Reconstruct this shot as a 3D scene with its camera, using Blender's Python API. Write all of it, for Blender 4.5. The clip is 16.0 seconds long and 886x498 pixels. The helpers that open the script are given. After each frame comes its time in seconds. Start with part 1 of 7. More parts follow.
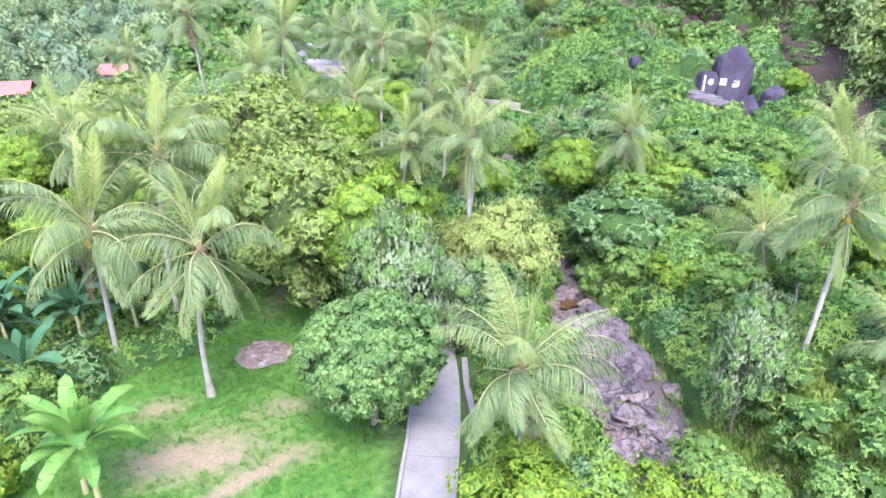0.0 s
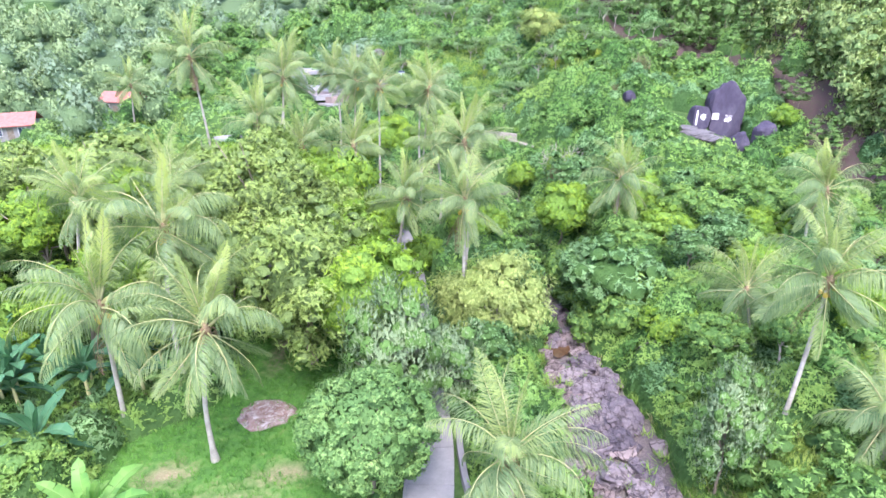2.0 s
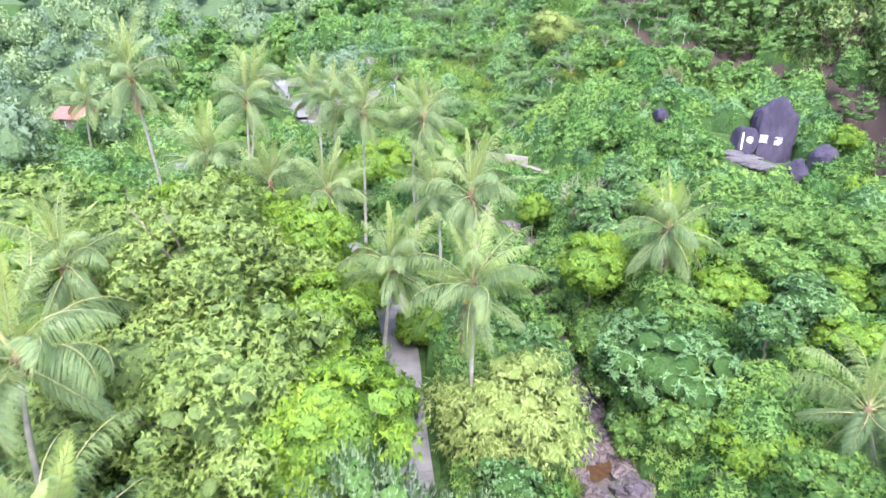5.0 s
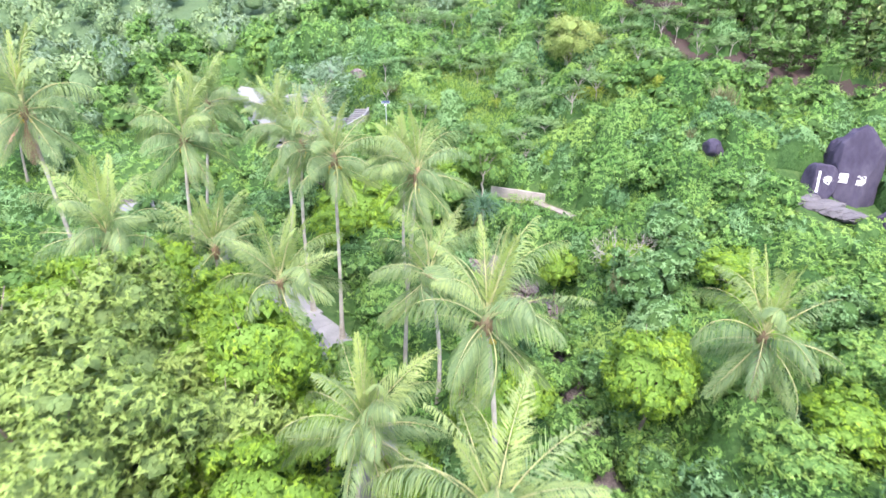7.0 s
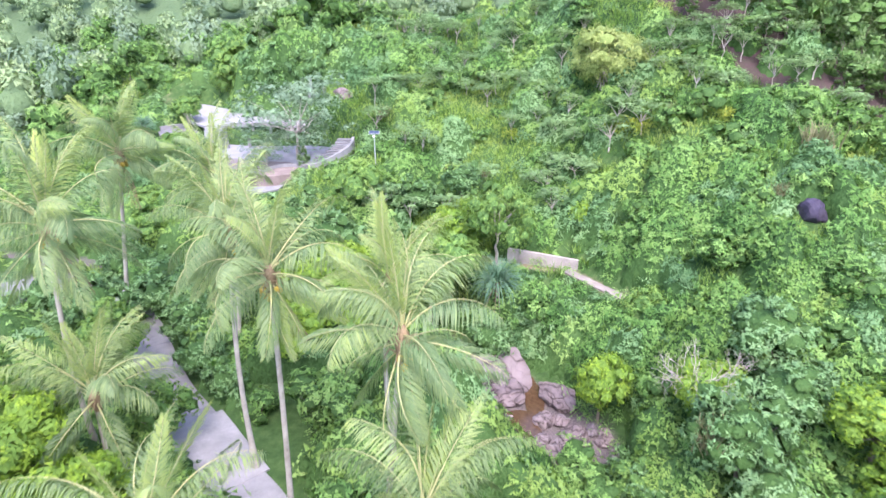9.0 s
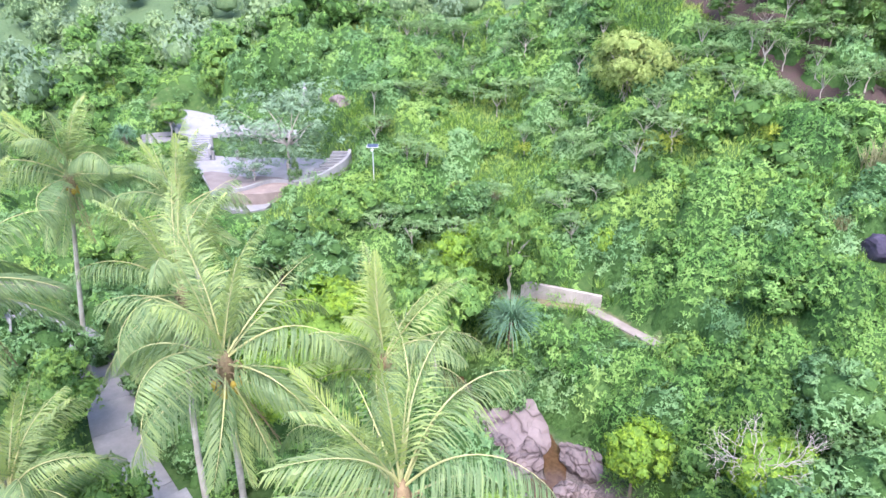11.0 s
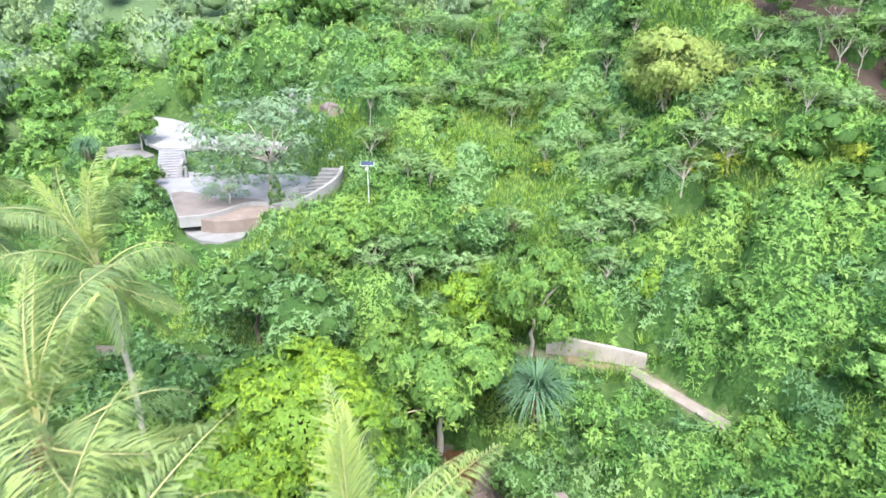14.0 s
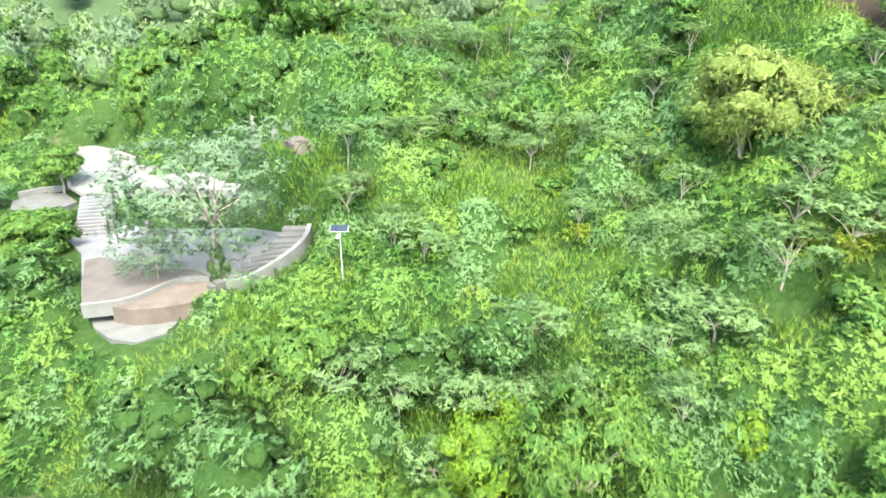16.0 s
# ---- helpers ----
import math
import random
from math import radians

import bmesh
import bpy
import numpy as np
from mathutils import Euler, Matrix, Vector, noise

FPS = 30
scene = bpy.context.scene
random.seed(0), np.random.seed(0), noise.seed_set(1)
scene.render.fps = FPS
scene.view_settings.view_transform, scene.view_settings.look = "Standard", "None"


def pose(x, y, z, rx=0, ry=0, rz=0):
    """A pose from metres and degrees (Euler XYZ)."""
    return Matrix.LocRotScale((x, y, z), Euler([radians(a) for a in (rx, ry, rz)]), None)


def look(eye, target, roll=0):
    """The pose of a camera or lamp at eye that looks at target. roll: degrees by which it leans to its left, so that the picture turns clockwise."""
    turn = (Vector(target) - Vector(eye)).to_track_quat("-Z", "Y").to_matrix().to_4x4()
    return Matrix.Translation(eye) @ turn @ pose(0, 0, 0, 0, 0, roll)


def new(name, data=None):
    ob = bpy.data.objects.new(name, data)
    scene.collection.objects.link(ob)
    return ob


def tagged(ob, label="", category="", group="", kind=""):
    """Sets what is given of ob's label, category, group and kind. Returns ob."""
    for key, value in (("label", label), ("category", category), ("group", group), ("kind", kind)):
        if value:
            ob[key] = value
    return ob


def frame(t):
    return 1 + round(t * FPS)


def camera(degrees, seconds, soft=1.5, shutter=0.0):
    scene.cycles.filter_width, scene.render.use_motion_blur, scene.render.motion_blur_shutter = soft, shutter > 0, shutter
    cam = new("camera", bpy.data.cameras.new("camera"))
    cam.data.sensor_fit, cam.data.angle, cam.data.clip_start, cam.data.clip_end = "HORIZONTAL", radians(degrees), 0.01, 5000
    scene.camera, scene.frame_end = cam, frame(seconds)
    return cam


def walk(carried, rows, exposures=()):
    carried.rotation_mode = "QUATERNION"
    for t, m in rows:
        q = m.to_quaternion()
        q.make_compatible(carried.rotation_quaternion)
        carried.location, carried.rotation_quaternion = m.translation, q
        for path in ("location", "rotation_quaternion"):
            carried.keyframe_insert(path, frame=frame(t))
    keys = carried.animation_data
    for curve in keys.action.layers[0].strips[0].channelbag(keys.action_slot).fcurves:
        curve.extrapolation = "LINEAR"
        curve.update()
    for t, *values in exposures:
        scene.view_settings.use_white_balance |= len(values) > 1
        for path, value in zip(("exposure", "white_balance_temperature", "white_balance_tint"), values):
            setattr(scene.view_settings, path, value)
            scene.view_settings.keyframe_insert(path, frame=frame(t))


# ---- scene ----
cam = camera(71.3, 16.0, shutter=0.34)
METRES, EYE, TILT, LEAN, TURN = 80.0, 26.0, -23.5, 0.0, 0.0
ROWS = [
    (0.0, 0.0, 0.0, 0.0, -0.0, 0.0, 0.0),
    (0.5, 0.0008, -0.007, 0.0171, 0.01, 0.08, 0.01),
    (1.0, 0.0021, -0.0144, 0.0343, 0.0, 0.13, 0.0),
    (1.5, 0.0034, -0.0195, 0.0458, 0.01, 0.22, 0.02),
    (2.0, 0.0041, -0.0185, 0.0494, 0.01, 0.23, 0.07),
    (2.5, 0.0046, -0.0072, 0.0545, 0.01, 0.25, 0.13),
    (3.0, 0.0043, 0.0123, 0.0622, 0.0, 0.27, 0.16),
    (3.5, 0.0041, 0.0376, 0.0728, 0.01, 0.26, 0.23),
    (4.0, 0.004, 0.0678, 0.0862, 0.02, 0.24, 0.28),
    (6.5, 0.0049, 0.2687, 0.1765, -0.05, 0.13, 0.39),
    (7.0, 0.0048, 0.3152, 0.1972, -0.03, 0.09, 0.38),
    (7.5, 0.0041, 0.3635, 0.2181, -0.05, 0.08, 0.32),
    (8.0, 0.0038, 0.413, 0.2397, -0.05, 0.08, 0.32),
    (8.5, 0.0033, 0.463, 0.2611, -0.05, 0.07, 0.27),
    (9.0, 0.003, 0.5088, 0.2832, -0.03, 0.08, 0.16),
    (9.5, 0.0016, 0.5433, 0.2986, -0.05, 0.09, 0.02),
    (10.0, 0.0005, 0.5652, 0.3086, -0.06, 0.08, -0.12),
    (12.5, -0.0046, 0.6096, 0.317, 0.2, 0.05, -0.37),
    (13.0, -0.0051, 0.6316, 0.3247, 0.26, 0.07, -0.36),
    (13.5, -0.0051, 0.6593, 0.3358, 0.31, 0.09, -0.33),
    (14.0, -0.0057, 0.6909, 0.3497, 0.32, 0.05, -0.3),
    (14.5, -0.0059, 0.7264, 0.3653, 0.32, 0.04, -0.28),
    (15.0, -0.0058, 0.7658, 0.3819, 0.32, 0.1, -0.27),
    (15.5, -0.0062, 0.8075, 0.4, 0.29, 0.07, -0.23),
    (16.0, -0.0063, 0.8501, 0.4198, 0.29, 0.03, -0.25),
]
walk(cam, [(t, pose(0, 0, EYE, TILT, LEAN, TURN) @ pose(METRES * x, METRES * y, METRES * z, 90 + pitch, roll, yaw)) for t, x, y, z, yaw, pitch, roll in ROWS],
     [(0.0, 2.16, 5850, 25), (4.0, 2.16, 5900, 20), (7.5, 2.14, 6200, 19), (9.0, 2.07, 5950, 27), (10.0, 2.05, 5950, 24), (12.5, 2.07, 6000, 16), (14.0, 2.09, 6500, 7), (15.0, 2.18, 6750, 2), (16.0, 2.16, 7150, -3)])


# ground form
PATH = [(2.5, 95.6, 8.7), (6.0, 94.2, 8.3), (11.2, 92.6, 8.3), (12.9, 89.6, 8.3), (15.1, 86.2, 8.5), (18.0, 82.4, 8.8)]
CREEK = [(16.0, 0.0, 0.6), (13.0, 22.0, 1.0), (11.5, 36.0, 1.4), (10.2, 52.0, 2.0), (10.0, 66.0, 2.6), (8.6, 77.5, 2.8), (5.8, 83.0, 3.1), (1.5, 88.8, 3.6), (-3.7, 92.3, 4.0), (-16.0, 97.0, 5.5), (-50.0, 101.0, 7.0)]


def ramp(v, a, b):
    s = np.clip((v - a) / (b - a), 0.0, 1.0)
    return s * s * (3 - 2 * s)


def soft(v, k=2.0):
    return 0.5 * (v + np.sqrt(v * v + k * k))


def creek_at(x, y):
    """Distance from the creek's middle line, and the bed's height there."""
    best, bed = np.full(np.shape(x), 1e9), np.zeros(np.shape(x))
    for (ax, ay, az), (bx, by, bz) in zip(CREEK[:-1], CREEK[1:]):
        dx, dy = bx - ax, by - ay
        s = np.clip(((x - ax) * dx + (y - ay) * dy) / (dx * dx + dy * dy), 0, 1)
        d = np.hypot(x - ax - s * dx, y - ay - s * dy)
        bed = np.where(d < best, az + s * (bz - az), bed)
        best = np.minimum(best, d)
    return best, bed


def ground(x, y):
    """The land's height: a terrace, a creek, a hillside ahead and a wooded spur on the right."""
    x, y = np.asarray(x, float), np.asarray(y, float)
    z = 4.4 + 0.045 * soft(y - 30.0, 6) + 0.6 * np.sin(x * 0.11 + 1.3) * np.sin(y * 0.09)
    foot = 97.0 - 31.0 * ramp(x, 1.0, 28.0) + 5.0 * np.exp(-((x - 13.0) / 6.0) ** 2) + 9.0 * np.exp(-((x - 43.0) / 7.0) ** 2) + 26.0 * ramp(-x, 20.0, 46.0)
    slope = 0.38 - 0.04 * ramp(-x, 0.0, 30.0)
    z = z + slope * soft(y - foot, 5.0) * (1 - 0.62 * ramp(y, 128.0, 165.0))
    z = z + 0.42 * soft(x - 46.0 - 0.05 * y, 4.0) * ramp(y, 20, 70)
    z = z + 0.28 * soft(y - 175.0, 20.0)
    z = z + 0.4 * np.sin(x * 0.23 + y * 0.17) * ramp(y, 60, 100) + 0.35 * np.sin(x * 0.61 - y * 0.37) * ramp(y, 60, 100)
    # level yard of the shrine
    for cx, cy, rx, ry, level in ((-33.5, 130.5, 5.5, 6.5, 14.3), (-24.0, 125.0, 9.5, 5.0, 14.3), (-15.4, 125.8, 3.2, 1.8, 17.1)):
        yard = 1 - ramp(np.hypot((x - cx) / rx, (y - cy) / ry), 0.88, 1.25)
        z = z + (level - z) * yard
    yard = 1 - ramp(np.hypot((x + 33.0) / 4.5, (y - 121.0) / 3.0), 0.8, 1.3)
    z = z + (13.4 - z) * yard
    yard = 1 - ramp(np.hypot((x + 27.8) / 3.2, (y - 118.4) / 2.3), 0.8, 1.3)
    z = z + (12.5 - z) * yard
    yard = 1 - ramp(np.hypot((x + 18.8) / 10.2, (y - 113.6) / 8.0), 0.88, 1.1)
    z = z + (12.45 - z) * yard
    yard = 1 - ramp(np.hypot((x + 18.6) / 3.6, (y - 106.4) / 1.9), 0.8, 1.4)
    z = z + (11.25 - z) * yard
    d, bed = creek_at(x, y)
    half = 2.2 + 2.0 * np.exp(-((y - 33.0) / 10.0) ** 2) + 1.0 * np.exp(-((y - 80.0) / 5.0) ** 2)
    carve = ramp(d, half * 0.75, half + 4.5)
    z = bed + (z - bed) * carve
    for (ax, ay, az), (bx, by, bz) in zip(PATH[:-1], PATH[1:]):
        dx, dy = bx - ax, by - ay
        s = np.clip(((x - ax) * dx + (y - ay) * dy) / (dx * dx + dy * dy), 0, 1)
        w = 1 - ramp(np.hypot(x - ax - s * dx, y - ay - s * dy), 0.6, 1.8)
        z = z + (az + s * (bz - az) - z) * w
    return z
# end of ground form


# ---- world and sun ----
SUN_UP, SUN_TURN = 60.0, 176.0
world = bpy.data.worlds.new("sky")
scene.world = world
world.use_nodes = True
wn = world.node_tree.nodes
sky = wn.new("ShaderNodeTexSky")
sky.sky_type = "NISHITA"
sky.sun_disc = False
sky.sun_elevation, sky.sun_rotation = radians(SUN_UP), radians(SUN_TURN)
sky.dust_density, sky.air_density = 3.0, 1.2
world.node_tree.links.new(sky.outputs[0], wn["Background"].inputs[0])
wn["Background"].inputs[1].default_value = 0.15
sun = new("sun", bpy.data.lights.new("sun", "SUN"))
sun.data.energy, sun.data.angle, sun.data.color = 1.02, radians(26), (1.0, 0.95, 0.86)
a, e = radians(SUN_TURN), radians(SUN_UP)
sun.matrix_world = look((0, 0, 80), (-80 * math.sin(a) * math.cos(e), -80 * math.cos(a) * math.cos(e), 80 - 80 * math.sin(e)))

# ---- materials ----


def node_mat(name):
    m = bpy.data.materials.new(name)
    m.use_nodes = True
    return m, m.node_tree.nodes, m.node_tree.links, m.node_tree.nodes["Principled BSDF"]


def ramp_node(ns, ls, source, stops):
    r = ns.new("ShaderNodeValToRGB")
    while len(r.color_ramp.elements) < len(stops):
        r.color_ramp.elements.new(0.5)
    for el, (p, c) in zip(r.color_ramp.elements, stops):
        el.position, el.color = p, (*c, 1)
    ls.new(source, r.inputs[0])
    return r.outputs[0]


def noise_node(ns, ls, scale, detail=4.0, rough=0.6, coords="Object"):
    tc, n = ns.new("ShaderNodeTexCoord"), ns.new("ShaderNodeTexNoise")
    n.inputs["Scale"].default_value, n.inputs["Detail"].default_value, n.inputs["Roughness"].default_value = scale, detail, rough
    ls.new(tc.outputs[coords], n.inputs["Vector"])
    return n.outputs["Fac"]


def mixed(ns, ls, fac, a, b, mode="MIX"):
    m = ns.new("ShaderNodeMix")
    m.data_type, m.blend_type = "RGBA", mode
    for socket, value in ((m.inputs[0], fac), (m.inputs[6], a), (m.inputs[7], b)):
        if isinstance(value, (int, float)):
            socket.default_value = value
        elif isinstance(value, tuple):
            socket.default_value = (*value, 1)
        else:
            ls.new(value, socket)
    return m.outputs[2]


def bumped(ns, ls, bsdf, height, strength, distance=0.05):
    b = ns.new("ShaderNodeBump")
    b.inputs["Strength"].default_value, b.inputs["Distance"].default_value = strength, distance
    ls.new(height, b.inputs["Height"])
    ls.new(b.outputs[0], bsdf.inputs["Normal"])


def leaf_mat(name, stops, glow=0.4, rough=0.5, vary=0.12, fleck=0.0, fill=0.6):
    """Leaves: a stored tint picks the green, partly top light put in as colour; whole plants differ a little, and light
    passes through.
    fleck: leaflets a metre, into which each spray of foliage is cut, each with its own green and tilt."""
    m, ns, ls, b = node_mat(name)

    def madd(x, k, y):
        n = ns.new("ShaderNodeMath")
        n.operation = "MULTIPLY_ADD"
        ls.new(x, n.inputs[0])
        n.inputs[1].default_value = k
        if isinstance(y, float):
            n.inputs[2].default_value = y
        else:
            ls.new(y, n.inputs[2])
        return n.outputs[0]

    at = ns.new("ShaderNodeAttribute")
    at.attribute_name = "tint"
    info = ns.new("ShaderNodeObjectInfo")
    geo = ns.new("ShaderNodeNewGeometry")
    wide = ns.new("ShaderNodeTexNoise")
    wide.inputs["Scale"].default_value, wide.inputs["Detail"].default_value = 0.35, 2.0
    ls.new(geo.outputs["Position"], wide.inputs["Vector"])
    own = madd(info.outputs["Random"], vary, at.outputs["Fac"])
    own = madd(wide.outputs["Fac"], 0.4, own)
    shift = -0.2 - vary / 2
    tr = ns.new("ShaderNodeBsdfTranslucent")
    if fleck:
        cells = ns.new("ShaderNodeTexVoronoi")
        cells.inputs["Scale"].default_value = fleck
        stretch = ns.new("ShaderNodeVectorMath")
        stretch.operation = "MULTIPLY"
        ls.new(geo.outputs["Position"], stretch.inputs[0])
        stretch.inputs[1].default_value = (1.0, 1.0, 0.65)
        ls.new(stretch.outputs[0], cells.inputs["Vector"])
        apart = ns.new("ShaderNodeSeparateColor")
        ls.new(cells.outputs["Color"], apart.inputs[0])
        own = madd(apart.outputs[0], 0.24, own)
        shift -= 0.11
        tilt, lean = ns.new("ShaderNodeVectorMath"), ns.new("ShaderNodeVectorMath")
        tilt.operation, lean.operation = "MULTIPLY_ADD", "NORMALIZE"
        ls.new(cells.outputs["Color"], tilt.inputs[0])
        tilt.inputs[1].default_value = (0.9, 0.9, 0.9)
        ls.new(geo.outputs["Normal"], tilt.inputs[2])
        level = ns.new("ShaderNodeVectorMath")
        level.operation = "ADD"
        ls.new(tilt.outputs[0], level.inputs[0])
        level.inputs[1].default_value = (-0.45, -0.45, -0.45)
        ls.new(level.outputs[0], lean.inputs[0])
        ls.new(lean.outputs[0], b.inputs["Normal"])
    stops = stops[:-1] + [(stops[-1][0], tuple(0.4 * a + 0.6 * b_ for a, b_ in zip(stops[-1][1], stops[-2][1])))]
    col = ramp_node(ns, ls, madd(own, 1.0, shift), stops)
    ls.new(col, b.inputs["Base Color"])
    b.inputs["Roughness"].default_value = rough
    b.inputs["Specular IOR Level"].default_value = 0.15
    ls.new(mixed(ns, ls, 1.0, col, (0.97, 1.0, 0.68), "MULTIPLY"), tr.inputs[0])
    mx = ns.new("ShaderNodeMixShader")
    mx.inputs[0].default_value = glow
    ls.new(b.outputs[0], mx.inputs[1])
    ls.new(tr.outputs[0], mx.inputs[2])
    last = mx.outputs[0]
    if fleck and fill < 1:
        gap = ns.new("ShaderNodeMath")
        gap.operation = "GREATER_THAN"
        ls.new(cells.outputs["Distance"], gap.inputs[0])
        gap.inputs[1].default_value = fill
        clear, cut = ns.new("ShaderNodeBsdfTransparent"), ns.new("ShaderNodeMixShader")
        ls.new(gap.outputs[0], cut.inputs[0])
        ls.new(last, cut.inputs[1])
        ls.new(clear.outputs[0], cut.inputs[2])
        last = cut.outputs[0]
    ls.new(last, ns["Material Output"].inputs[0])
    return m


def plain_mat(name, stops, scale=3.0, fine=25.0, rough=0.85, bump=0.4, depth=0.03, coords="Object", spec=0.3, vary=0.0, crack=0.0):
    m, ns, ls, b = node_mat(name)
    n1, n2 = noise_node(ns, ls, scale, 5.0, 0.6, coords), noise_node(ns, ls, fine, 6.0, 0.7, coords)
    f = ns.new("ShaderNodeMath")
    f.operation = "MULTIPLY_ADD"
    ls.new(n2, f.inputs[0])
    f.inputs[1].default_value = 0.4
    ls.new(n1, f.inputs[2])
    g = ns.new("ShaderNodeMath")
    g.operation = "SUBTRACT"
    ls.new(f.outputs[0], g.inputs[0])
    g.inputs[1].default_value = 0.2
    source = g.outputs[0]
    if vary:
        info, h = ns.new("ShaderNodeObjectInfo"), ns.new("ShaderNodeMath")
        h.operation = "MULTIPLY_ADD"
        ls.new(info.outputs["Random"], h.inputs[0])
        h.inputs[1].default_value = vary
        ls.new(source, h.inputs[2])
        source = h.outputs[0]
    col, height = ramp_node(ns, ls, source, stops), f.outputs[0]
    if crack:
        tc, bend, vor = ns.new("ShaderNodeTexCoord"), ns.new("ShaderNodeVectorMath"), ns.new("ShaderNodeTexVoronoi")
        bend.operation = "ADD"
        warp = ns.new("ShaderNodeTexNoise")
        warp.inputs["Scale"].default_value = crack * 1.5
        ls.new(tc.outputs[coords], warp.inputs["Vector"])
        ls.new(tc.outputs[coords], bend.inputs[0])
        ls.new(warp.outputs["Color"], bend.inputs[1])
        vor.feature = "DISTANCE_TO_EDGE"
        vor.inputs["Scale"].default_value = crack
        grain = ns.new("ShaderNodeVectorMath")
        grain.operation = "MULTIPLY"
        ls.new(bend.outputs[0], grain.inputs[0])
        grain.inputs[1].default_value = (1.9, 0.55, 1.2)
        ls.new(grain.outputs[0], vor.inputs["Vector"])
        seam = ramp_node(ns, ls, vor.outputs["Distance"], [(0.0, (0.34, 0.32, 0.31)), (0.035, (0.8, 0.79, 0.78)), (0.10, (1, 1, 1))])
        col = mixed(ns, ls, 1.0, col, seam, "MULTIPLY")
        cut = ns.new("ShaderNodeMath")
        cut.operation = "MULTIPLY_ADD"
        ls.new(seam, cut.inputs[0])
        cut.inputs[1].default_value = 1.2
        ls.new(height, cut.inputs[2])
        height = cut.outputs[0]
    ls.new(col, b.inputs["Base Color"])
    b.inputs["Roughness"].default_value, b.inputs["Specular IOR Level"].default_value = rough, spec
    bumped(ns, ls, b, height, bump, depth)
    return m


FROND = leaf_mat("palm leaf", [(0.0, (0.08, 0.165, 0.07)), (0.4, (0.22, 0.31, 0.15)), (0.7, (0.36, 0.45, 0.17)), (1.0, (0.52, 0.58, 0.11))], 0.38, 0.33, 0.15)
FROND_DRY = leaf_mat("dry palm leaf", [(0.0, (0.19, 0.13, 0.085)), (1.0, (0.42, 0.32, 0.22))], 0.2, 0.7)
RACHIS = plain_mat("palm rib", [(0.2, (0.34, 0.36, 0.14)), (0.8, (0.50, 0.47, 0.24))], 6, 40, 0.5, 0.1)
PALM_BARK = plain_mat("palm bark", [(0.2, (0.22, 0.20, 0.17)), (0.55, (0.39, 0.365, 0.32)), (0.85, (0.52, 0.49, 0.44))], 1.5, 9, 0.9, 0.8, 0.04)
FIBRE = plain_mat("palm fibre", [(0.2, (0.15, 0.10, 0.06)), (0.8, (0.36, 0.27, 0.16))], 8, 40, 0.95, 0.8)
NUT = plain_mat("coconut husk", [(0.2, (0.38, 0.26, 0.05)), (0.8, (0.60, 0.44, 0.08))], 5, 30, 0.5, 0.1, vary=0.2)
BARK = plain_mat("tree bark", [(0.2, (0.10, 0.08, 0.06)), (0.6, (0.24, 0.20, 0.16)), (0.9, (0.40, 0.36, 0.31))], 3, 18, 0.9, 0.8, 0.05)
PALE_BARK = plain_mat("pale bark", [(0.2, (0.30, 0.25, 0.21)), (0.8, (0.58, 0.53, 0.48))], 3, 18, 0.85, 0.5)
LEAF_DENSE = leaf_mat("rich green leaf", [(0.0, (0.08, 0.19, 0.06)), (0.5, (0.20, 0.36, 0.11)), (1.0, (0.42, 0.53, 0.20))], 0.25, 0.4, fleck=9.0, fill=0.62)
# Crown insides use darkened copies of the leaf greens: inner shade put into colour.
LEAF_DENSE_SHADE = leaf_mat("inner rich foliage", [(0.0, (0.05, 0.12, 0.035)), (0.5, (0.10, 0.20, 0.06)), (1.0, (0.18, 0.29, 0.09))], 0.15, 0.6, 0.1, fleck=8.0, fill=0.7)
LEAF_MANGO = leaf_mat("grey green leaf", [(0.0, (0.17, 0.27, 0.075)), (0.5, (0.30, 0.41, 0.11)), (1.0, (0.44, 0.52, 0.14))], 0.28, 0.45, fleck=9.0, fill=0.72, vary=0.3)
LEAF_MANGO_SHADE = leaf_mat("inner grey green foliage", [(0.0, (0.10, 0.16, 0.05)), (0.5, (0.155, 0.23, 0.072)), (1.0, (0.22, 0.30, 0.10))], 0.15, 0.6, 0.1, fleck=8.0, fill=0.8)
LEAF_FLUSH_SHADE = leaf_mat("inner yellow green foliage", [(0.0, (0.09, 0.19, 0.03)), (0.5, (0.17, 0.30, 0.05)), (1.0, (0.28, 0.40, 0.08))], 0.2, 0.6, 0.1, fleck=9.0, fill=0.7)
LEAF_FLUSH = leaf_mat("young yellow green leaf", [(0.0, (0.12, 0.25, 0.03)), (0.5, (0.29, 0.45, 0.05)), (1.0, (0.45, 0.54, 0.09))], 0.38, 0.42, fleck=8.5, fill=0.62)
LEAF_PLUME = leaf_mat("silvery feathery leaf", [(0.0, (0.15, 0.25, 0.13)), (0.5, (0.28, 0.39, 0.21)), (1.0, (0.46, 0.51, 0.28))], 0.3, 0.55, fleck=10.0, fill=0.58)
LEAF_OPEN = leaf_mat("dusty grey green leaf", [(0.0, (0.13, 0.23, 0.14)), (0.5, (0.25, 0.37, 0.23)), (1.0, (0.38, 0.48, 0.31))], 0.25, 0.55, fleck=10.0, fill=0.58)
LEAF_LIGHT = leaf_mat("light green leaf", [(0.0, (0.10, 0.22, 0.05)), (0.5, (0.25, 0.41, 0.095)), (1.0, (0.38, 0.49, 0.15))], 0.35, 0.45, fleck=8.5, fill=0.6)
LEAF_ACACIA_SHADE = leaf_mat("inner plantation foliage", [(0.0, (0.08, 0.15, 0.05)), (0.5, (0.14, 0.23, 0.08)), (1.0, (0.22, 0.32, 0.12))], 0.2, 0.6, 0.1, fleck=6.0, fill=0.8)
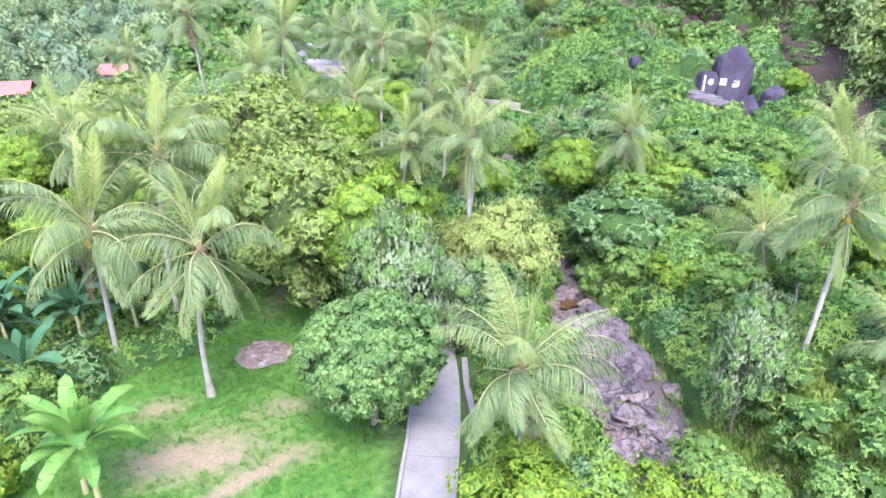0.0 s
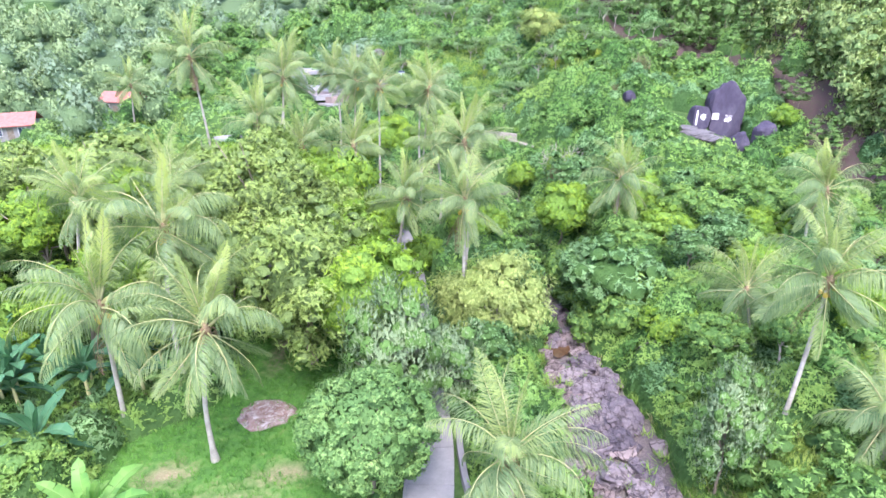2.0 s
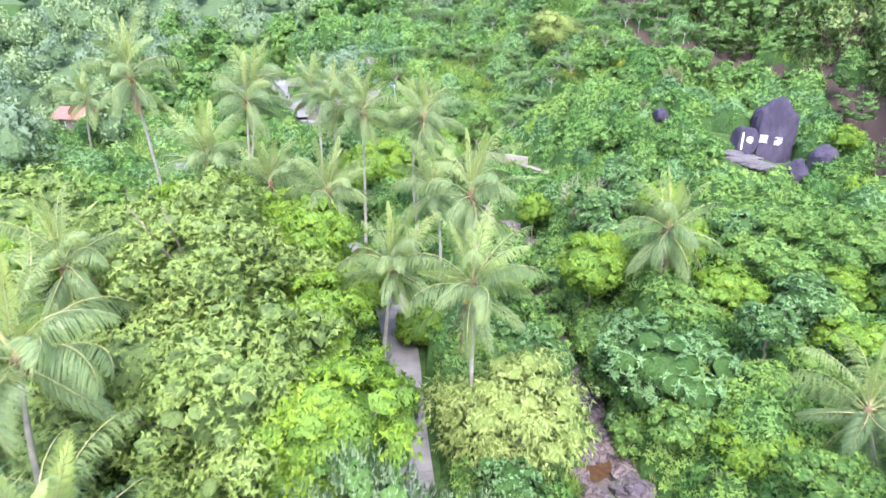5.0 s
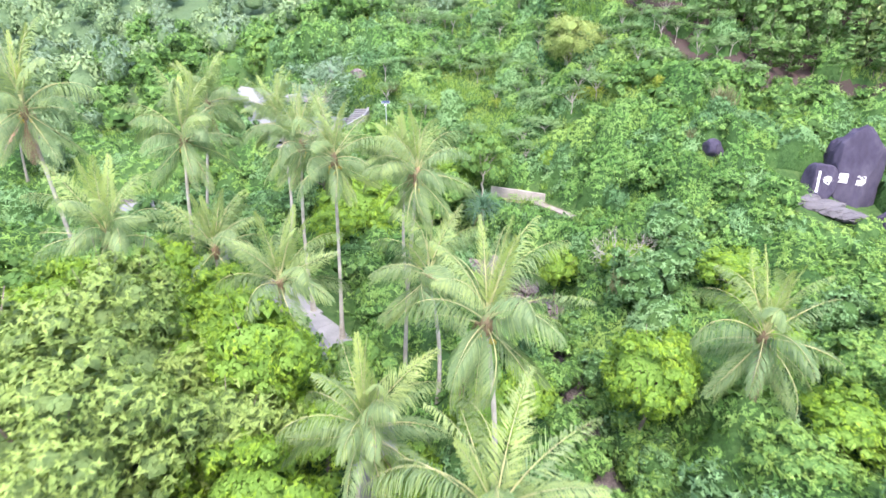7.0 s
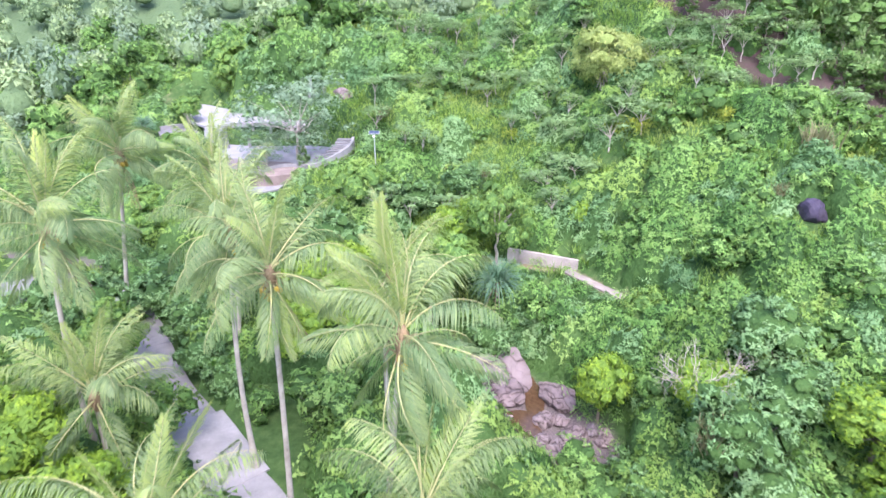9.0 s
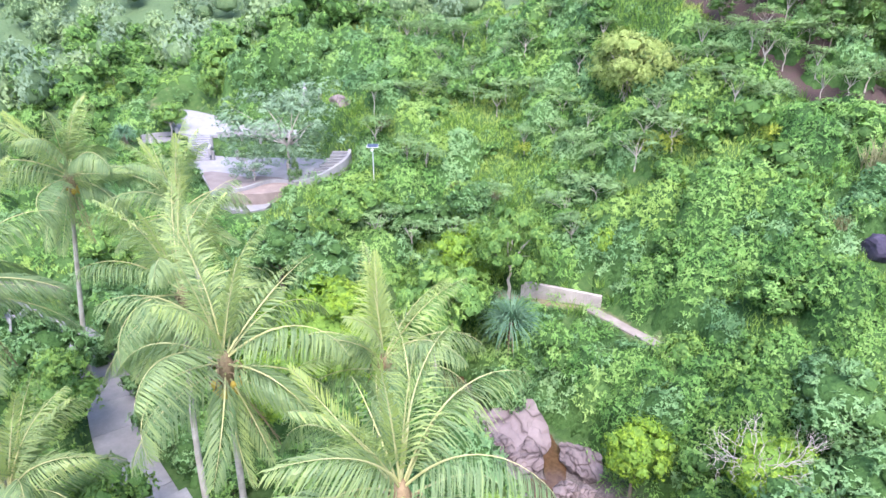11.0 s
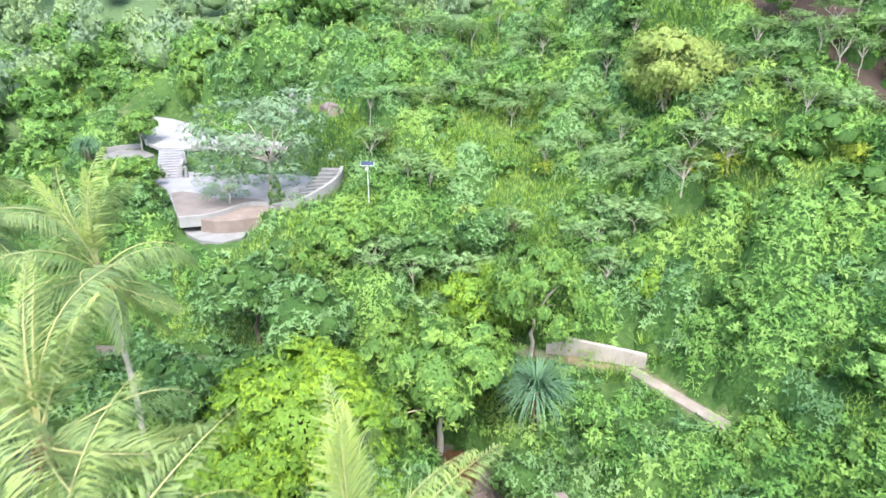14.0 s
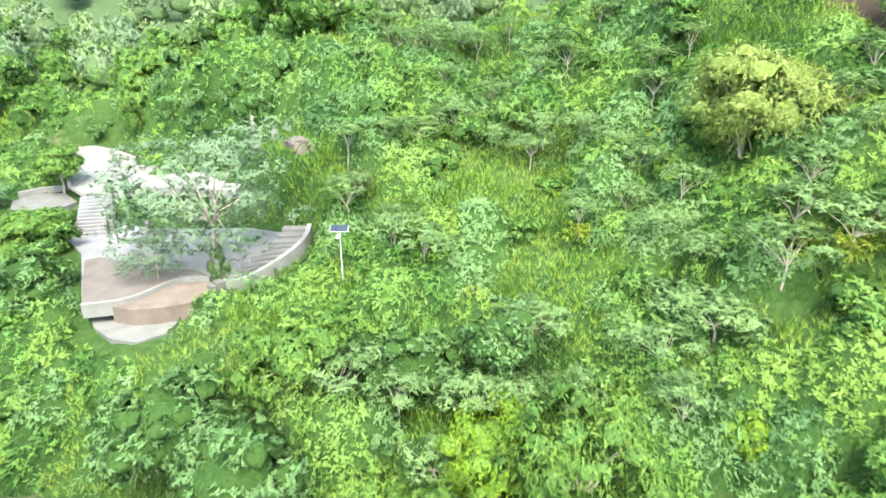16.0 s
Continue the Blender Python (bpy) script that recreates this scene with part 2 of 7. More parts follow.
LEAF_ACACIA = leaf_mat("pale yellow green leaf", [(0.0, (0.19, 0.30, 0.11)), (0.5, (0.35, 0.47, 0.18)), (1.0, (0.48, 0.57, 0.24))], 0.35, 0.45, 0.2, fleck=6.0, fill=0.64)
LEAF_WOOD = leaf_mat("plantation leaf", [(0.0, (0.11, 0.21, 0.085)), (0.5, (0.21, 0.335, 0.13)), (1.0, (0.35, 0.46, 0.18))], 0.3, 0.5, 0.35, fleck=8.0, fill=0.62)
LEAF_UMBRELLA = leaf_mat("pale bluish green leaflets", [(0.0, (0.16, 0.28, 0.115)), (0.5, (0.28, 0.44, 0.185)), (1.0, (0.38, 0.52, 0.24))], 0.3, 0.6, 0.2, fleck=9.0, fill=0.58)
LEAF_LIGHT_SHADE = leaf_mat("inner light green foliage", [(0.0, (0.06, 0.145, 0.035)), (0.5, (0.12, 0.235, 0.06)), (1.0, (0.22, 0.34, 0.095))], 0.2, 0.6, 0.1, fleck=9.0, fill=0.7)
LEAF_BLUE = leaf_mat("bluish green leaf", [(0.0, (0.085, 0.185, 0.075)), (0.5, (0.205, 0.365, 0.15)), (1.0, (0.37, 0.51, 0.24))], 0.3, 0.45, fleck=8.5, fill=0.6)
LEAF_SHRUB = leaf_mat("shrub leaf", [(0.0, (0.08, 0.19, 0.05)), (0.35, (0.165, 0.33, 0.08)), (0.7, (0.26, 0.43, 0.12)), (1.0, (0.37, 0.51, 0.18))], 0.32, 0.45, fleck=8.5, fill=0.6)
# Very dark green: the shade deep in bushes and scrub, given as base colour.
LEAF_SHADE = leaf_mat("inner foliage", [(0.0, (0.026, 0.068, 0.017)), (0.5, (0.058, 0.125, 0.032)), (1.0, (0.12, 0.21, 0.06))], 0.15, 0.7, 0.1, fleck=10.0, fill=1.0)
# Far undergrowth and crown insides: shade between trees painted as a darker green.
LEAF_FAR_SHADE = leaf_mat("distant inner foliage", [(0.0, (0.08, 0.14, 0.062)), (0.5, (0.12, 0.19, 0.085)), (1.0, (0.17, 0.25, 0.115))], 0.15, 0.7, 0.1, fleck=5.0, fill=1.0)
LEAF_BAMBOO_SHADE = leaf_mat("inner bamboo foliage", [(0.0, (0.15, 0.22, 0.055)), (0.5, (0.23, 0.31, 0.085)), (1.0, (0.31, 0.39, 0.12))], 0.2, 0.7, 0.1, fleck=8.0, fill=0.85)
LEAF_BAMBOO = leaf_mat("bamboo leaf", [(0.0, (0.26, 0.35, 0.10)), (0.5, (0.38, 0.47, 0.155)), (1.0, (0.48, 0.55, 0.22))], 0.35, 0.5, fleck=9.0, fill=0.64)
# Far leaves are paled and blued: air haze mixed into their base colour.
LEAF_HAZE_PALE = leaf_mat("distant forest leaf", [(0.0, (0.19, 0.29, 0.14)), (0.5, (0.27, 0.375, 0.18)), (1.0, (0.34, 0.44, 0.215))], 0.25, 0.6, fleck=5.0, fill=0.66)
LEAF_HAZE_BLUE = leaf_mat("distant bluish leaf", [(0.0, (0.13, 0.21, 0.135)), (0.5, (0.20, 0.29, 0.18)), (1.0, (0.28, 0.37, 0.22))], 0.25, 0.6, fleck=5.0, fill=0.66)
LEAF_GRASS = leaf_mat("grass blade", [(0.0, (0.10, 0.21, 0.04)), (0.5, (0.235, 0.37, 0.07)), (1.0, (0.40, 0.46, 0.14))], 0.3, 0.5)
LEAF_LAWN = leaf_mat("fresh lawn blade", [(0.0, (0.06, 0.18, 0.03)), (0.5, (0.13, 0.31, 0.05)), (1.0, (0.27, 0.43, 0.09))], 0.3, 0.5)
LEAF_STRAW = leaf_mat("straw grass", [(0.0, (0.17, 0.19, 0.09)), (0.5, (0.31, 0.28, 0.16)), (1.0, (0.46, 0.39, 0.27))], 0.3, 0.6)
LEAF_BLOOM = leaf_mat("yellow flowering leaf", [(0.0, (0.20, 0.33, 0.06)), (0.55, (0.36, 0.44, 0.07)), (1.0, (0.66, 0.52, 0.05))], 0.3, 0.5, fleck=9.0, fill=0.55)
LEAF_BANANA = leaf_mat("banana leaf", [(0.0, (0.07, 0.20, 0.054)), (0.5, (0.17, 0.36, 0.081)), (1.0, (0.40, 0.55, 0.189))], 0.4, 0.35, 0.5)
LEAF_BANANA_DARK = leaf_mat("dark banana leaf", [(0.0, (0.03, 0.10, 0.05)), (0.5, (0.075, 0.19, 0.09)), (1.0, (0.18, 0.31, 0.16))], 0.25, 0.3, 0.3)
LEAF_AGAVE = leaf_mat("screw pine leaf", [(0.0, (0.06, 0.15, 0.085)), (0.5, (0.15, 0.27, 0.16)), (1.0, (0.30, 0.42, 0.27))], 0.15, 0.4)
LEAF_RED = leaf_mat("dark red leaf", [(0.0, (0.07, 0.02, 0.041)), (1.0, (0.22, 0.06, 0.108))], 0.25, 0.4)
ROCK_GREY = plain_mat("purple grey rock", [(0.2, (0.03, 0.025, 0.034)), (0.42, (0.07, 0.06, 0.078)), (0.62, (0.125, 0.106, 0.12)), (0.9, (0.25, 0.216, 0.22))], 0.9, 7, 0.85, 0.7, 0.08, vary=0.3, crack=1.3)
ROCK_PINK = plain_mat("pinkish rock", [(0.15, (0.06, 0.048, 0.05)), (0.45, (0.15, 0.12, 0.122)), (0.65, (0.205, 0.165, 0.165)), (0.9, (0.275, 0.23, 0.225))], 0.9, 5, 0.85, 0.8, 0.08, vary=0.25, crack=0.8)
SLAB = plain_mat("pale layered rock", [(0.2, (0.07, 0.063, 0.07)), (0.55, (0.125, 0.117, 0.125)), (0.9, (0.19, 0.18, 0.19))], 0.9, 8, 0.85, 0.6, 0.06)
ROCK_DARK = plain_mat("dark violet boulder", [(0.2, (0.022, 0.018, 0.034)), (0.5, (0.052, 0.044, 0.074)), (0.72, (0.085, 0.075, 0.105)), (0.9, (0.20, 0.18, 0.20))], 0.8, 6, 0.8, 0.8, 0.08)
CONCRETE = plain_mat("weathered concrete", [(0.2, (0.13, 0.128, 0.128)), (0.5, (0.21, 0.207, 0.21)), (0.72, (0.255, 0.25, 0.25)), (0.9, (0.31, 0.305, 0.30))], 0.8, 6, 0.9, 0.3, 0.02, coords="Object", vary=0.18)
CONCRETE_PALE = plain_mat("pale concrete", [(0.2, (0.146, 0.142, 0.142)), (0.6, (0.211, 0.206, 0.211)), (0.9, (0.267, 0.262, 0.271))], 0.8, 9, 0.9, 0.25, 0.02, vary=0.1)
COURT = plain_mat("sun-bleached concrete", [(0.2, (0.20, 0.20, 0.218)), (0.6, (0.28, 0.28, 0.305)), (0.9, (0.36, 0.36, 0.38))], 0.8, 9, 0.9, 0.25, 0.02)
PLASTER = plain_mat("white plaster", [(0.2, (0.215, 0.21, 0.21)), (0.7, (0.32, 0.315, 0.32))], 1.2, 12, 0.85, 0.2, 0.02)
PAVING = plain_mat("sandy pink paving", [(0.2, (0.165, 0.125, 0.113)), (0.6, (0.245, 0.197, 0.178)), (0.9, (0.32, 0.275, 0.25))], 1.0, 10, 0.9, 0.3, 0.02)
ROOF = plain_mat("red roof tile", [(0.2, (0.30, 0.10, 0.085)), (0.8, (0.44, 0.19, 0.16))], 2, 20, 0.8, 0.3)
DUST = plain_mat("pale trodden earth", [(0.2, (0.17, 0.145, 0.125)), (0.55, (0.27, 0.235, 0.21)), (0.9, (0.37, 0.33, 0.30))], 1.2, 9, 0.95, 0.5, 0.04)
PAVING_GREY = plain_mat("worn pinkish grey paving", [(0.2, (0.15, 0.125, 0.12)), (0.6, (0.205, 0.178, 0.176)), (0.9, (0.26, 0.235, 0.235))], 1.0, 10, 0.9, 0.3, 0.02)
STUCCO = plain_mat("weathered pinkish stucco", [(0.2, (0.24, 0.21, 0.19)), (0.55, (0.37, 0.335, 0.31)), (0.9, (0.47, 0.445, 0.42))], 1.0, 9, 0.9, 0.3, 0.02)
METAL = plain_mat("grey galvanised metal", [(0.2, (0.38, 0.40, 0.42)), (0.8, (0.55, 0.57, 0.59))], 4, 30, 0.45, 0.05)
PANEL = plain_mat("dark solar glass", [(0.2, (0.03, 0.04, 0.07)), (0.8, (0.06, 0.08, 0.12))], 4, 30, 0.25, 0.0)
PAINT = plain_mat("white paint", [(0.2, (0.70, 0.69, 0.68)), (0.8, (0.84, 0.84, 0.83))], 6, 40, 0.7, 0.05)
DEBRIS = plain_mat("brown debris", [(0.2, (0.085, 0.05, 0.042)), (0.5, (0.20, 0.125, 0.105)), (0.72, (0.27, 0.21, 0.19)), (0.9, (0.44, 0.41, 0.41))], 4, 30, 0.95, 0.5, vary=0.4)


def ground_mat():
    """Undergrowth, leaf litter, lawn and bare earth, told apart by a cover mask of the land."""
    m, ns, ls, b = node_mat("ground cover")
    n1, n2, n3 = (noise_node(ns, ls, s, 5.0, 0.65) for s in (0.25, 1.6, 9.0))
    green = ramp_node(ns, ls, n2, [(0.25, (0.025, 0.06, 0.018)), (0.5, (0.05, 0.10, 0.028)), (0.75, (0.09, 0.14, 0.045))])
    lawn = ramp_node(ns, ls, n2, [(0.25, (0.045, 0.125, 0.025)), (0.55, (0.085, 0.20, 0.04)), (0.8, (0.17, 0.24, 0.07))])
    soil = ramp_node(ns, ls, n3, [(0.2, (0.16, 0.125, 0.075)), (0.55, (0.27, 0.215, 0.145)), (0.85, (0.40, 0.335, 0.255))])
    bed = ramp_node(ns, ls, n3, [(0.2, (0.05, 0.042, 0.044)), (0.5, (0.13, 0.108, 0.108)), (0.7, (0.21, 0.175, 0.165)), (0.85, (0.29, 0.24, 0.22))])
    # Red earth, its colour also lowered to carry the shade under the plantation.
    red = ramp_node(ns, ls, n3, [(0.2, (0.04, 0.027, 0.027)), (0.6, (0.085, 0.057, 0.056)), (0.85, (0.15, 0.115, 0.11))])
    col = green
    for key, c in (("lawn", lawn), ("soil", soil), ("bed", bed), ("red", red)):
        at = ns.new("ShaderNodeAttribute")
        at.attribute_name = key
        k = ns.new("ShaderNodeMath")
        k.operation = "MULTIPLY_ADD"
        ls.new(n2, k.inputs[0])
        k.inputs[1].default_value = 1.2
        ls.new(at.outputs["Fac"], k.inputs[2])
        f = ramp_node(ns, ls, k.outputs[0], [(0.95, (0, 0, 0)), (1.0, (1, 1, 1))])
        f2 = ns.new("ShaderNodeMapRange")
        ls.new(k.outputs[0], f2.inputs[0])
        f2.inputs[1].default_value, f2.inputs[2].default_value = 0.8, 1.6
        col = mixed(ns, ls, f2.outputs[0], col, c)
    ls.new(col, b.inputs["Base Color"])
    b.inputs["Roughness"].default_value, b.inputs["Specular IOR Level"].default_value = 0.95, 0.15
    bumped(ns, ls, b, n3, 0.6, 0.08)
    return m


def water_mat():
    m, ns, ls, b = node_mat("shallow brown water")
    n = noise_node(ns, ls, 3.0, 3.0)
    ls.new(ramp_node(ns, ls, n, [(0.3, (0.055, 0.03, 0.016)), (0.7, (0.11, 0.065, 0.034))]), b.inputs["Base Color"])
    b.inputs["Roughness"].default_value = 0.08
    bumped(ns, ls, b, n, 0.15, 0.03)
    return m


GROUND, WATER = ground_mat(), water_mat()

# ---- mesh helpers ----


def unit(v):
    return v / np.maximum(np.linalg.norm(v, axis=-1, keepdims=True), 1e-9)


def tri_mesh(name, verts, tris, mats, tint=None, mat_index=None, smooth=False, normals=None):
    """A mesh straight from arrays of points and triangles; normals: the soft form that the leaves of a crown follow."""
    if normals is not None:
        smooth, tris = True, np.array(tris)
        p, q, w = (np.asarray(verts)[tris[:, k]] for k in range(3))
        turned = np.einsum("ij,ij->i", np.cross(q - p, w - p), normals[tris].sum(1)) < 0
        tris[turned] = tris[turned][:, ::-1]
    me = bpy.data.meshes.new(name)
    me.vertices.add(len(verts))
    me.vertices.foreach_set("co", np.asarray(verts, np.float32).ravel())
    me.loops.add(len(tris) * 3)
    me.loops.foreach_set("vertex_index", np.asarray(tris, np.int32).ravel())
    me.polygons.add(len(tris))
    me.polygons.foreach_set("loop_start", np.arange(0, len(tris) * 3, 3, dtype=np.int32))
    if mat_index is not None:
        me.polygons.foreach_set("material_index", np.asarray(mat_index, np.int32))
    me.polygons.foreach_set("use_smooth", np.full(len(tris), smooth))
    for m in mats:
        me.materials.append(m)
    if tint is not None:
        me.attributes.new("tint", "FLOAT", "POINT").data.foreach_set("value", np.asarray(tint, np.float32))
    me.update(calc_edges=True)
    if normals is not None:
        me.normals_split_custom_set_from_vertices(unit(np.asarray(normals, float)))
    return me


def leaves(base, way, up, length, width, tint, fold=0.12, single=False):
    """Folded leaf blades: arrays of points, triangles and tints. single: one plain blade each, for plants further off."""
    n = len(base)
    length, width = np.broadcast_to(length, n)[:, None], np.broadcast_to(width, n)[:, None]
    way = unit(way)
    side = unit(np.cross(way, up))
    top = np.cross(side, way)
    if single:
        v = np.stack([base - side * width * 0.5, base + side * width * 0.5 + way * length * 0.12, base + way * length - top * length * 0.1], 1)
        return v.reshape(-1, 3), np.arange(n * 3).reshape(-1, 3), np.repeat(tint, 3)
    mid = base + way * length * 0.45
    v = np.stack([base, mid + side * width / 2 + top * width * fold, base + way * length - top * length * 0.08, mid - side * width / 2 + top * width * fold], 1)
    k = np.arange(n)[:, None] * 4
    t = np.concatenate([k + [0, 1, 2], k + [0, 2, 3]], 1).reshape(-1, 3)
    return v.reshape(-1, 3), t, np.repeat(tint, 4)


def joined(parts):
    """Several (points, triangles, tints) as one."""
    vs, ts, cs, k = [], [], [], 0
    for v, t, c in parts:
        vs.append(v), ts.append(t + k), cs.append(c)
        k += len(v)
    return np.concatenate(vs), np.concatenate(ts), np.concatenate(cs)


def tube(points, radii, sides=7, tint=0.5):
    """A tapered limb along points."""
    p = np.asarray(points, float)
    d = unit(np.gradient(p, axis=0))
    ref = np.where(np.abs(d[:, 2:3]) > 0.9, [[1.0, 0, 0]], [[0, 0, 1.0]])
    a = unit(np.cross(d, ref))
    b = np.cross(d, a)
    ang = np.linspace(0, 2 * np.pi, sides, endpoint=False)
    r = np.asarray(radii, float)[:, None, None]
    v = p[:, None] + r * (np.cos(ang)[None, :, None] * a[:, None] + np.sin(ang)[None, :, None] * b[:, None])
    n = len(p)
    i, j = np.meshgrid(np.arange(n - 1), np.arange(sides), indexing="ij")
    j2 = (j + 1) % sides
    q = np.stack([i * sides + j, i * sides + j2, (i + 1) * sides + j2, (i + 1) * sides + j], -1).reshape(-1, 4)
    t = np.concatenate([q[:, [0, 1, 2]], q[:, [0, 2, 3]]])
    cap = np.array([[(n - 1) * sides, (n - 1) * sides + k, (n - 1) * sides + k + 1] for k in range(1, sides - 1)])
    return v.reshape(-1, 3), np.concatenate([t, cap]), np.full(n * sides, tint)


def part(name, me, parent, label="", m=None):
    ob = new(name, me)
    ob.parent = parent
    if m is not None:
        ob.matrix_basis = m
    if label:
        ob["label"] = label
    return ob


def thing(name, x, y, z, label, category, group="", kind="", turn=0.0):
    ob = new(name)
    ob.matrix_basis = pose(x, y, z, 0, 0, turn)
    return tagged(ob, label, category, group, kind)


def gz(x, y):
    return float(ground(x, y))


def box_mesh(name, sx, sy, sz, mat, bevel=0.02, centre=False):
    """A block with softened edges; its foot at the origin."""
    bm = bmesh.new()
    bmesh.ops.create_cube(bm, size=1, matrix=Matrix.Translation((0, 0, 0 if centre else sz / 2)) @ Matrix.Diagonal((sx, sy, sz, 1)))
    if bevel:
        bmesh.ops.bevel(bm, geom=bm.edges[:], offset=bevel, segments=1, affect="EDGES")
    me = bpy.data.meshes.new(name)
    bm.to_mesh(me)
    bm.free()
    me.materials.append(mat)
    return me


# ---- the land ----
def in_poly(x, y, poly):
    inside = np.zeros(np.shape(x), bool)
    for (ax, ay), (bx, by) in zip(poly, poly[1:] + poly[:1]):
        cross = (ay > y) != (by > y)
        inside ^= cross & (x < (bx - ax) * (y - ay) / (by - ay + 1e-12) + ax)
    return inside


def line_gap(x, y, line):
    best = np.full(np.shape(x), 1e9)
    for p, q in zip(line[:-1], line[1:]):
        dx, dy = q[0] - p[0], q[1] - p[1]
        s = np.clip(((x - p[0]) * dx + (y - p[1]) * dy) / (dx * dx + dy * dy), 0, 1)
        best = np.minimum(best, np.hypot(x - p[0] - s * dx, y - p[1] - s * dy))
    return best


ROAD = [(-1.4, 8.0), (-0.9, 18.0), (-0.4, 24.3), (-0.3, 30.0), (-1.2, 38.0), (-2.2, 46.0), (-2.8, 54.0), (-4.6, 62.0), (-7.4, 68.0), (-11.8, 72.6), (-14.7, 76.0), (-17.5, 79.3), (-20.0, 83.0), (-22.0, 86.6), (-25.6, 90.0), (-31.0, 92.6), (-38.0, 94.5)]
WOOD = [(14.0, 152.0), (20.5, 124.0), (24.0, 113.5), (26.6, 105.6), (29.5, 102.0), (33.5, 99.0), (40.0, 98.8), (45.0, 99.8), (47.6, 94.0), (47.0, 83.0), (46.2, 76.0), (45.5, 56.0), (120.0, 56.0), (120.0, 152.0)]
LAWN = [(-24.0, 14.0), (-3.0, 14.0), (-3.2, 24.0), (-5.0, 31.0), (-8.0, 42.0), (-13.0, 43.0), (-15.0, 33.0), (-19.0, 30.0)]


def cover(x, y):
    """Where the lawn, bare soil, creek bed and red plantation earth lie, 0 to 1."""
    lawn = in_poly(x, y, LAWN).astype(float)
    soil = np.exp(-(((x + 15.5) / 1.6) ** 2 + ((y - 27.5) / 1.0) ** 2)) + np.exp(-(((x + 8.6) / 1.8) ** 2 + ((y - 27.6) / 0.7) ** 2)) + 0.9 * np.exp(-(((x + 13.0) / 3.2) ** 2 + ((y - 23.2) / 1.3) ** 2))
    soil = soil + 0.62 * np.exp(-(((x + 11.0) / 3.6) ** 2 + ((y - 24.4) / 2.2) ** 2))
    soil = soil + np.exp(-(line_gap(x, y, [(-14.0, 18.0), (-9.5, 21.5), (-6.0, 24.0)]) / 0.5) ** 2)
    soil = soil + np.exp(-(line_gap(x, y, [(-11.5, 44.0), (-12.2, 36.5)]) / 0.6) ** 2)
    soil = soil + np.exp(-(line_gap(x, y, PATH[:-1]) / 0.5) ** 2)
    soil = soil + 0.9 * np.exp(-(((x + 42.0) / 3.5) ** 2 + ((y - 134.0) / 3.0) ** 2)) + np.exp(-(((x + 24.0) / 6.0) ** 2 + ((y - 139.0) / 3.0) ** 2))
    d, _ = creek_at(x, y)
    bed = 1 - ramp(d - 2.6 * np.exp(-((y - 34.0) / 9.0) ** 2) - 2.2 * np.exp(-((y - 80.0) / 5.0) ** 2), 0.6, 1.8)
    red = 0.95 * in_poly(x, y, WOOD)
    return lawn, np.clip(soil, 0, 1), bed, np.clip(red, 0, 1)


def land_sheet():
    xs = np.unique(np.concatenate([np.linspace(-900, -90, 16), np.arange(-90, 95, 1.4), np.arange(0, 22, 0.7), np.linspace(95, 900, 16)]))
    ys = np.unique(np.concatenate([np.linspace(-300, 0, 8), np.arange(0, 150, 1.3), np.arange(80, 98, 0.7), np.arange(150, 300, 4.0), np.linspace(300, 2500, 14)]))
    gx, gy = np.meshgrid(xs, ys)
    z = ground(gx, gy)
    v = np.stack([gx, gy, z], -1).reshape(-1, 3)
    nx, ny = len(xs), len(ys)
    i, j = np.meshgrid(np.arange(ny - 1), np.arange(nx - 1), indexing="ij")
    k = (i * nx + j).ravel()
    t = np.concatenate([np.stack([k, k + 1, k + nx + 1], 1), np.stack([k, k + nx + 1, k + nx], 1)])
    me = tri_mesh("ground", v, t, [GROUND], smooth=True)
    for key, a in zip(("lawn", "soil", "bed", "red"), cover(gx.ravel(), gy.ravel())):
        me.attributes.new(key, "FLOAT", "POINT").data.foreach_set("value", a.astype(np.float32))
    return tagged(new("ground", me), "green overgrown valley floor rising into a hillside", "ground", kind="structure")


land_sheet()

# ---- palms ----


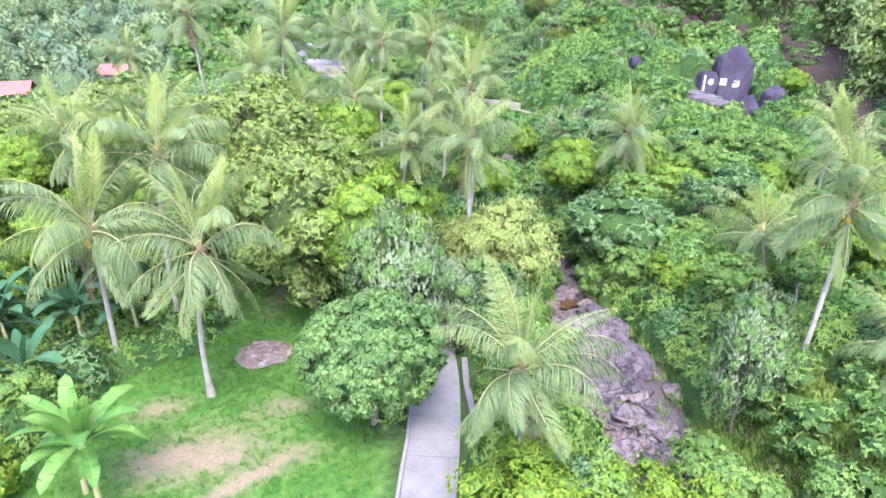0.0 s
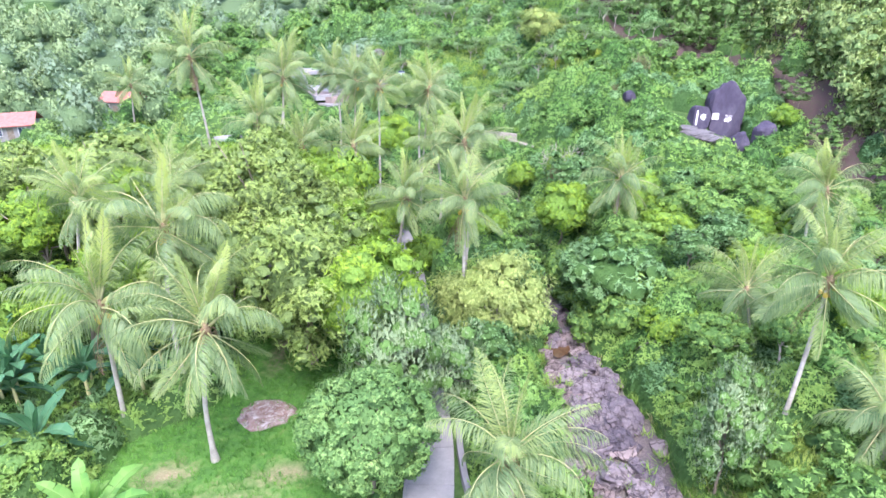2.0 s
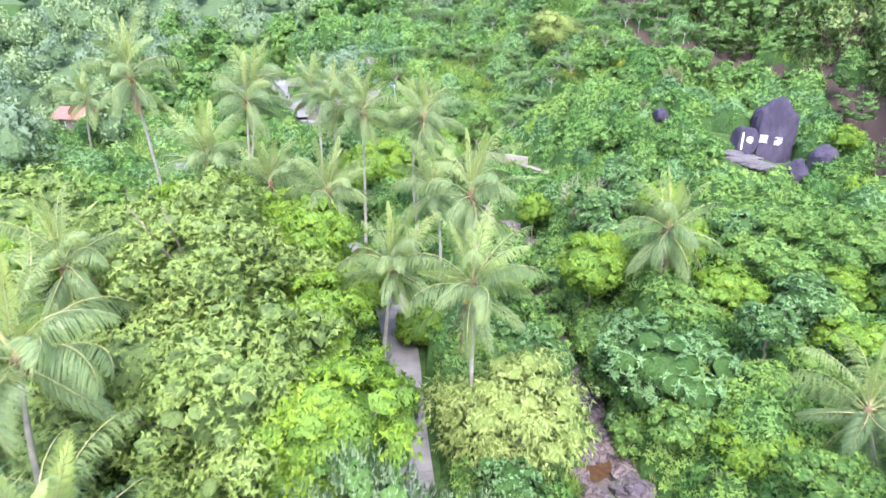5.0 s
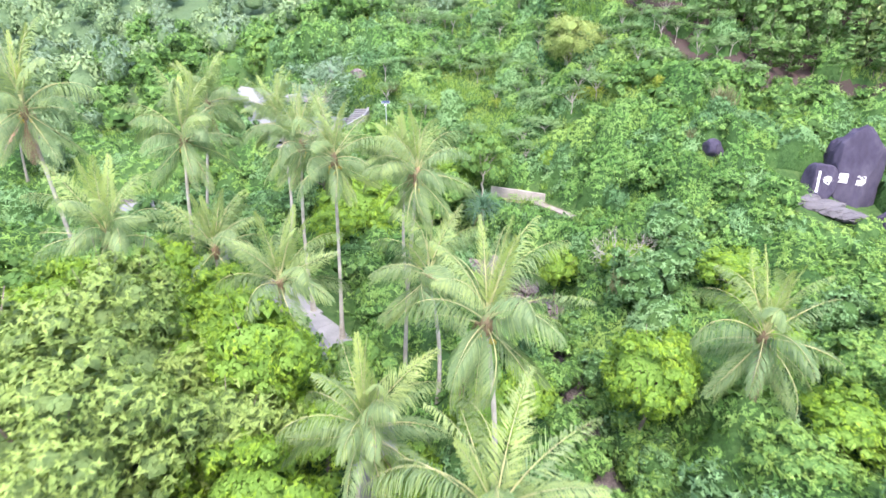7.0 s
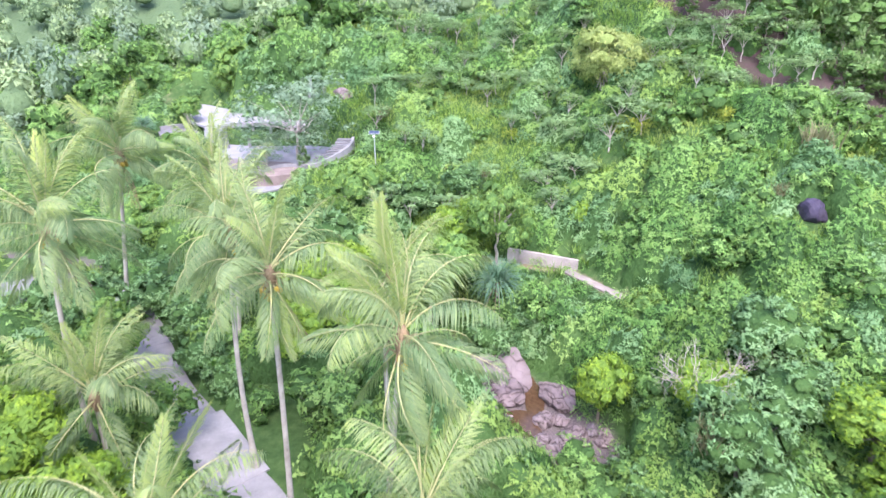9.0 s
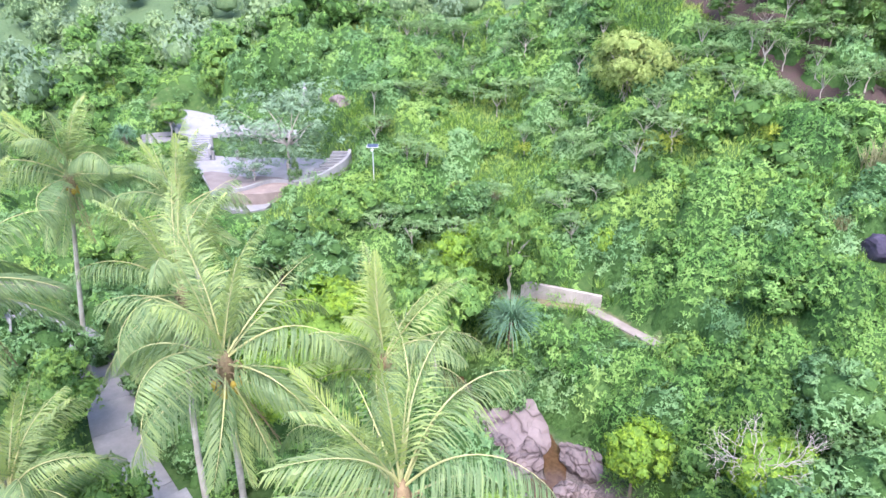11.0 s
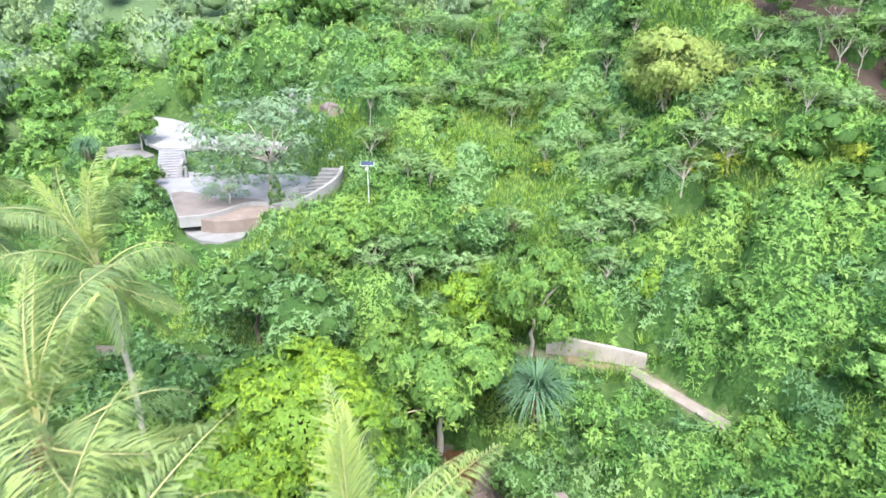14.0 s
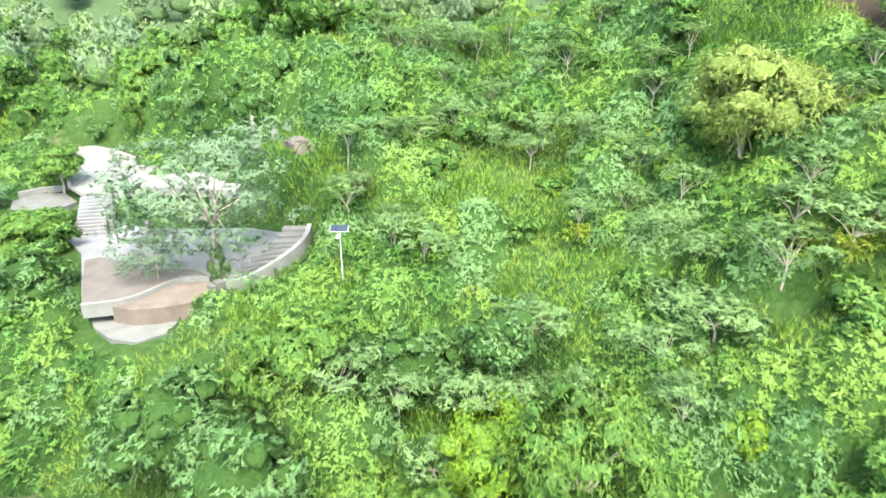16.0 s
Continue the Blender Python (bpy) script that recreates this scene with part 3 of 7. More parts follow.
def frond_mesh(name, length, rise, fall, seed, pairs=88, dry=False, young=0.0, short=1.0, hung=1.0):
    """One feather leaf: a curved rib and drooping leaflets. rise: its first angle; fall: degrees by which it bends over."""
    r = np.random.default_rng(seed)
    s = np.linspace(0, 1, 15)
    ang = np.radians(rise - fall * (0.25 * s + 0.75 * s ** 2))
    step = length / 14
    px = np.concatenate([[0], np.cumsum(np.cos(ang[:-1]) * step)])
    pz = np.concatenate([[0], np.cumsum(np.sin(ang[:-1]) * step)])
    sway = r.normal(0, 0.25) * s ** 2
    rib = np.stack([px, sway, pz], 1)
    parts = [tube(rib, 0.040 * (1 - s) ** 1.2 + 0.004, 5, 0.6)]
    n_rib = len(parts[0][1])
    q = np.linspace(0.14, 0.995, pairs)
    q = np.repeat(q, 2) + r.normal(0, 0.004, pairs * 2)
    q = np.clip(q, 0.12, 0.999)
    flank = np.tile([1.0, -1.0], pairs)
    base = np.stack([np.interp(q, s, rib[:, k]) for k in range(3)], 1)
    a = np.interp(q, s, ang)
    fwd = np.stack([np.cos(a), np.zeros_like(a), np.sin(a)], 1)
    side = np.stack([np.zeros_like(a), flank, np.zeros_like(a)], 1)
    up = np.cross(fwd, np.tile([0, 1.0, 0], (len(a), 1)))
    up = -up
    lean = 0.85 + 0.75 * q ** 2
    way = unit(side + fwd * lean[:, None] + up * (0.16 + r.normal(0, 0.16, len(a)))[:, None] + r.normal(0, 0.07, (len(a), 3)))
    ll = 1.22 * np.sin(np.pi * np.clip(0.15 + 0.82 * q, 0, 1)) ** 0.55 * (1 - 0.2 * q) * r.uniform(0.8, 1.14, len(a)) * short * length / 4.4
    hang = np.clip(np.cos(a), 0.15, 1) * r.uniform(1.1, 3.2, len(a)) * (1.2 if dry else hung)
    mid = base + way * (ll * 0.42)[:, None] - np.array([0, 0, 0.10]) * (hang * ll)[:, None]
    way2 = unit(way + np.array([0, 0, -1.0]) * hang[:, None] + fwd * 0.25)
    tip = mid + way2 * (ll * 0.62)[:, None]
    w = (0.0205 if not dry else 0.02) * r.uniform(0.75, 1.25, len(a)) * length / 4.4
    across = unit(np.cross(way, up)) * w[:, None]
    v = np.stack([base, mid + across, tip, mid - across], 1).reshape(-1, 3)
    k = np.arange(len(a))[:, None] * 4
    t = np.concatenate([k + [0, 1, 3], k + [3, 1, 2]], 1).reshape(-1, 3)
    tint = np.clip(0.42 + young + 0.10 * r.normal(size=len(a)) + 0.05 * q, 0, 1)
    tint = np.repeat(tint, 4)
    tint[2::4] += 0.10
    parts.append((v, t, tint))
    vv, tt, cc = joined(parts)
    return tri_mesh(name, vv, tt, [RACHIS if not dry else FIBRE, FROND if not dry else FROND_DRY], cc, np.r_[np.zeros(n_rib), np.ones(len(tt) - n_rib)])


FRONDS = {}
for tier, (rise, fall, length) in enumerate([(86, 10, 4.2), (77, 46, 4.8), (69, 78, 4.9), (57, 100, 4.8), (42, 110, 4.6), (22, 104, 4.4), (-2, 80, 4.2), (-30, 46, 4.0), (-54, 20, 3.7)]):
    # Spears are yellower; negative values darken the lower tiers, painting crown shade.
    FRONDS[tier] = [frond_mesh("frond", length, rise, fall, 10 * tier + k, young=(0.34, 0.16, 0.05, -0.02, -0.05, -0.08, -0.08, -0.04, 0.05)[tier], short=(0.62, 0.86, 1.0, 1.05, 1.08, 1.08, 1.05, 1.0, 1.0)[tier], hung=(0.5, 0.8, 1.1, 1.25, 1.35, 1.35, 1.2, 1.0, 1.0)[tier]) for k in range(3)]
DRY_FROND = [frond_mesh("dry_frond", 3.3, -58, 28, 90 + k, 26, True) for k in range(2)]


def nut_mesh():
    bm = bmesh.new()
    bmesh.ops.create_icosphere(bm, subdivisions=1, radius=0.14)
    for v in bm.verts:
        v.co.z *= 1.25
    me = bpy.data.meshes.new("coconut")
    bm.to_mesh(me)
    bm.free()
    me.materials.append(NUT)
    return me


NUT_MESH = nut_mesh()


def sheath_mesh():
    parts = [tube([(0, 0, -0.75), (0, 0, -0.35), (0, 0, 0.1), (0, 0, 0.5)], [0.13, 0.24, 0.26, 0.1], 9)]
    r = np.random.default_rng(3)
    for k in range(14):
        a, z = r.uniform(0, 6.28), r.uniform(-0.6, 0.1)
        o = np.array([np.cos(a), np.sin(a), 0])
        parts.append(tube([o * 0.15 + [0, 0, z], o * 0.42 + [0, 0, z + 0.12], o * 0.62 + [0, 0, z - 0.25]], [0.05, 0.03, 0.012], 4))
    v, t, c = joined(parts)
    return tri_mesh("fibre_sheath", v, t, [FIBRE], c, smooth=True)


SHEATH = sheath_mesh()
PALM_COUNT = 0


def palm(heart, foot=None, size=1.0, nuts=6, number=23, dry=1, young=False, label="tall coconut palm with a grey ringed trunk", group="coconut palms"):
    global PALM_COUNT
    PALM_COUNT += 1
    r = np.random.default_rng(500 + PALM_COUNT)
    hx, hy, hz = heart
    fx, fy = foot if foot else (hx + r.normal(0, 0.6), hy + r.normal(0, 0.6))
    fz = gz(fx, fy) - 0.1
    ob = thing("coconut_palm", fx, fy, fz, label, "palm", group)
    top = np.array([hx - fx, hy - fy, hz - fz])
    s = np.linspace(0, 1, 16)
    bend = r.normal(0, 0.35, 2)
    line = s[:, None] * top + np.stack([bend[0] * np.sin(np.pi * s), bend[1] * np.sin(np.pi * s), 0 * s], 1)
    radii = (0.15 - 0.05 * s + 0.14 * np.exp(-s * 14)) * (1 + 0.05 * (np.arange(16) % 2))
    v, t, c = tube(line, radii * size ** 0.5, 9)
    part("trunk", tri_mesh("trunk", v, t, [PALM_BARK], c, smooth=True), ob)
    hm = Matrix.Translation(top)
    sheath = part("fibre_sheath", SHEATH, ob, "", hm)
    spin = r.uniform(0, 360)
    for k in range(number):
        f = k / (number - 1)
        tier = min(8, int(0.4 + f * 8.6 + r.uniform(-0.4, 0.4))) if not young else min(6, int(f * 6.4))
        tier = max(0, tier)
        me = FRONDS[tier][int(r.integers(3))]
        turn = spin + k * 137.5 + r.normal(0, 9)
        g = size * r.uniform(0.9, 1.08)
        part("frond", me, ob, "", hm @ Matrix.Translation((0, 0, 0.45 - 0.7 * f)) @ pose(0, 0, 0, r.normal(0, 24), r.normal(0, 7), turn) @ Matrix.Scale(g, 4))
    for k in range(dry):
        part("dry_frond", DRY_FROND[k % 2], ob, "brown dead hanging frond", hm @ Matrix.Translation((0, 0, -0.4)) @ pose(0, 0, 0, 0, 0, r.uniform(0, 360)))
    for k in range(nuts):
        a = r.uniform(0, 6.28)
        part("coconut", NUT_MESH, sheath, "yellow coconut", Matrix.Translation((0.34 * math.cos(a), 0.34 * math.sin(a), -0.45 - r.uniform(0, 0.4))) @ Matrix.Scale(r.uniform(0.8, 1.15), 4))
    return ob


PALMS = [
    ((-11.9, 27.8, 13.8), (-12.95, 28.46), 1.0, 8, 1, 0), ((-18.5, 30.1, 13.9), (-19.1, 30.7), 1.1, 9, 1, 0), ((-16.4, 34.7, 16.7), None, 1.08, 6, 1, 0),
    ((21.7, 30.9, 15.0), (20.1, 29.6), 1.0, 6, 2, 0), ((22.1, 39.8, 9.8), (21.0, 37.6), 0.88, 0, 1, 0), ((1.9, 43.3, 15.4), (1.7, 42.6), 0.9, 4, 2, 0),
    ((-2.8, 49.7, 13.6), (-3.9, 50.2), 0.84, 2, 1, 0), ((2.1, 50.6, 18.0), (2.0, 49.6), 0.84, 5, 1, 0), ((17.6, 57.9, 12.7), None, 1.02, 0, 2, 0), ((-27.5, 71.0, 22.8), (-26.9, 72.4), 1.08, 4, 3, 0),
    ((-17.9, 72.7, 20.2), (-18.6, 73.0), 0.98, 6, 2, 0), ((-20.5, 85.2, 20.5), (-23.2, 86.4), 0.98, 5, 1, 0), ((-6.6, 68.3, 19.9), (-7.0, 68.3), 0.84, 14, 1, 0), ((-9.7, 73.0, 19.7), (-9.8, 72.2), 0.88, 6, 2, 0),
    ((-8.4, 59.4, 15.5), (-8.1, 60.0), 0.88, 0, 0, 1), ((-0.4, 60.4, 15.3), (-0.2, 59.6), 0.88, 3, 1, 0), ((-1.0, 62.6, 20.5), (-2.2, 63.4), 0.78, 4, 0, 0), ((-2.1, 70.2, 18.6), (-2.0, 71.0), 0.78, 0, 0, 1),
    ((3.2, 21.3, 11.2), (3.6, 22.6), 0.95, 9, 1, 0), ((25.0, 28.0, 7.8), None, 0.9, 0, 1, 0), ((33.6, 51.5, 13.6), None, 1.0, 2, 1, 0),
    ((-15.8, 69.8, 13.0), (-16.2, 70.2), 0.92, 0, 0, 1), ((-26.2, 43.0, 15.6), None, 0.95, 2, 0, 0), ((-19.9, 44.2, 16.4), None, 0.9, 2, 0, 0), ((-50.8, 104.0, 15.0), None, 1.0, 0, 1, 0),
    ((-17.7, 60.4, 17.8), None, 0.9, 0, 0, 1), ((-13.8, 83.2, 19.2), None, 0.9, 4, 1, 0),
]
for heart, foot, size, nuts, dry, young in PALMS:
    palm(heart, foot, size * 1.06, nuts, 26 if not young else 20, dry, bool(young))

# ---- broadleaved trees ----


def crown_mesh(name, mat, seed, count=4200, clumps=46, clump=0.3, leaf=0.075, slim=0.42, squash=0.85, mode="out", hollow=0.55, single=False, core=0.0, lining=None, lump=1.0, patch=0.09, heart=0.0):
    """A crown of leaf clumps round limbs, about 1 across in radius. mode: how the leaves hang."""
    r = np.random.default_rng(seed)
    c = unit(r.normal(size=(clumps, 3))) * (hollow + (1 - hollow - clump * 0.5) * r.uniform(0, 1, (clumps, 1)) ** 0.5)
    c[:, 2] *= squash
    if mode == "flat":
        c = np.stack([r.uniform(-1, 1, clumps), r.uniform(-1, 1, clumps), 0 * r.uniform(size=clumps)], 1)
        c = c[np.hypot(c[:, 0], c[:, 1]) < 1]
        c[:, 2] = 0.28 * (1 - np.hypot(c[:, 0], c[:, 1]) ** 2) + r.normal(0, 0.10, len(c))
        c[:, :2] *= 0.85
    if mode == "tall":
        z = r.uniform(-0.9, 1, clumps)
        w = 0.36 * np.sqrt(np.clip(1 - z ** 2, 0.03, 1)) * (1 - 0.25 * z)
        a = r.uniform(0, 6.28, clumps)
        q = w * r.uniform(0.4, 1, clumps)
        c = np.stack([q * np.cos(a), q * np.sin(a), z], 1)
    keep = c[:, 2] > -0.62
    c = c[keep] if mode != "tall" else c
    az, ph = np.arctan2(c[:, 1], c[:, 0]), r.uniform(0, 6.28, 3)
    c = c * (1 + lump * (0.16 * np.sin(2 * az + ph[0]) + 0.12 * np.sin(3 * az + 2.5 * c[:, 2] + ph[1]) + 0.10 * np.sin(5 * az - 4 * c[:, 2] + ph[2])))[:, None]
    c[::9] *= 1 + 0.13 * lump
    size = clump * r.uniform(0.65, 1.3, len(c))
    spray = 5 if mode in ("out", "flat") else 3
    count = count // spray * spray
    which = np.repeat(r.choice(len(c), count // spray, p=size ** 2 / np.sum(size ** 2)), spray)
    d = np.repeat(unit(r.normal(size=(count // spray, 3)) + [0, 0, 0.35]), spray, 0)
    reach = np.repeat(r.uniform(0.72 if core else 0.5, 1.06, count // spray), spray)
    flat = np.array([1, 1, 0.55]) if mode == "flat" else np.array([1, 1, 0.8])
    p = c[which] + d * flat * (size[which] * reach)[:, None]
    own = r.normal(0, patch, len(c))
    if mode == "droop":
        way = d * 0.55 + [0, 0, -0.75] + r.normal(0, 0.3, (count, 3))
        up = d + r.normal(0, 0.2, (count, 3))
    elif mode == "up" or mode == "tall":
        way = d * 0.6 + [0, 0, 0.75] + r.normal(0, 0.3, (count, 3))
        up = unit(p) + r.normal(0, 0.3, (count, 3))
    else:
        way = unit(np.cross(d, r.normal(size=(count, 3)))) + d * r.uniform(0.1, 0.6, (count, 1)) + [0, 0, -0.12]
        up = d + [0, 0, 0.5] + r.normal(0, 0.35, (count, 3))
    if mode == "flat":
        way[:, 2] *= 0.35
        up = np.array([0, 0, 1.0]) + r.normal(0, 0.25, (count, 3))
    # Sprays facing up get a lighter green: light from above put into the tint.
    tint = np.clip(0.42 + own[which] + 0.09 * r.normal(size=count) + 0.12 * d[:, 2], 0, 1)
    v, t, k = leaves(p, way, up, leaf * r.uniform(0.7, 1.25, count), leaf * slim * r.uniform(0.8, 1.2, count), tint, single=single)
    form = np.repeat(unit(0.45 * d + 0.7 * unit(p) + [0, 0, 0.3] + r.normal(0, 0.3, (count, 3))), 3 if single else 4, 0)
    # Balls inside the clumps, in a darkened green that paints the crown's inner shade.
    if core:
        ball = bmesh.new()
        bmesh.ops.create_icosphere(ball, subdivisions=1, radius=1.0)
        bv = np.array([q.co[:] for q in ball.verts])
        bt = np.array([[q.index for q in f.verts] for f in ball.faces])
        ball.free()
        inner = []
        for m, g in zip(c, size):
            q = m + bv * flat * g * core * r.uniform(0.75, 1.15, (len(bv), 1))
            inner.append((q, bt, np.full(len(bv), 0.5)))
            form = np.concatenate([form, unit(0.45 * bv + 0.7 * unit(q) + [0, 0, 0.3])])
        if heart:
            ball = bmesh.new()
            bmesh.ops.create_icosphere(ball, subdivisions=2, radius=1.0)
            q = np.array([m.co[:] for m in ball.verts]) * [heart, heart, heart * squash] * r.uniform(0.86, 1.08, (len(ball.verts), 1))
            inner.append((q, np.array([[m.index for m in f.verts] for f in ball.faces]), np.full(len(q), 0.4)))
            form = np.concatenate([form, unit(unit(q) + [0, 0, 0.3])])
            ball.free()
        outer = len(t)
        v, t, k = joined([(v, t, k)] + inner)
        return tri_mesh(name, v, t, [mat, lining or LEAF_SHADE], k, np.r_[np.zeros(outer), np.ones(len(t) - outer)], normals=form), c
    return tri_mesh(name, v, t, [mat], k, normals=form), c


def limb_mesh(c, seed, mat, drop, thick=0.06, limbs=9):
    """Trunk and limbs that reach into the clumps c of a crown; the crown's middle at the origin, the foot at -drop."""
    r = np.random.default_rng(seed)
    top = np.array([0, 0, -drop * (1 - 0.62)])
    wob = r.normal(0, 0.03, (6, 2))
    s = np.linspace(0, 1, 6)
    line = np.stack([wob[:, 0] * s, wob[:, 1] * s, -drop + s * (top[2] + drop)], 1)
    parts = [tube(line, thick * (1.25 - 0.5 * s), 6)]
    for g in c[r.permutation(len(c))[:limbs]]:
        a = line[-1]
        m = a + (g - a) * 0.5 + [0, 0, 0.05] + r.normal(0, 0.04, 3)
        parts.append(tube([a - [0, 0, 0.05], a + (m - a) * 0.5 + r.normal(0, 0.03, 3), m, g], thick * np.array([0.6, 0.45, 0.32, 0.1]), 3))
    v, t, k = joined(parts)
    return tri_mesh("trunk", v, t, [mat], k, smooth=True)


def culm_meshes(c, seed, mat, drop):
    """The single canes of a bamboo clump, each bending outwards from the foot into the crown."""
    r = np.random.default_rng(seed)
    made = []
    for g in c[r.permutation(len(c))[:12]]:
        foot = np.array([0.12 * r.normal(), 0.12 * r.normal(), -drop])
        mid = foot + (g - foot) * [0.3, 0.3, 0.62]
        v, t, k = tube([foot, (foot + mid) / 2 + [0, 0, 0.06], mid, g], [0.016, 0.014, 0.011, 0.004], 5)
        made.append(tri_mesh("culm", v, t, [mat], k, smooth=True))
    return made


KINDS = {}


def kind_of_tree(key, mat, bark, drop, thick, variants=2, limbs=9, **how):
    made = []
    for k in range(variants):
        seed = sum(map(ord, key)) * 7 + k
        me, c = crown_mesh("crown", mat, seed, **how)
        made.append((me, limb_mesh(c, seed + 1, bark, drop, thick, limbs) if key != "bamboo" else culm_meshes(c, seed + 1, bark, drop)))
    KINDS[key] = (made, drop)


kind_of_tree("dense", LEAF_DENSE, BARK, 1.5, 0.05, 1, count=22000, clumps=260, clump=0.12, leaf=0.05, slim=0.6, hollow=0.88, single=True, core=0.8, lining=LEAF_DENSE_SHADE, lump=0.08, heart=0.86)
kind_of_tree("mango", LEAF_MANGO, BARK, 1.3, 0.05, 3, 8, count=8400, clumps=64, clump=0.28, leaf=0.092, slim=0.5, hollow=0.62, single=True, core=0.42, lining=LEAF_MANGO_SHADE, lump=0.6, patch=0.09, heart=0.66)
kind_of_tree("big_mango", LEAF_MANGO, BARK, 1.3, 0.05, 1, 8, count=26000, clumps=190, clump=0.2, leaf=0.054, slim=0.5, hollow=0.5, squash=0.95, single=True, core=0.45, lining=LEAF_MANGO_SHADE, patch=0.09, heart=0.5)
kind_of_tree("flush", LEAF_FLUSH, BARK, 1.4, 0.05, 3, count=5600, clumps=56, clump=0.27, leaf=0.092, slim=0.5, single=True, core=0.66, lining=LEAF_FLUSH_SHADE, lump=0.6, patch=0.12, heart=0.6)
kind_of_tree("creek_mango", LEAF_FLUSH, BARK, 1.4, 0.05, 1, count=11000, clumps=110, clump=0.21, leaf=0.07, slim=0.55, hollow=0.75, single=True, core=0.7, lining=LEAF_FLUSH_SHADE, lump=0.35, patch=0.12, heart=0.74)
kind_of_tree("young_mango", LEAF_FLUSH, BARK, 1.4, 0.05, 2, count=12000, clumps=60, clump=0.27, leaf=0.085, slim=0.42, mode="droop", single=True, core=0.6, lining=LEAF_FLUSH_SHADE)
kind_of_tree("plume", LEAF_PLUME, BARK, 1.4, 0.04, 2, count=9000, clumps=60, clump=0.26, leaf=0.10, slim=0.4, mode="up", squash=1.0, single=True, core=0.6, lining=LEAF_LIGHT_SHADE)
kind_of_tree("soft", LEAF_LIGHT, PALE_BARK, 1.5, 0.04, 1, count=9000, clumps=60, clump=0.27, leaf=0.085, slim=0.3, mode="droop", single=True, core=0.6, lining=LEAF_LIGHT_SHADE)
kind_of_tree("light", LEAF_LIGHT, PALE_BARK, 1.5, 0.045, 3, count=3600, clumps=42, clump=0.3, leaf=0.115, slim=0.6, single=True, core=0.66, lining=LEAF_LIGHT_SHADE, heart=0.56)
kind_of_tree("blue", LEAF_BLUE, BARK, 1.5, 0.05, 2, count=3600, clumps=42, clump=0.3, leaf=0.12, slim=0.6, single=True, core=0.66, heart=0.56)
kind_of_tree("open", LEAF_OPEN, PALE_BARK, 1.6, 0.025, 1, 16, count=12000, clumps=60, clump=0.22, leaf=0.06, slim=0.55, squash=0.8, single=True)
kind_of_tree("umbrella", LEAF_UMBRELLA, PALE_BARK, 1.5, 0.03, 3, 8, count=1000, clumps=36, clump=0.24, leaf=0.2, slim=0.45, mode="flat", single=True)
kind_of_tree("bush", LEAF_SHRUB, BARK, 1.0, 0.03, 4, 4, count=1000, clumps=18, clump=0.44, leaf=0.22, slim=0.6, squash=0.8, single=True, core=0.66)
kind_of_tree("acacia", LEAF_ACACIA, BARK, 1.9, 0.012, 4, 3, count=1000, clumps=22, clump=0.25, leaf=0.115, slim=0.5, mode="tall", single=True, core=0.45, lining=LEAF_ACACIA_SHADE)
kind_of_tree("sapling", LEAF_WOOD, BARK, 1.9, 0.012, 4, 3, count=640, clumps=18, clump=0.19, leaf=0.11, slim=0.5, mode="tall", single=True, core=0.7, lining=LEAF_LIGHT_SHADE)
kind_of_tree("bamboo", LEAF_BAMBOO, PALE_BARK, 1.2, 0.02, 2, 10, count=14000, clumps=60, clump=0.32, leaf=0.10, slim=0.3, hollow=0.5, mode="droop", single=True, core=0.55, lining=LEAF_BAMBOO_SHADE, lump=0.4)


def tree(key, x, y, top, wide, label, category="tree", group="", tall=None, name="tree"):
    """A tree by its kind, the place and height of its top, and the crown's half width."""
    made, drop = KINDS[key]
    r = np.random.default_rng(int(abs(x) * 131 + abs(y) * 17))
    me, limb = made[int(r.integers(len(made)))]
    z0 = gz(x, y) - 0.1
    half = tall if tall else wide * 0.85
    mid = top - half
    ob = thing(name, x, y, z0, label, category, group, turn=float(r.uniform(0, 360)))
    up = mid - z0
    for me_ in limb if isinstance(limb, list) else [limb]:
        part(me_.name.split(".")[0], me_, ob, "", Matrix.Translation((0, 0, up)) @ Matrix.Diagonal((wide, wide, max(up / drop, 0.3), 1)))
    part("crown", me, ob, "", Matrix.Translation((0, 0, up)) @ Matrix.Diagonal((wide, wide, half, 1)))
    return ob


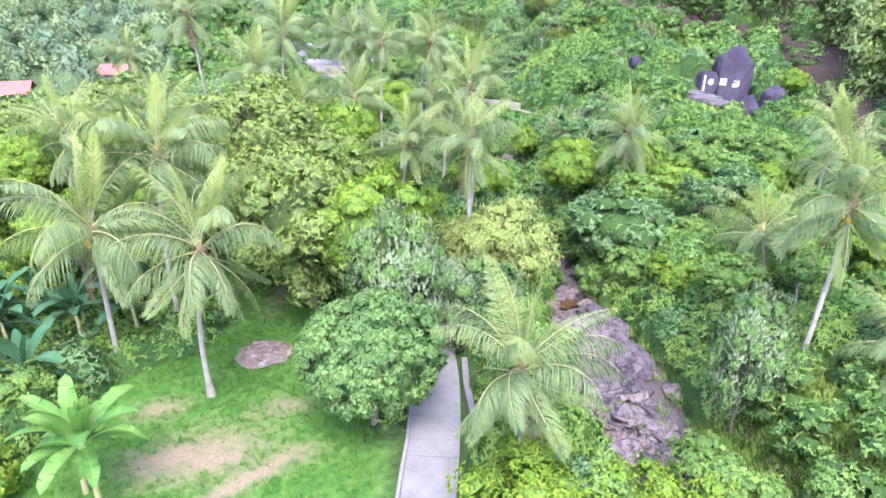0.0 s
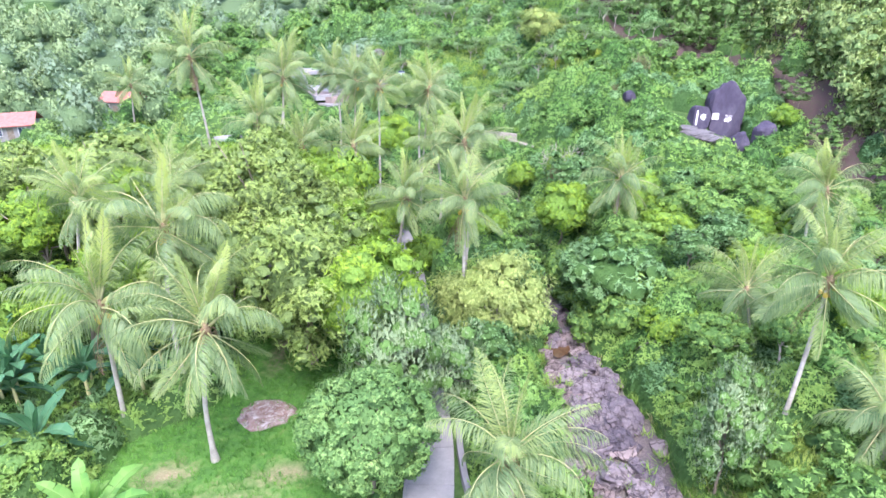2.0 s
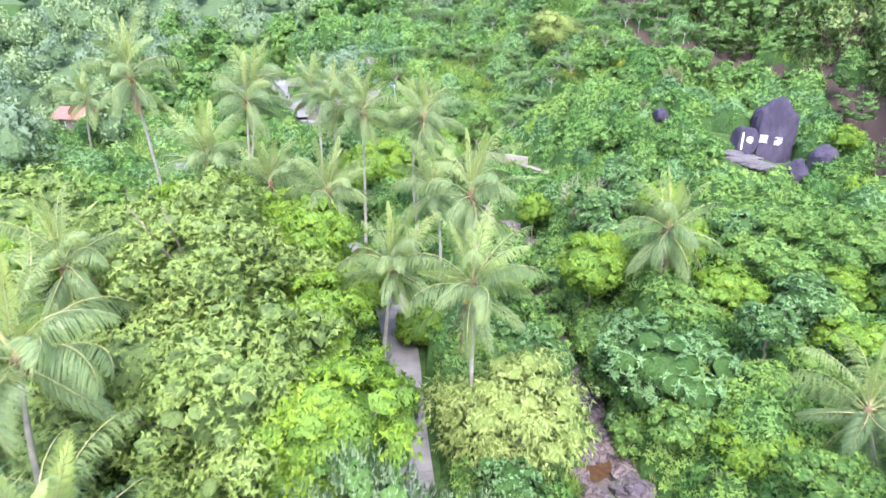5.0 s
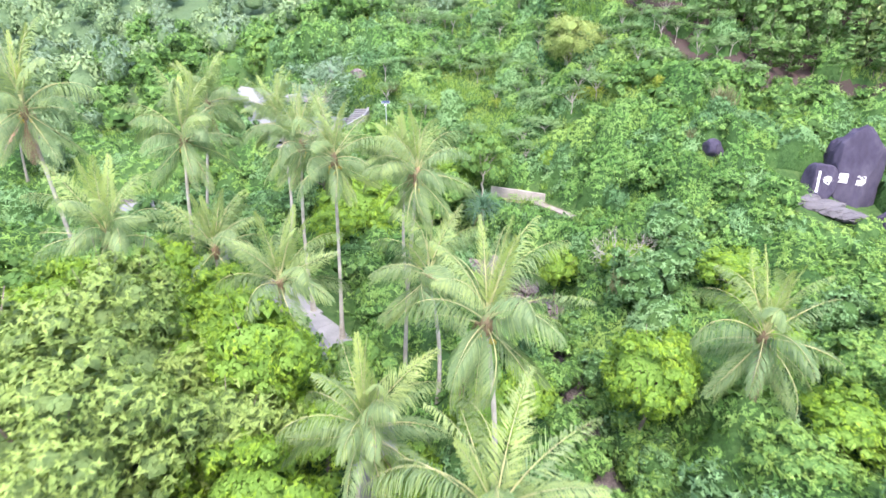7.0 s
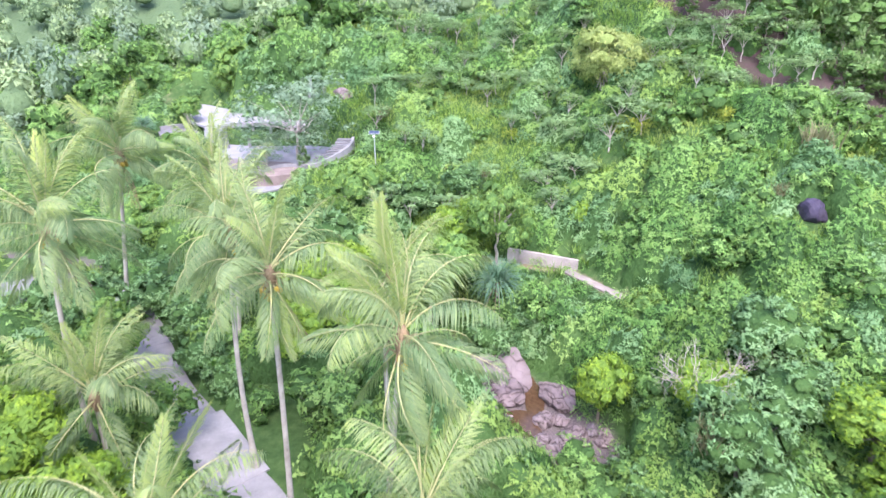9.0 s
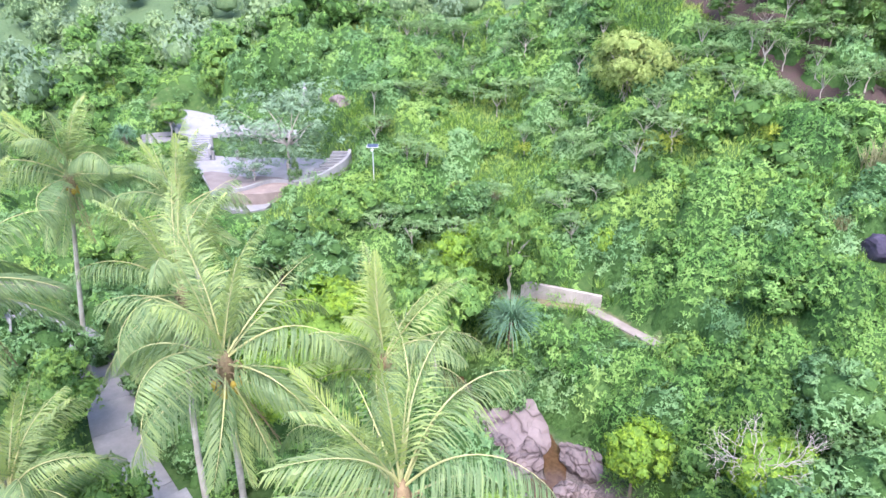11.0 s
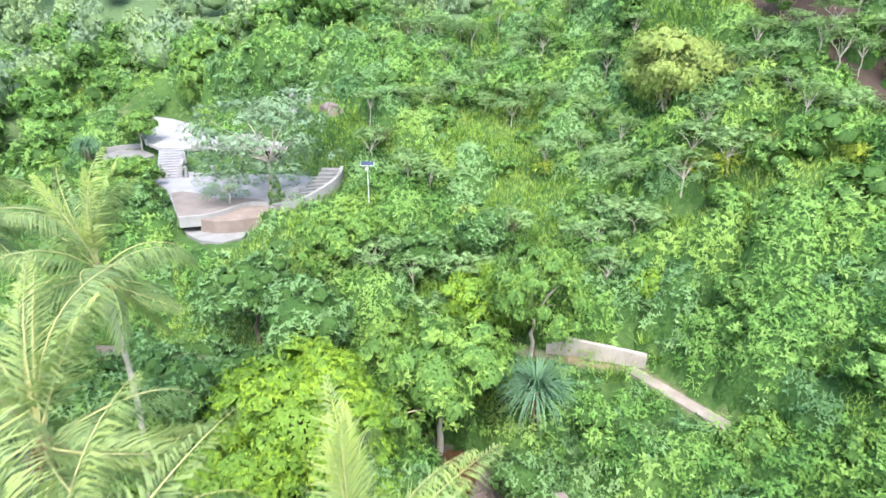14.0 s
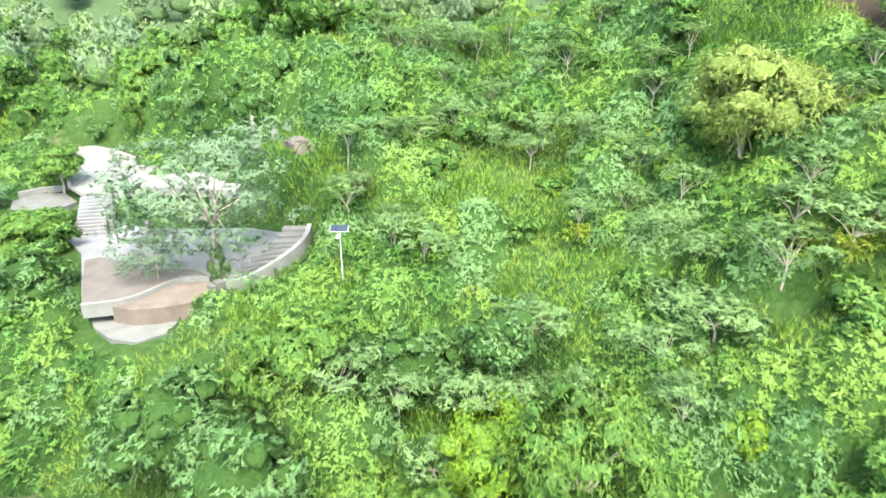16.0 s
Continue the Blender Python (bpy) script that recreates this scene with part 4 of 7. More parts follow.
TREES = [
    ("dense", -3.5, 25.6, 12.7, 3.6, 3.3, "round dense dark green tree beside the concrete road"),
    ("plume", -2.6, 31.0, 14.6, 3.0, 4.2, "silvery feathery tree with yellow blossom tips"),
    ("plume", 0.4, 33.0, 11.5, 2.6, 3.0, "silvery feathery tree with yellow blossom tips"),
    ("big_mango", -9.0, 38.0, 17.0, 5.6, 5.6, "broad grey-green mango tree with pale limbs showing"),
    ("big_mango", -13.9, 47.5, 19.0, 5.2, 4.6, "broad grey-green mango tree in the grove"),
    ("flush", -4.5, 40.5, 14.2, 2.4, 3.0, "bright yellow-green tree with young drooping leaves"),
    ("bamboo", 4.2, 42.4, 12.0, 4.3, 3.8, "light yellow-green bamboo clump arching over the creek"),
    ("blue", 14.8, 48.5, 11.0, 4.4, 3.8, "broad deep green tree on the creek bank"),
    ("creek_mango", 12.6, 60.0, 12.4, 3.0, 3.2, "dense bright yellow-green mango on the creek bank"),
    ("flush", 18.2, 41.5, 8.4, 2.6, 2.4, "bushy yellow-green tree among the undergrowth"),
    ("plume", 16.6, 28.5, 11.0, 2.3, 3.6, "soft grey-green slender tree in tall grass"),
    ("young_mango", 3.5, 17.0, 9.6, 3.6, 2.6, "bright yellow-green mango with young drooping leaves"),
    ("young_mango", 8.6, 18.6, 8.4, 3.2, 2.4, "bright yellow-green mango with young drooping leaves"),
    ("light", 12.5, 21.5, 7.5, 2.4, 2.2, "leafy green bush tree beside the rocky creek"),
    ("mango", -30.9, 56.0, 18.5, 6.0, 4.5, "broad yellowish green tree in the grove"),
    ("creek_mango", -7.6, 86.0, 13.9, 4.4, 3.5, "broad bright yellow-green mango beside the creek"),
    ("flush", -4.4, 82.6, 10.6, 2.8, 2.8, "bright yellow-green mango beside the creek"),
    ("light", -0.8, 90.8, 13.6, 4.3, 4.4, "big leafy deep green tree above the creek"),
    ("soft", 4.8, 94.2, 16.5, 3.1, 3.6, "slender grey-green tree beside the retaining wall"),
    ("blue", -9.4, 95.6, 13.6, 3.4, 3.4, "deep green tree below the shrine yard"),
    ("light", -7.8, 101.4, 15.8, 2.8, 2.8, "leafy light green tree below the shrine yard"),
    ("blue", -13.6, 99.0, 13.4, 3.2, 2.8, "deep green tree below the shrine yard"),
    ("blue", -25.6, 108.6, 15.6, 2.9, 2.4, "deep green tree beside the paved yard"),
    ("light", -29.4, 115.4, 15.6, 2.4, 1.8, "leafy green tree beside the stairs"),
    ("blue", -22.6, 132.6, 24.0, 4.2, 4.4, "tall deep green tree behind the yard"),
    ("blue", -17.4, 131.4, 24.5, 3.8, 4.2, "tall deep green tree behind the yard"),
    ("light", -27.6, 136.6, 24.0, 4.2, 4.4, "tall green tree behind the yard"),
    ("blue", -11.8, 130.6, 23.6, 3.4, 3.6, "deep green tree on the slope above the yard"),
    ("soft", -30.6, 136.0, 20.6, 2.0, 2.6, "thin brownish green tree at the terrace edge"),
    ("blue", -15.4, 80.4, 10.2, 1.9, 1.7, "dark green bush tree beside the road"),
    ("blue", -13.2, 78.4, 9.6, 1.5, 1.4, "dark green bush tree beside the road"),
    ("blue", -17.8, 84.6, 10.6, 1.9, 1.8, "dark green bush tree beside the road"),
    ("light", -15.2, 73.2, 11.6, 2.0, 2.2, "leafy green tree beside the road"),
    ("light", -21.0, 80.4, 12.4, 2.3, 2.5, "leafy green bush tree beside the road"),
    ("blue", -24.0, 84.4, 12.6, 2.3, 2.5, "dark green bush tree beside the road"),
    ("light", 19.2, 83.8, 11.9, 1.9, 2.0, "small light green tree on the slope"),
    ("blue", 24.0, 83.4, 12.2, 1.9, 1.8, "small bluish green tree on the slope"),
    ("open", -15.6, 112.6, 22.2, 6.4, 4.6, "open grey-green shade tree in the paved yard"),
    ("open", -18.4, 110.2, 16.0, 2.3, 1.6, "low grey-green drooping branch tree at the yard kerb"),
    ("plume", -14.4, 109.9, 14.9, 0.7, 1.5, "narrow dark green columnar shrub at the terrace edge"),
    ("blue", -36.4, 138.2, 17.6, 2.4, 1.7, "low green bush tree at the terrace edge"),
    ("light", -31.5, 123.4, 18.2, 2.1, 1.8, "small round green tree beside the yard"),
    ("flush", -5.5, 54.0, 12.6, 2.9, 2.5, "bright yellow-green mango tree beside the road"),
    ("mango", -9.6, 52.0, 15.0, 3.4, 3.2, "yellowish green mango tree in the grove"),
    ("flush", -11.6, 57.0, 14.9, 3.4, 3.2, "bright yellow-green mango tree in the grove"),
    ("light", -4.8, 60.5, 11.4, 2.4, 2.2, "yellowish green tree among the palms"),
    ("mango", -14.8, 54.0, 16.4, 4.0, 3.6, "yellowish green mango tree in the grove"),
    ("flush", -7.4, 47.8, 14.4, 3.0, 2.8, "bright yellow-green mango tree in the grove"),
    ("big_mango", -20.0, 52.0, 17.6, 4.6, 4.2, "broad grey-green mango tree in the grove"),
    ("light", -22.5, 27.0, 8.6, 2.8, 2.4, "green bush with small orange flowers beside the lawn"),
    ("flush", -21.5, 21.0, 8.0, 2.4, 2.2, "yellow-green bush with orange flowers beside the lawn"),
    ("light", 15.0, 86.0, 10.6, 1.6, 1.7, "small light green tree on the slope"),
    ("flush", 12.2, 96.5, 13.4, 1.3, 1.4, "small bright tree above the retaining wall"),
    ("flush", 10.6, 79.8, 9.0, 2.0, 2.2, "bright yellow-green tree leaning over the creek"),
    ("flush", -10.6, 62.0, 12.4, 3.0, 2.8, "bright yellow-green mango tree overhanging the road"),
    ("light", -13.2, 65.5, 12.0, 3.0, 2.7, "yellowish green leafy tree beside the road"),
    ("flush", -6.6, 56.5, 11.8, 2.8, 2.6, "bright yellow-green mango tree overhanging the road"),
    ("flush", -18.9, 64.6, 14.6, 3.7, 3.2, "bright yellowish green mango tree in the grove"),
    ("flush", -23.4, 63.5, 15.4, 3.8, 3.4, "bright yellow-green mango tree in the grove"),
    ("flush", -15.2, 58.8, 15.9, 3.7, 3.4, "yellowish green mango tree in the grove"),
    ("flush", 1.6, 96.6, 13.8, 2.6, 2.5, "bright light green tree beside the wall"),
    ("flush", -8.5, 54.8, 17.0, 2.9, 3.2, "bright yellow-green mango tree in front of the palms"),
    ("mango", -15.7, 56.4, 18.8, 3.1, 3.2, "yellowish grey-green mango tree in the grove"),
    ("flush", -13.2, 63.4, 14.9, 2.7, 2.6, "yellowish grey-green mango tree in the grove"),
    ("flush", -18.4, 67.8, 14.9, 2.6, 2.6, "bright yellow-green mango tree beside the road"),
    ("flush", -8.9, 81.4, 13.0, 2.8, 2.6, "bright yellow-green mango beside the creek"),
    ("flush", -5.2, 83.8, 12.8, 2.3, 2.6, "bright yellow-green mango beside the creek"),
    ("blue", 3.6, 86.8, 7.6, 1.8, 1.9, "dark green bush tree over the creek pool"),
    ("bamboo", 17.0, 111.5, 27.0, 3.9, 3.2, "pale yellow-green bamboo clump on the hillside"),
]
for key, x, y, top, wide, tall, label in TREES:
    tree(key, x, y, top, wide, label, tall=tall, group="valley trees", name={"bamboo": "bamboo_clump", "mango": "mango_tree", "big_mango": "mango_tree", "flush": "mango_tree", "creek_mango": "mango_tree", "young_mango": "mango_tree"}.get(key, "tree"), category="bamboo" if key == "bamboo" else "tree")

# ---- more trees of the grove, the creek banks and the hill ----
TAKEN = [(x, y) for _, x, y, *_ in TREES] + [(h[0], h[1]) for h, *_ in PALMS]


def meadow(x, y):
    """The open, grassy middle of the hillside."""
    return np.hypot((x - 0.5) / 9.0, (y - 108.5) / 8.5) < 1


def free_ground(x, y, low=False):
    """Whether a tree may stand at (x, y): off lawn, road, creek, path and yard."""
    d, _ = creek_at(x, y)
    if np.hypot(x + 6.8, y - 83.6) < 5.6 or np.hypot(x - 29.0, y - 91.6) < 3.2:
        return False
    if in_poly(x, y, LAWN) or line_gap(x, y, ROAD) < (1.4 if 34 < y < 66 else 2.6) or d < (5.0 if y < 44 or 66 < y < 88 else 2.6) or line_gap(x, y, PATH) < 3.6 or line_gap(x, y + 2.6, PATH[2:5]) < 3.6:
        return False
    if np.hypot((x + 20) / 13, (y - 113) / 12) < 1 or np.hypot((x + 32) / 10, (y - 126) / 10) < 1 or np.hypot((x + 22) / 9, (y - 123) / 6) < 1:
        return False
    if np.hypot((x + 18.5) / 9.5, (y - 104.5) / 6.5) < 1:
        return False
    if low:
        return line_gap(x, y, ROAD) > 2.4 and not (30 < x < 42 and 74 < y < 87) and np.hypot(x - 26.3, y - 85.6) > 3.4
    if -16 < x < -3 and 62 < y < 82 or -1 < x < 11.5 and 66 < y < 86 or -26 < x < -14 and 74 < y < 90:
        return False
    if np.hypot(x - 26.3, y - 85.6) < 3.4 or 29.5 < x < 42 and 73 < y < 87:
        return False
    if -7 < x < 4.5 and 12 < y < 36 or 24 < x < 45 and 66 < y < 96 or -24 < x < -13 and 26 < y < 37:
        return False
    return True


def scatter(x0, x1, y0, y1, number, gap, seed, low=False):
    r = np.random.default_rng(seed)
    found = []
    for _ in range(number * 30):
        x, y = r.uniform(x0, x1), r.uniform(y0, y1)
        if len(found) < number and free_ground(x, y, low) and abs(x) < 14 + 0.74 * y and all((x - a) ** 2 + (y - b) ** 2 > gap * gap for a, b in TAKEN):
            found.append((x, y))
            TAKEN.append((x, y))
    return found


r = np.random.default_rng(41)
for x, y in scatter(-48, -4, 36, 75, 44, 4.2, 1):
    key = ("mango", "mango", "flush", "light", "mango", "flush")[int(r.integers(6))]
    w = r.uniform(2.8, 4.4)
    tree(key, x, y, gz(x, y) + (r.uniform(7.0, 11.0) if y < 64 else r.uniform(5.0, 7.5)), w, {"mango": "grey-green mango tree in the dense grove", "light": "yellowish green leafy tree in the grove", "flush": "bright yellow-green tree in the grove", "blue": "deep green leafy tree in the grove"}[key], group="grove trees", tall=w * r.uniform(0.75, 1.0), name="mango_tree" if key in ("mango", "flush") else "tree")
for x, y in scatter(13, 46, 34, 84, 46, 3.6, 2):
    key = ("blue", "light", "flush", "light")[int(r.integers(4))]
    w = r.uniform(1.8, 3.2)
    tree(key, x, y, gz(x, y) + r.uniform(3.2, 5.6), w, {"light": "light green bushy tree on the slope", "flush": "bright yellow-green bushy tree on the slope", "blue": "deep green bushy tree on the slope"}[key], group="bank trees", tall=w * r.uniform(0.7, 0.95))
for x, y in scatter(-9, 9, 36, 66, 16, 3.8, 3):
    key = ("light", "flush", "blue")[int(r.integers(3))]
    w = r.uniform(1.8, 2.8)
    tree(key, x, y, gz(x, y) + r.uniform(3.5, 6.5), w, {"light": "light green leafy tree among the palms", "flush": "bright yellow-green tree among the palms", "blue": "deep green tree among the palms"}[key], group="valley trees", tall=w * 0.9)
for k in range(44):
    s, side = 2.62 + 2.2 * (k // 2 + r.uniform(-0.3, 0.3)) / 22, (1 if k % 2 else -1)
    i = min(int(s), len(CREEK) - 2)
    (ax, ay, _), (bx, by, _) = CREEK[i], CREEK[i + 1]
    f = s - i
    w = r.uniform(1.3, 2.1)
    x, y = ax + f * (bx - ax) + side * (w + r.uniform(0.3, 0.9) if k % 6 > 0 or s < 3.1 else w * 0.3), ay + f * (by - ay)
    tree(("bush", "light", "bush", "blue")[k % 4], x, y, gz(x, y) + w * r.uniform(1.3, 2.0), w, "leafy green bush overhanging the narrow creek", group="creek bushes", tall=w * r.uniform(0.8, 1.0), name="bush", category="bush")
    TAKEN.append((x, y))
for x, y in scatter(-30, 3, 86, 103, 16, 3.6, 4):
    key = ("light", "blue", "blue")[int(r.integers(3))]
    w = r.uniform(2.0, 3.2)
    tree(key, x, y, gz(x, y) + r.uniform(3.5, 5.5), w, {"light": "light green leafy tree below the yard", "flush": "bright yellow-green tree below the yard", "blue": "deep green tree below the yard"}[key], group="valley trees", tall=w * 0.9)
for x, y in scatter(5, 24, 84, 96, 26, 1.9, 9) + scatter(12, 32, 74, 100, 44, 2.1, 18) + scatter(-10, 22, 96, 132, 30, 2.6, 10) + scatter(22, 44, 92, 101, 14, 2.6, 16) + scatter(11, 24, 62, 84, 18, 2.4, 11) + scatter(-27, -4, 60, 90, 40, 1.9, 12, True) + scatter(24, 46, 68, 96, 26, 2.2, 13, True) + scatter(15, 34, 14, 42, 56, 1.9, 14):
    if meadow(x, y) and r.uniform() < 0.7:
        continue
    w = r.uniform(1.1, 2.1)
    tree("bush", x, y, gz(x, y) + w * r.uniform(1.3, 1.8), w, "rounded leafy green bush on the slope", group="hillside bushes", tall=w * r.uniform(0.8, 1.05), name="bush", category="bush")
for x, y in scatter(-8, 34, 94, 111, 74, 2.2, 5) + scatter(-8, 18, 111, 136, 40, 2.4, 17):
    if meadow(x, y) and r.uniform() < 0.7:
        continue
    w = r.uniform(1.3, 2.4)
    tree("umbrella", x, y, gz(x, y) + r.uniform(3.0, 4.6), w, "small umbrella-shaped tree with pale forked stem and feathery leaves", group="umbrella trees", tall=w * 0.75, name="umbrella_tree")
for x, y in scatter(-62, -6, 122, 166, 54, 4.2, 6):
    w = r.uniform(2.2, 3.6)
    tree("bush", x, y, gz(x, y) + r.uniform(4.0, 7.0), w, "leafy green tree on the slope behind the yard", group="slope trees", tall=w)
WOOD_EDGE = WOOD[1:12]
for x, y in scatter(46, 76, 60, 116, 150, 2.2, 7) + scatter(16, 52, 99, 140, 200, 2.1, 8):
    if not in_poly(x, y, WOOD):
        continue
    inner = float(line_gap(x, y, WOOD_EDGE))
    w = r.uniform(3.4, 4.8) if inner > 6 else r.uniform(2.6, 3.8)
    if inner < 4.5 and r.uniform() < (0.4 if x > 44 else 0.3):
        continue
    bright = x > 46 and y < 104 and inner > 4.5
    w = r.uniform(4.2, 5.6) if bright else w
    tree("acacia" if bright else "sapling", x, y, gz(x, y) + (r.uniform(7.0, 10.0) if inner > 6 else r.uniform(3.6, 6.4)) + (1.6 if bright else 0.0), w, "slender plantation tree with pale trunk and light green crown" if inner > 5 else "thin young plantation tree with a bare pale trunk", group="plantation trees", tall=w * (r.uniform(0.85, 1.15) if inner > 6 or bright else r.uniform(0.5, 0.62)), name="plantation_tree")
for x, y in scatter(18, 52, 94, 122, 120, 1.7, 15, True) + scatter(45, 54, 66, 98, 40, 1.6, 20, True):
    if line_gap(x, y, WOOD_EDGE) < 2.2 and not in_poly(x, y, WOOD) or in_poly(x, y, WOOD) and line_gap(x, y, WOOD_EDGE) > 7:
        w = r.uniform(0.9, 1.6)
        tree("bush", x, y, gz(x, y) + w * 1.5, w, "leafy bush at the plantation edge", group="hillside bushes", tall=w * 0.9, name="bush", category="bush")

# ---- undergrowth ----


def shrub_template(seed, count, mode):
    r = np.random.default_rng(seed)
    if mode == "bush":
        n = 6
        c = np.stack([r.uniform(-0.6, 0.6, n), r.uniform(-0.6, 0.6, n), r.uniform(0.25, 0.75, n)], 1)
        k = r.integers(n, size=count)
        d = unit(r.normal(size=(count, 3)) + [0, 0, 0.5])
        p = c[k] + d * 0.42 * r.uniform(0.5, 1, (count, 1))
        way = np.cross(d, r.normal(size=(count, 3))) + d * 0.6
        up = d + [0, 0, 0.6]
        length, width = 0.30 * r.uniform(0.7, 1.3, count), 0.15 * r.uniform(0.7, 1.3, count)
    elif mode == "fern":
        a = r.uniform(0, 6.28, count)
        rad = r.uniform(0.05, 0.8, count)
        p = np.stack([rad * np.cos(a), rad * np.sin(a), 0.75 - 0.45 * rad ** 2 + r.normal(0, 0.12, count)], 1)
        way = np.stack([np.cos(a), np.sin(a), -0.25 + r.normal(0, 0.25, count)], 1) + r.normal(0, 0.35, (count, 3))
        up = np.tile([0, 0, 1.0], (count, 1)) + r.normal(0, 0.25, (count, 3))
        length, width = 0.34 * r.uniform(0.7, 1.3, count), 0.10 * r.uniform(0.7, 1.3, count)
    else:
        a = r.uniform(0, 6.28, count)
        p = np.stack([0.25 * r.normal(size=count), 0.25 * r.normal(size=count), r.uniform(0, 0.15, count)], 1)
        way = np.stack([np.cos(a) * 0.55, np.sin(a) * 0.55, r.uniform(0.5, 1.2, count)], 1)
        up = np.stack([-np.cos(a), -np.sin(a), 0.4 + 0 * a], 1)
        length, width = r.uniform(0.6, 1.15, count), 0.075 * r.uniform(0.7, 1.3, count)
    # Tint climbs with height: light tops and shaded gaps painted into the foliage.
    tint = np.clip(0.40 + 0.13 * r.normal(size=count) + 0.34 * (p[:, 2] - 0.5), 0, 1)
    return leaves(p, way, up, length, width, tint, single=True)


def field(name, label, category, mat, points, size, tall, templates, seed, lift=0.0):
    """Many plants as one sheet of stuff."""
    r = np.random.default_rng(seed)
    vs, ts, cs, k = [], [], [], 0
    order = r.integers(len(templates), size=len(points))
    for i, (v, t, c) in enumerate(templates):
        q = points[order == i]
        if not len(q):
            continue
        n = len(q)
        a = r.uniform(0, 6.28, n)
        s = r.uniform(*size, n)
        h = s * r.uniform(*tall, n)
        ca, sa = np.cos(a) * s, np.sin(a) * s
        x = v[None, :, 0] * ca[:, None] - v[None, :, 1] * sa[:, None] + q[:, 0, None]
        y = v[None, :, 0] * sa[:, None] + v[None, :, 1] * ca[:, None] + q[:, 1, None]
        z = v[None, :, 2] * h[:, None] + ground(q[:, 0], q[:, 1])[:, None] + lift
        vs.append(np.stack([x, y, z], -1).reshape(-1, 3))
        ts.append((t[None] + (np.arange(n) * len(v))[:, None, None]).reshape(-1, 3) + k)
        patch = 0.10 * np.sin(q[:, 0] * 0.31 + 1.0) * np.sin(q[:, 1] * 0.27) + 0.11 * r.normal(size=n)
        cs.append((c[None] + patch[:, None]).ravel())
        k += n * len(v)
    me = tri_mesh(name, np.concatenate(vs), np.concatenate(ts), [mat], np.clip(np.concatenate(cs), 0, 1))
    return tagged(new(name, me), label, category, kind="stuff")


def spread(x0, x1, y0, y1, spacing, seed, keep):
    r = np.random.default_rng(seed)
    gx, gy = np.meshgrid(np.arange(x0, x1, spacing), np.arange(y0, y1, spacing))
    p = np.stack([gx.ravel(), gy.ravel()], 1) + r.uniform(-0.6, 0.6, (gx.size, 2)) * spacing
    p = p[np.abs(p[:, 0]) < 13 + 0.74 * p[:, 1]]
    return p[keep(p[:, 0], p[:, 1], r)]


def paved(x, y, more=0.0):
    """Whether (x, y) lies on the shrine's yard, stairs, deck or landing, or that near to them."""
    on = np.hypot((x + 18.6) / (8.6 + more), (y - 113.6) / (5.6 + more)) < 1
    on |= (np.hypot((x + 24.5) / (4.6 + more), (y - 116.5) / (4.0 + more)) < 1) | (line_gap(x, y, [(-33.5, 121.0), (-31.0, 121.5)]) < 1.8 + more)
    on |= (line_gap(x, y, [(-27.0, 122.5), (-18.0, 123.5)]) < 2.6 + more) | (line_gap(x, y, [(-29.0, 125.0), (-35.5, 134.5)]) < 3.0 + more)
    return on | (np.hypot((x + 18.4) / (3.0 + more), (y - 106.0) / (1.6 + more)) < 1) | (np.hypot((x + 15.4) / (2.2 + more), (y - 125.6) / (1.2 + more)) < 1)


def open_land(x, y, creek=3.4):
    d, _ = creek_at(x, y)
    half = 1.4 + 2.2 * np.exp(-((y - 34.0) / 9.0) ** 2) + 2.6 * np.exp(-((y - 80.0) / 5.0) ** 2)
    ok = (d > half) & (line_gap(x, y, ROAD) > 2.0) & (line_gap(x, y, PATH[:-1]) > 1.2) & ~in_poly(x, y, LAWN)
    ok &= ~paved(x, y, 0.6)
    ok &= np.hypot(x - 26.3, y - 86.8) > 1.7
    ok &= ~((np.abs(x + 9.2) < 3.2) & (np.abs(y - 75.5) < 3.8)) & ~((x > 30) & (x < 41.5) & (y > 77.5) & (y < 86.0))
    return ok


def wood_floor(x, y):
    return in_poly(x, y, WOOD)


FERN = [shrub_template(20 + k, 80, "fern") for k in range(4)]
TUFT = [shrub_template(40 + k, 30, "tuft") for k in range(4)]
hill = lambda x, y, r: open_land(x, y) & ~wood_floor(x, y) & (r.uniform(size=len(x)) < 0.62)
grassy = lambda x, y, r: open_land(x, y) & (r.uniform(size=len(x)) < 0.75)


def grass_patch(x, y):
    """Where tall grass takes over from the bushes of the hillside."""
    w = np.sin(x * 0.37 + 0.6 * np.sin(y * 0.21)) + np.sin(y * 0.33 + 0.8 * np.sin(x * 0.19 + 2.0)) + 0.5 * np.sin(x * 0.9 + y * 0.7)
    return (w > 0.55) & (y > 84) | (w > -0.6) & meadow(x, y) | (w > -0.3) & (x > 15) & (x < 34) & (y < 36)


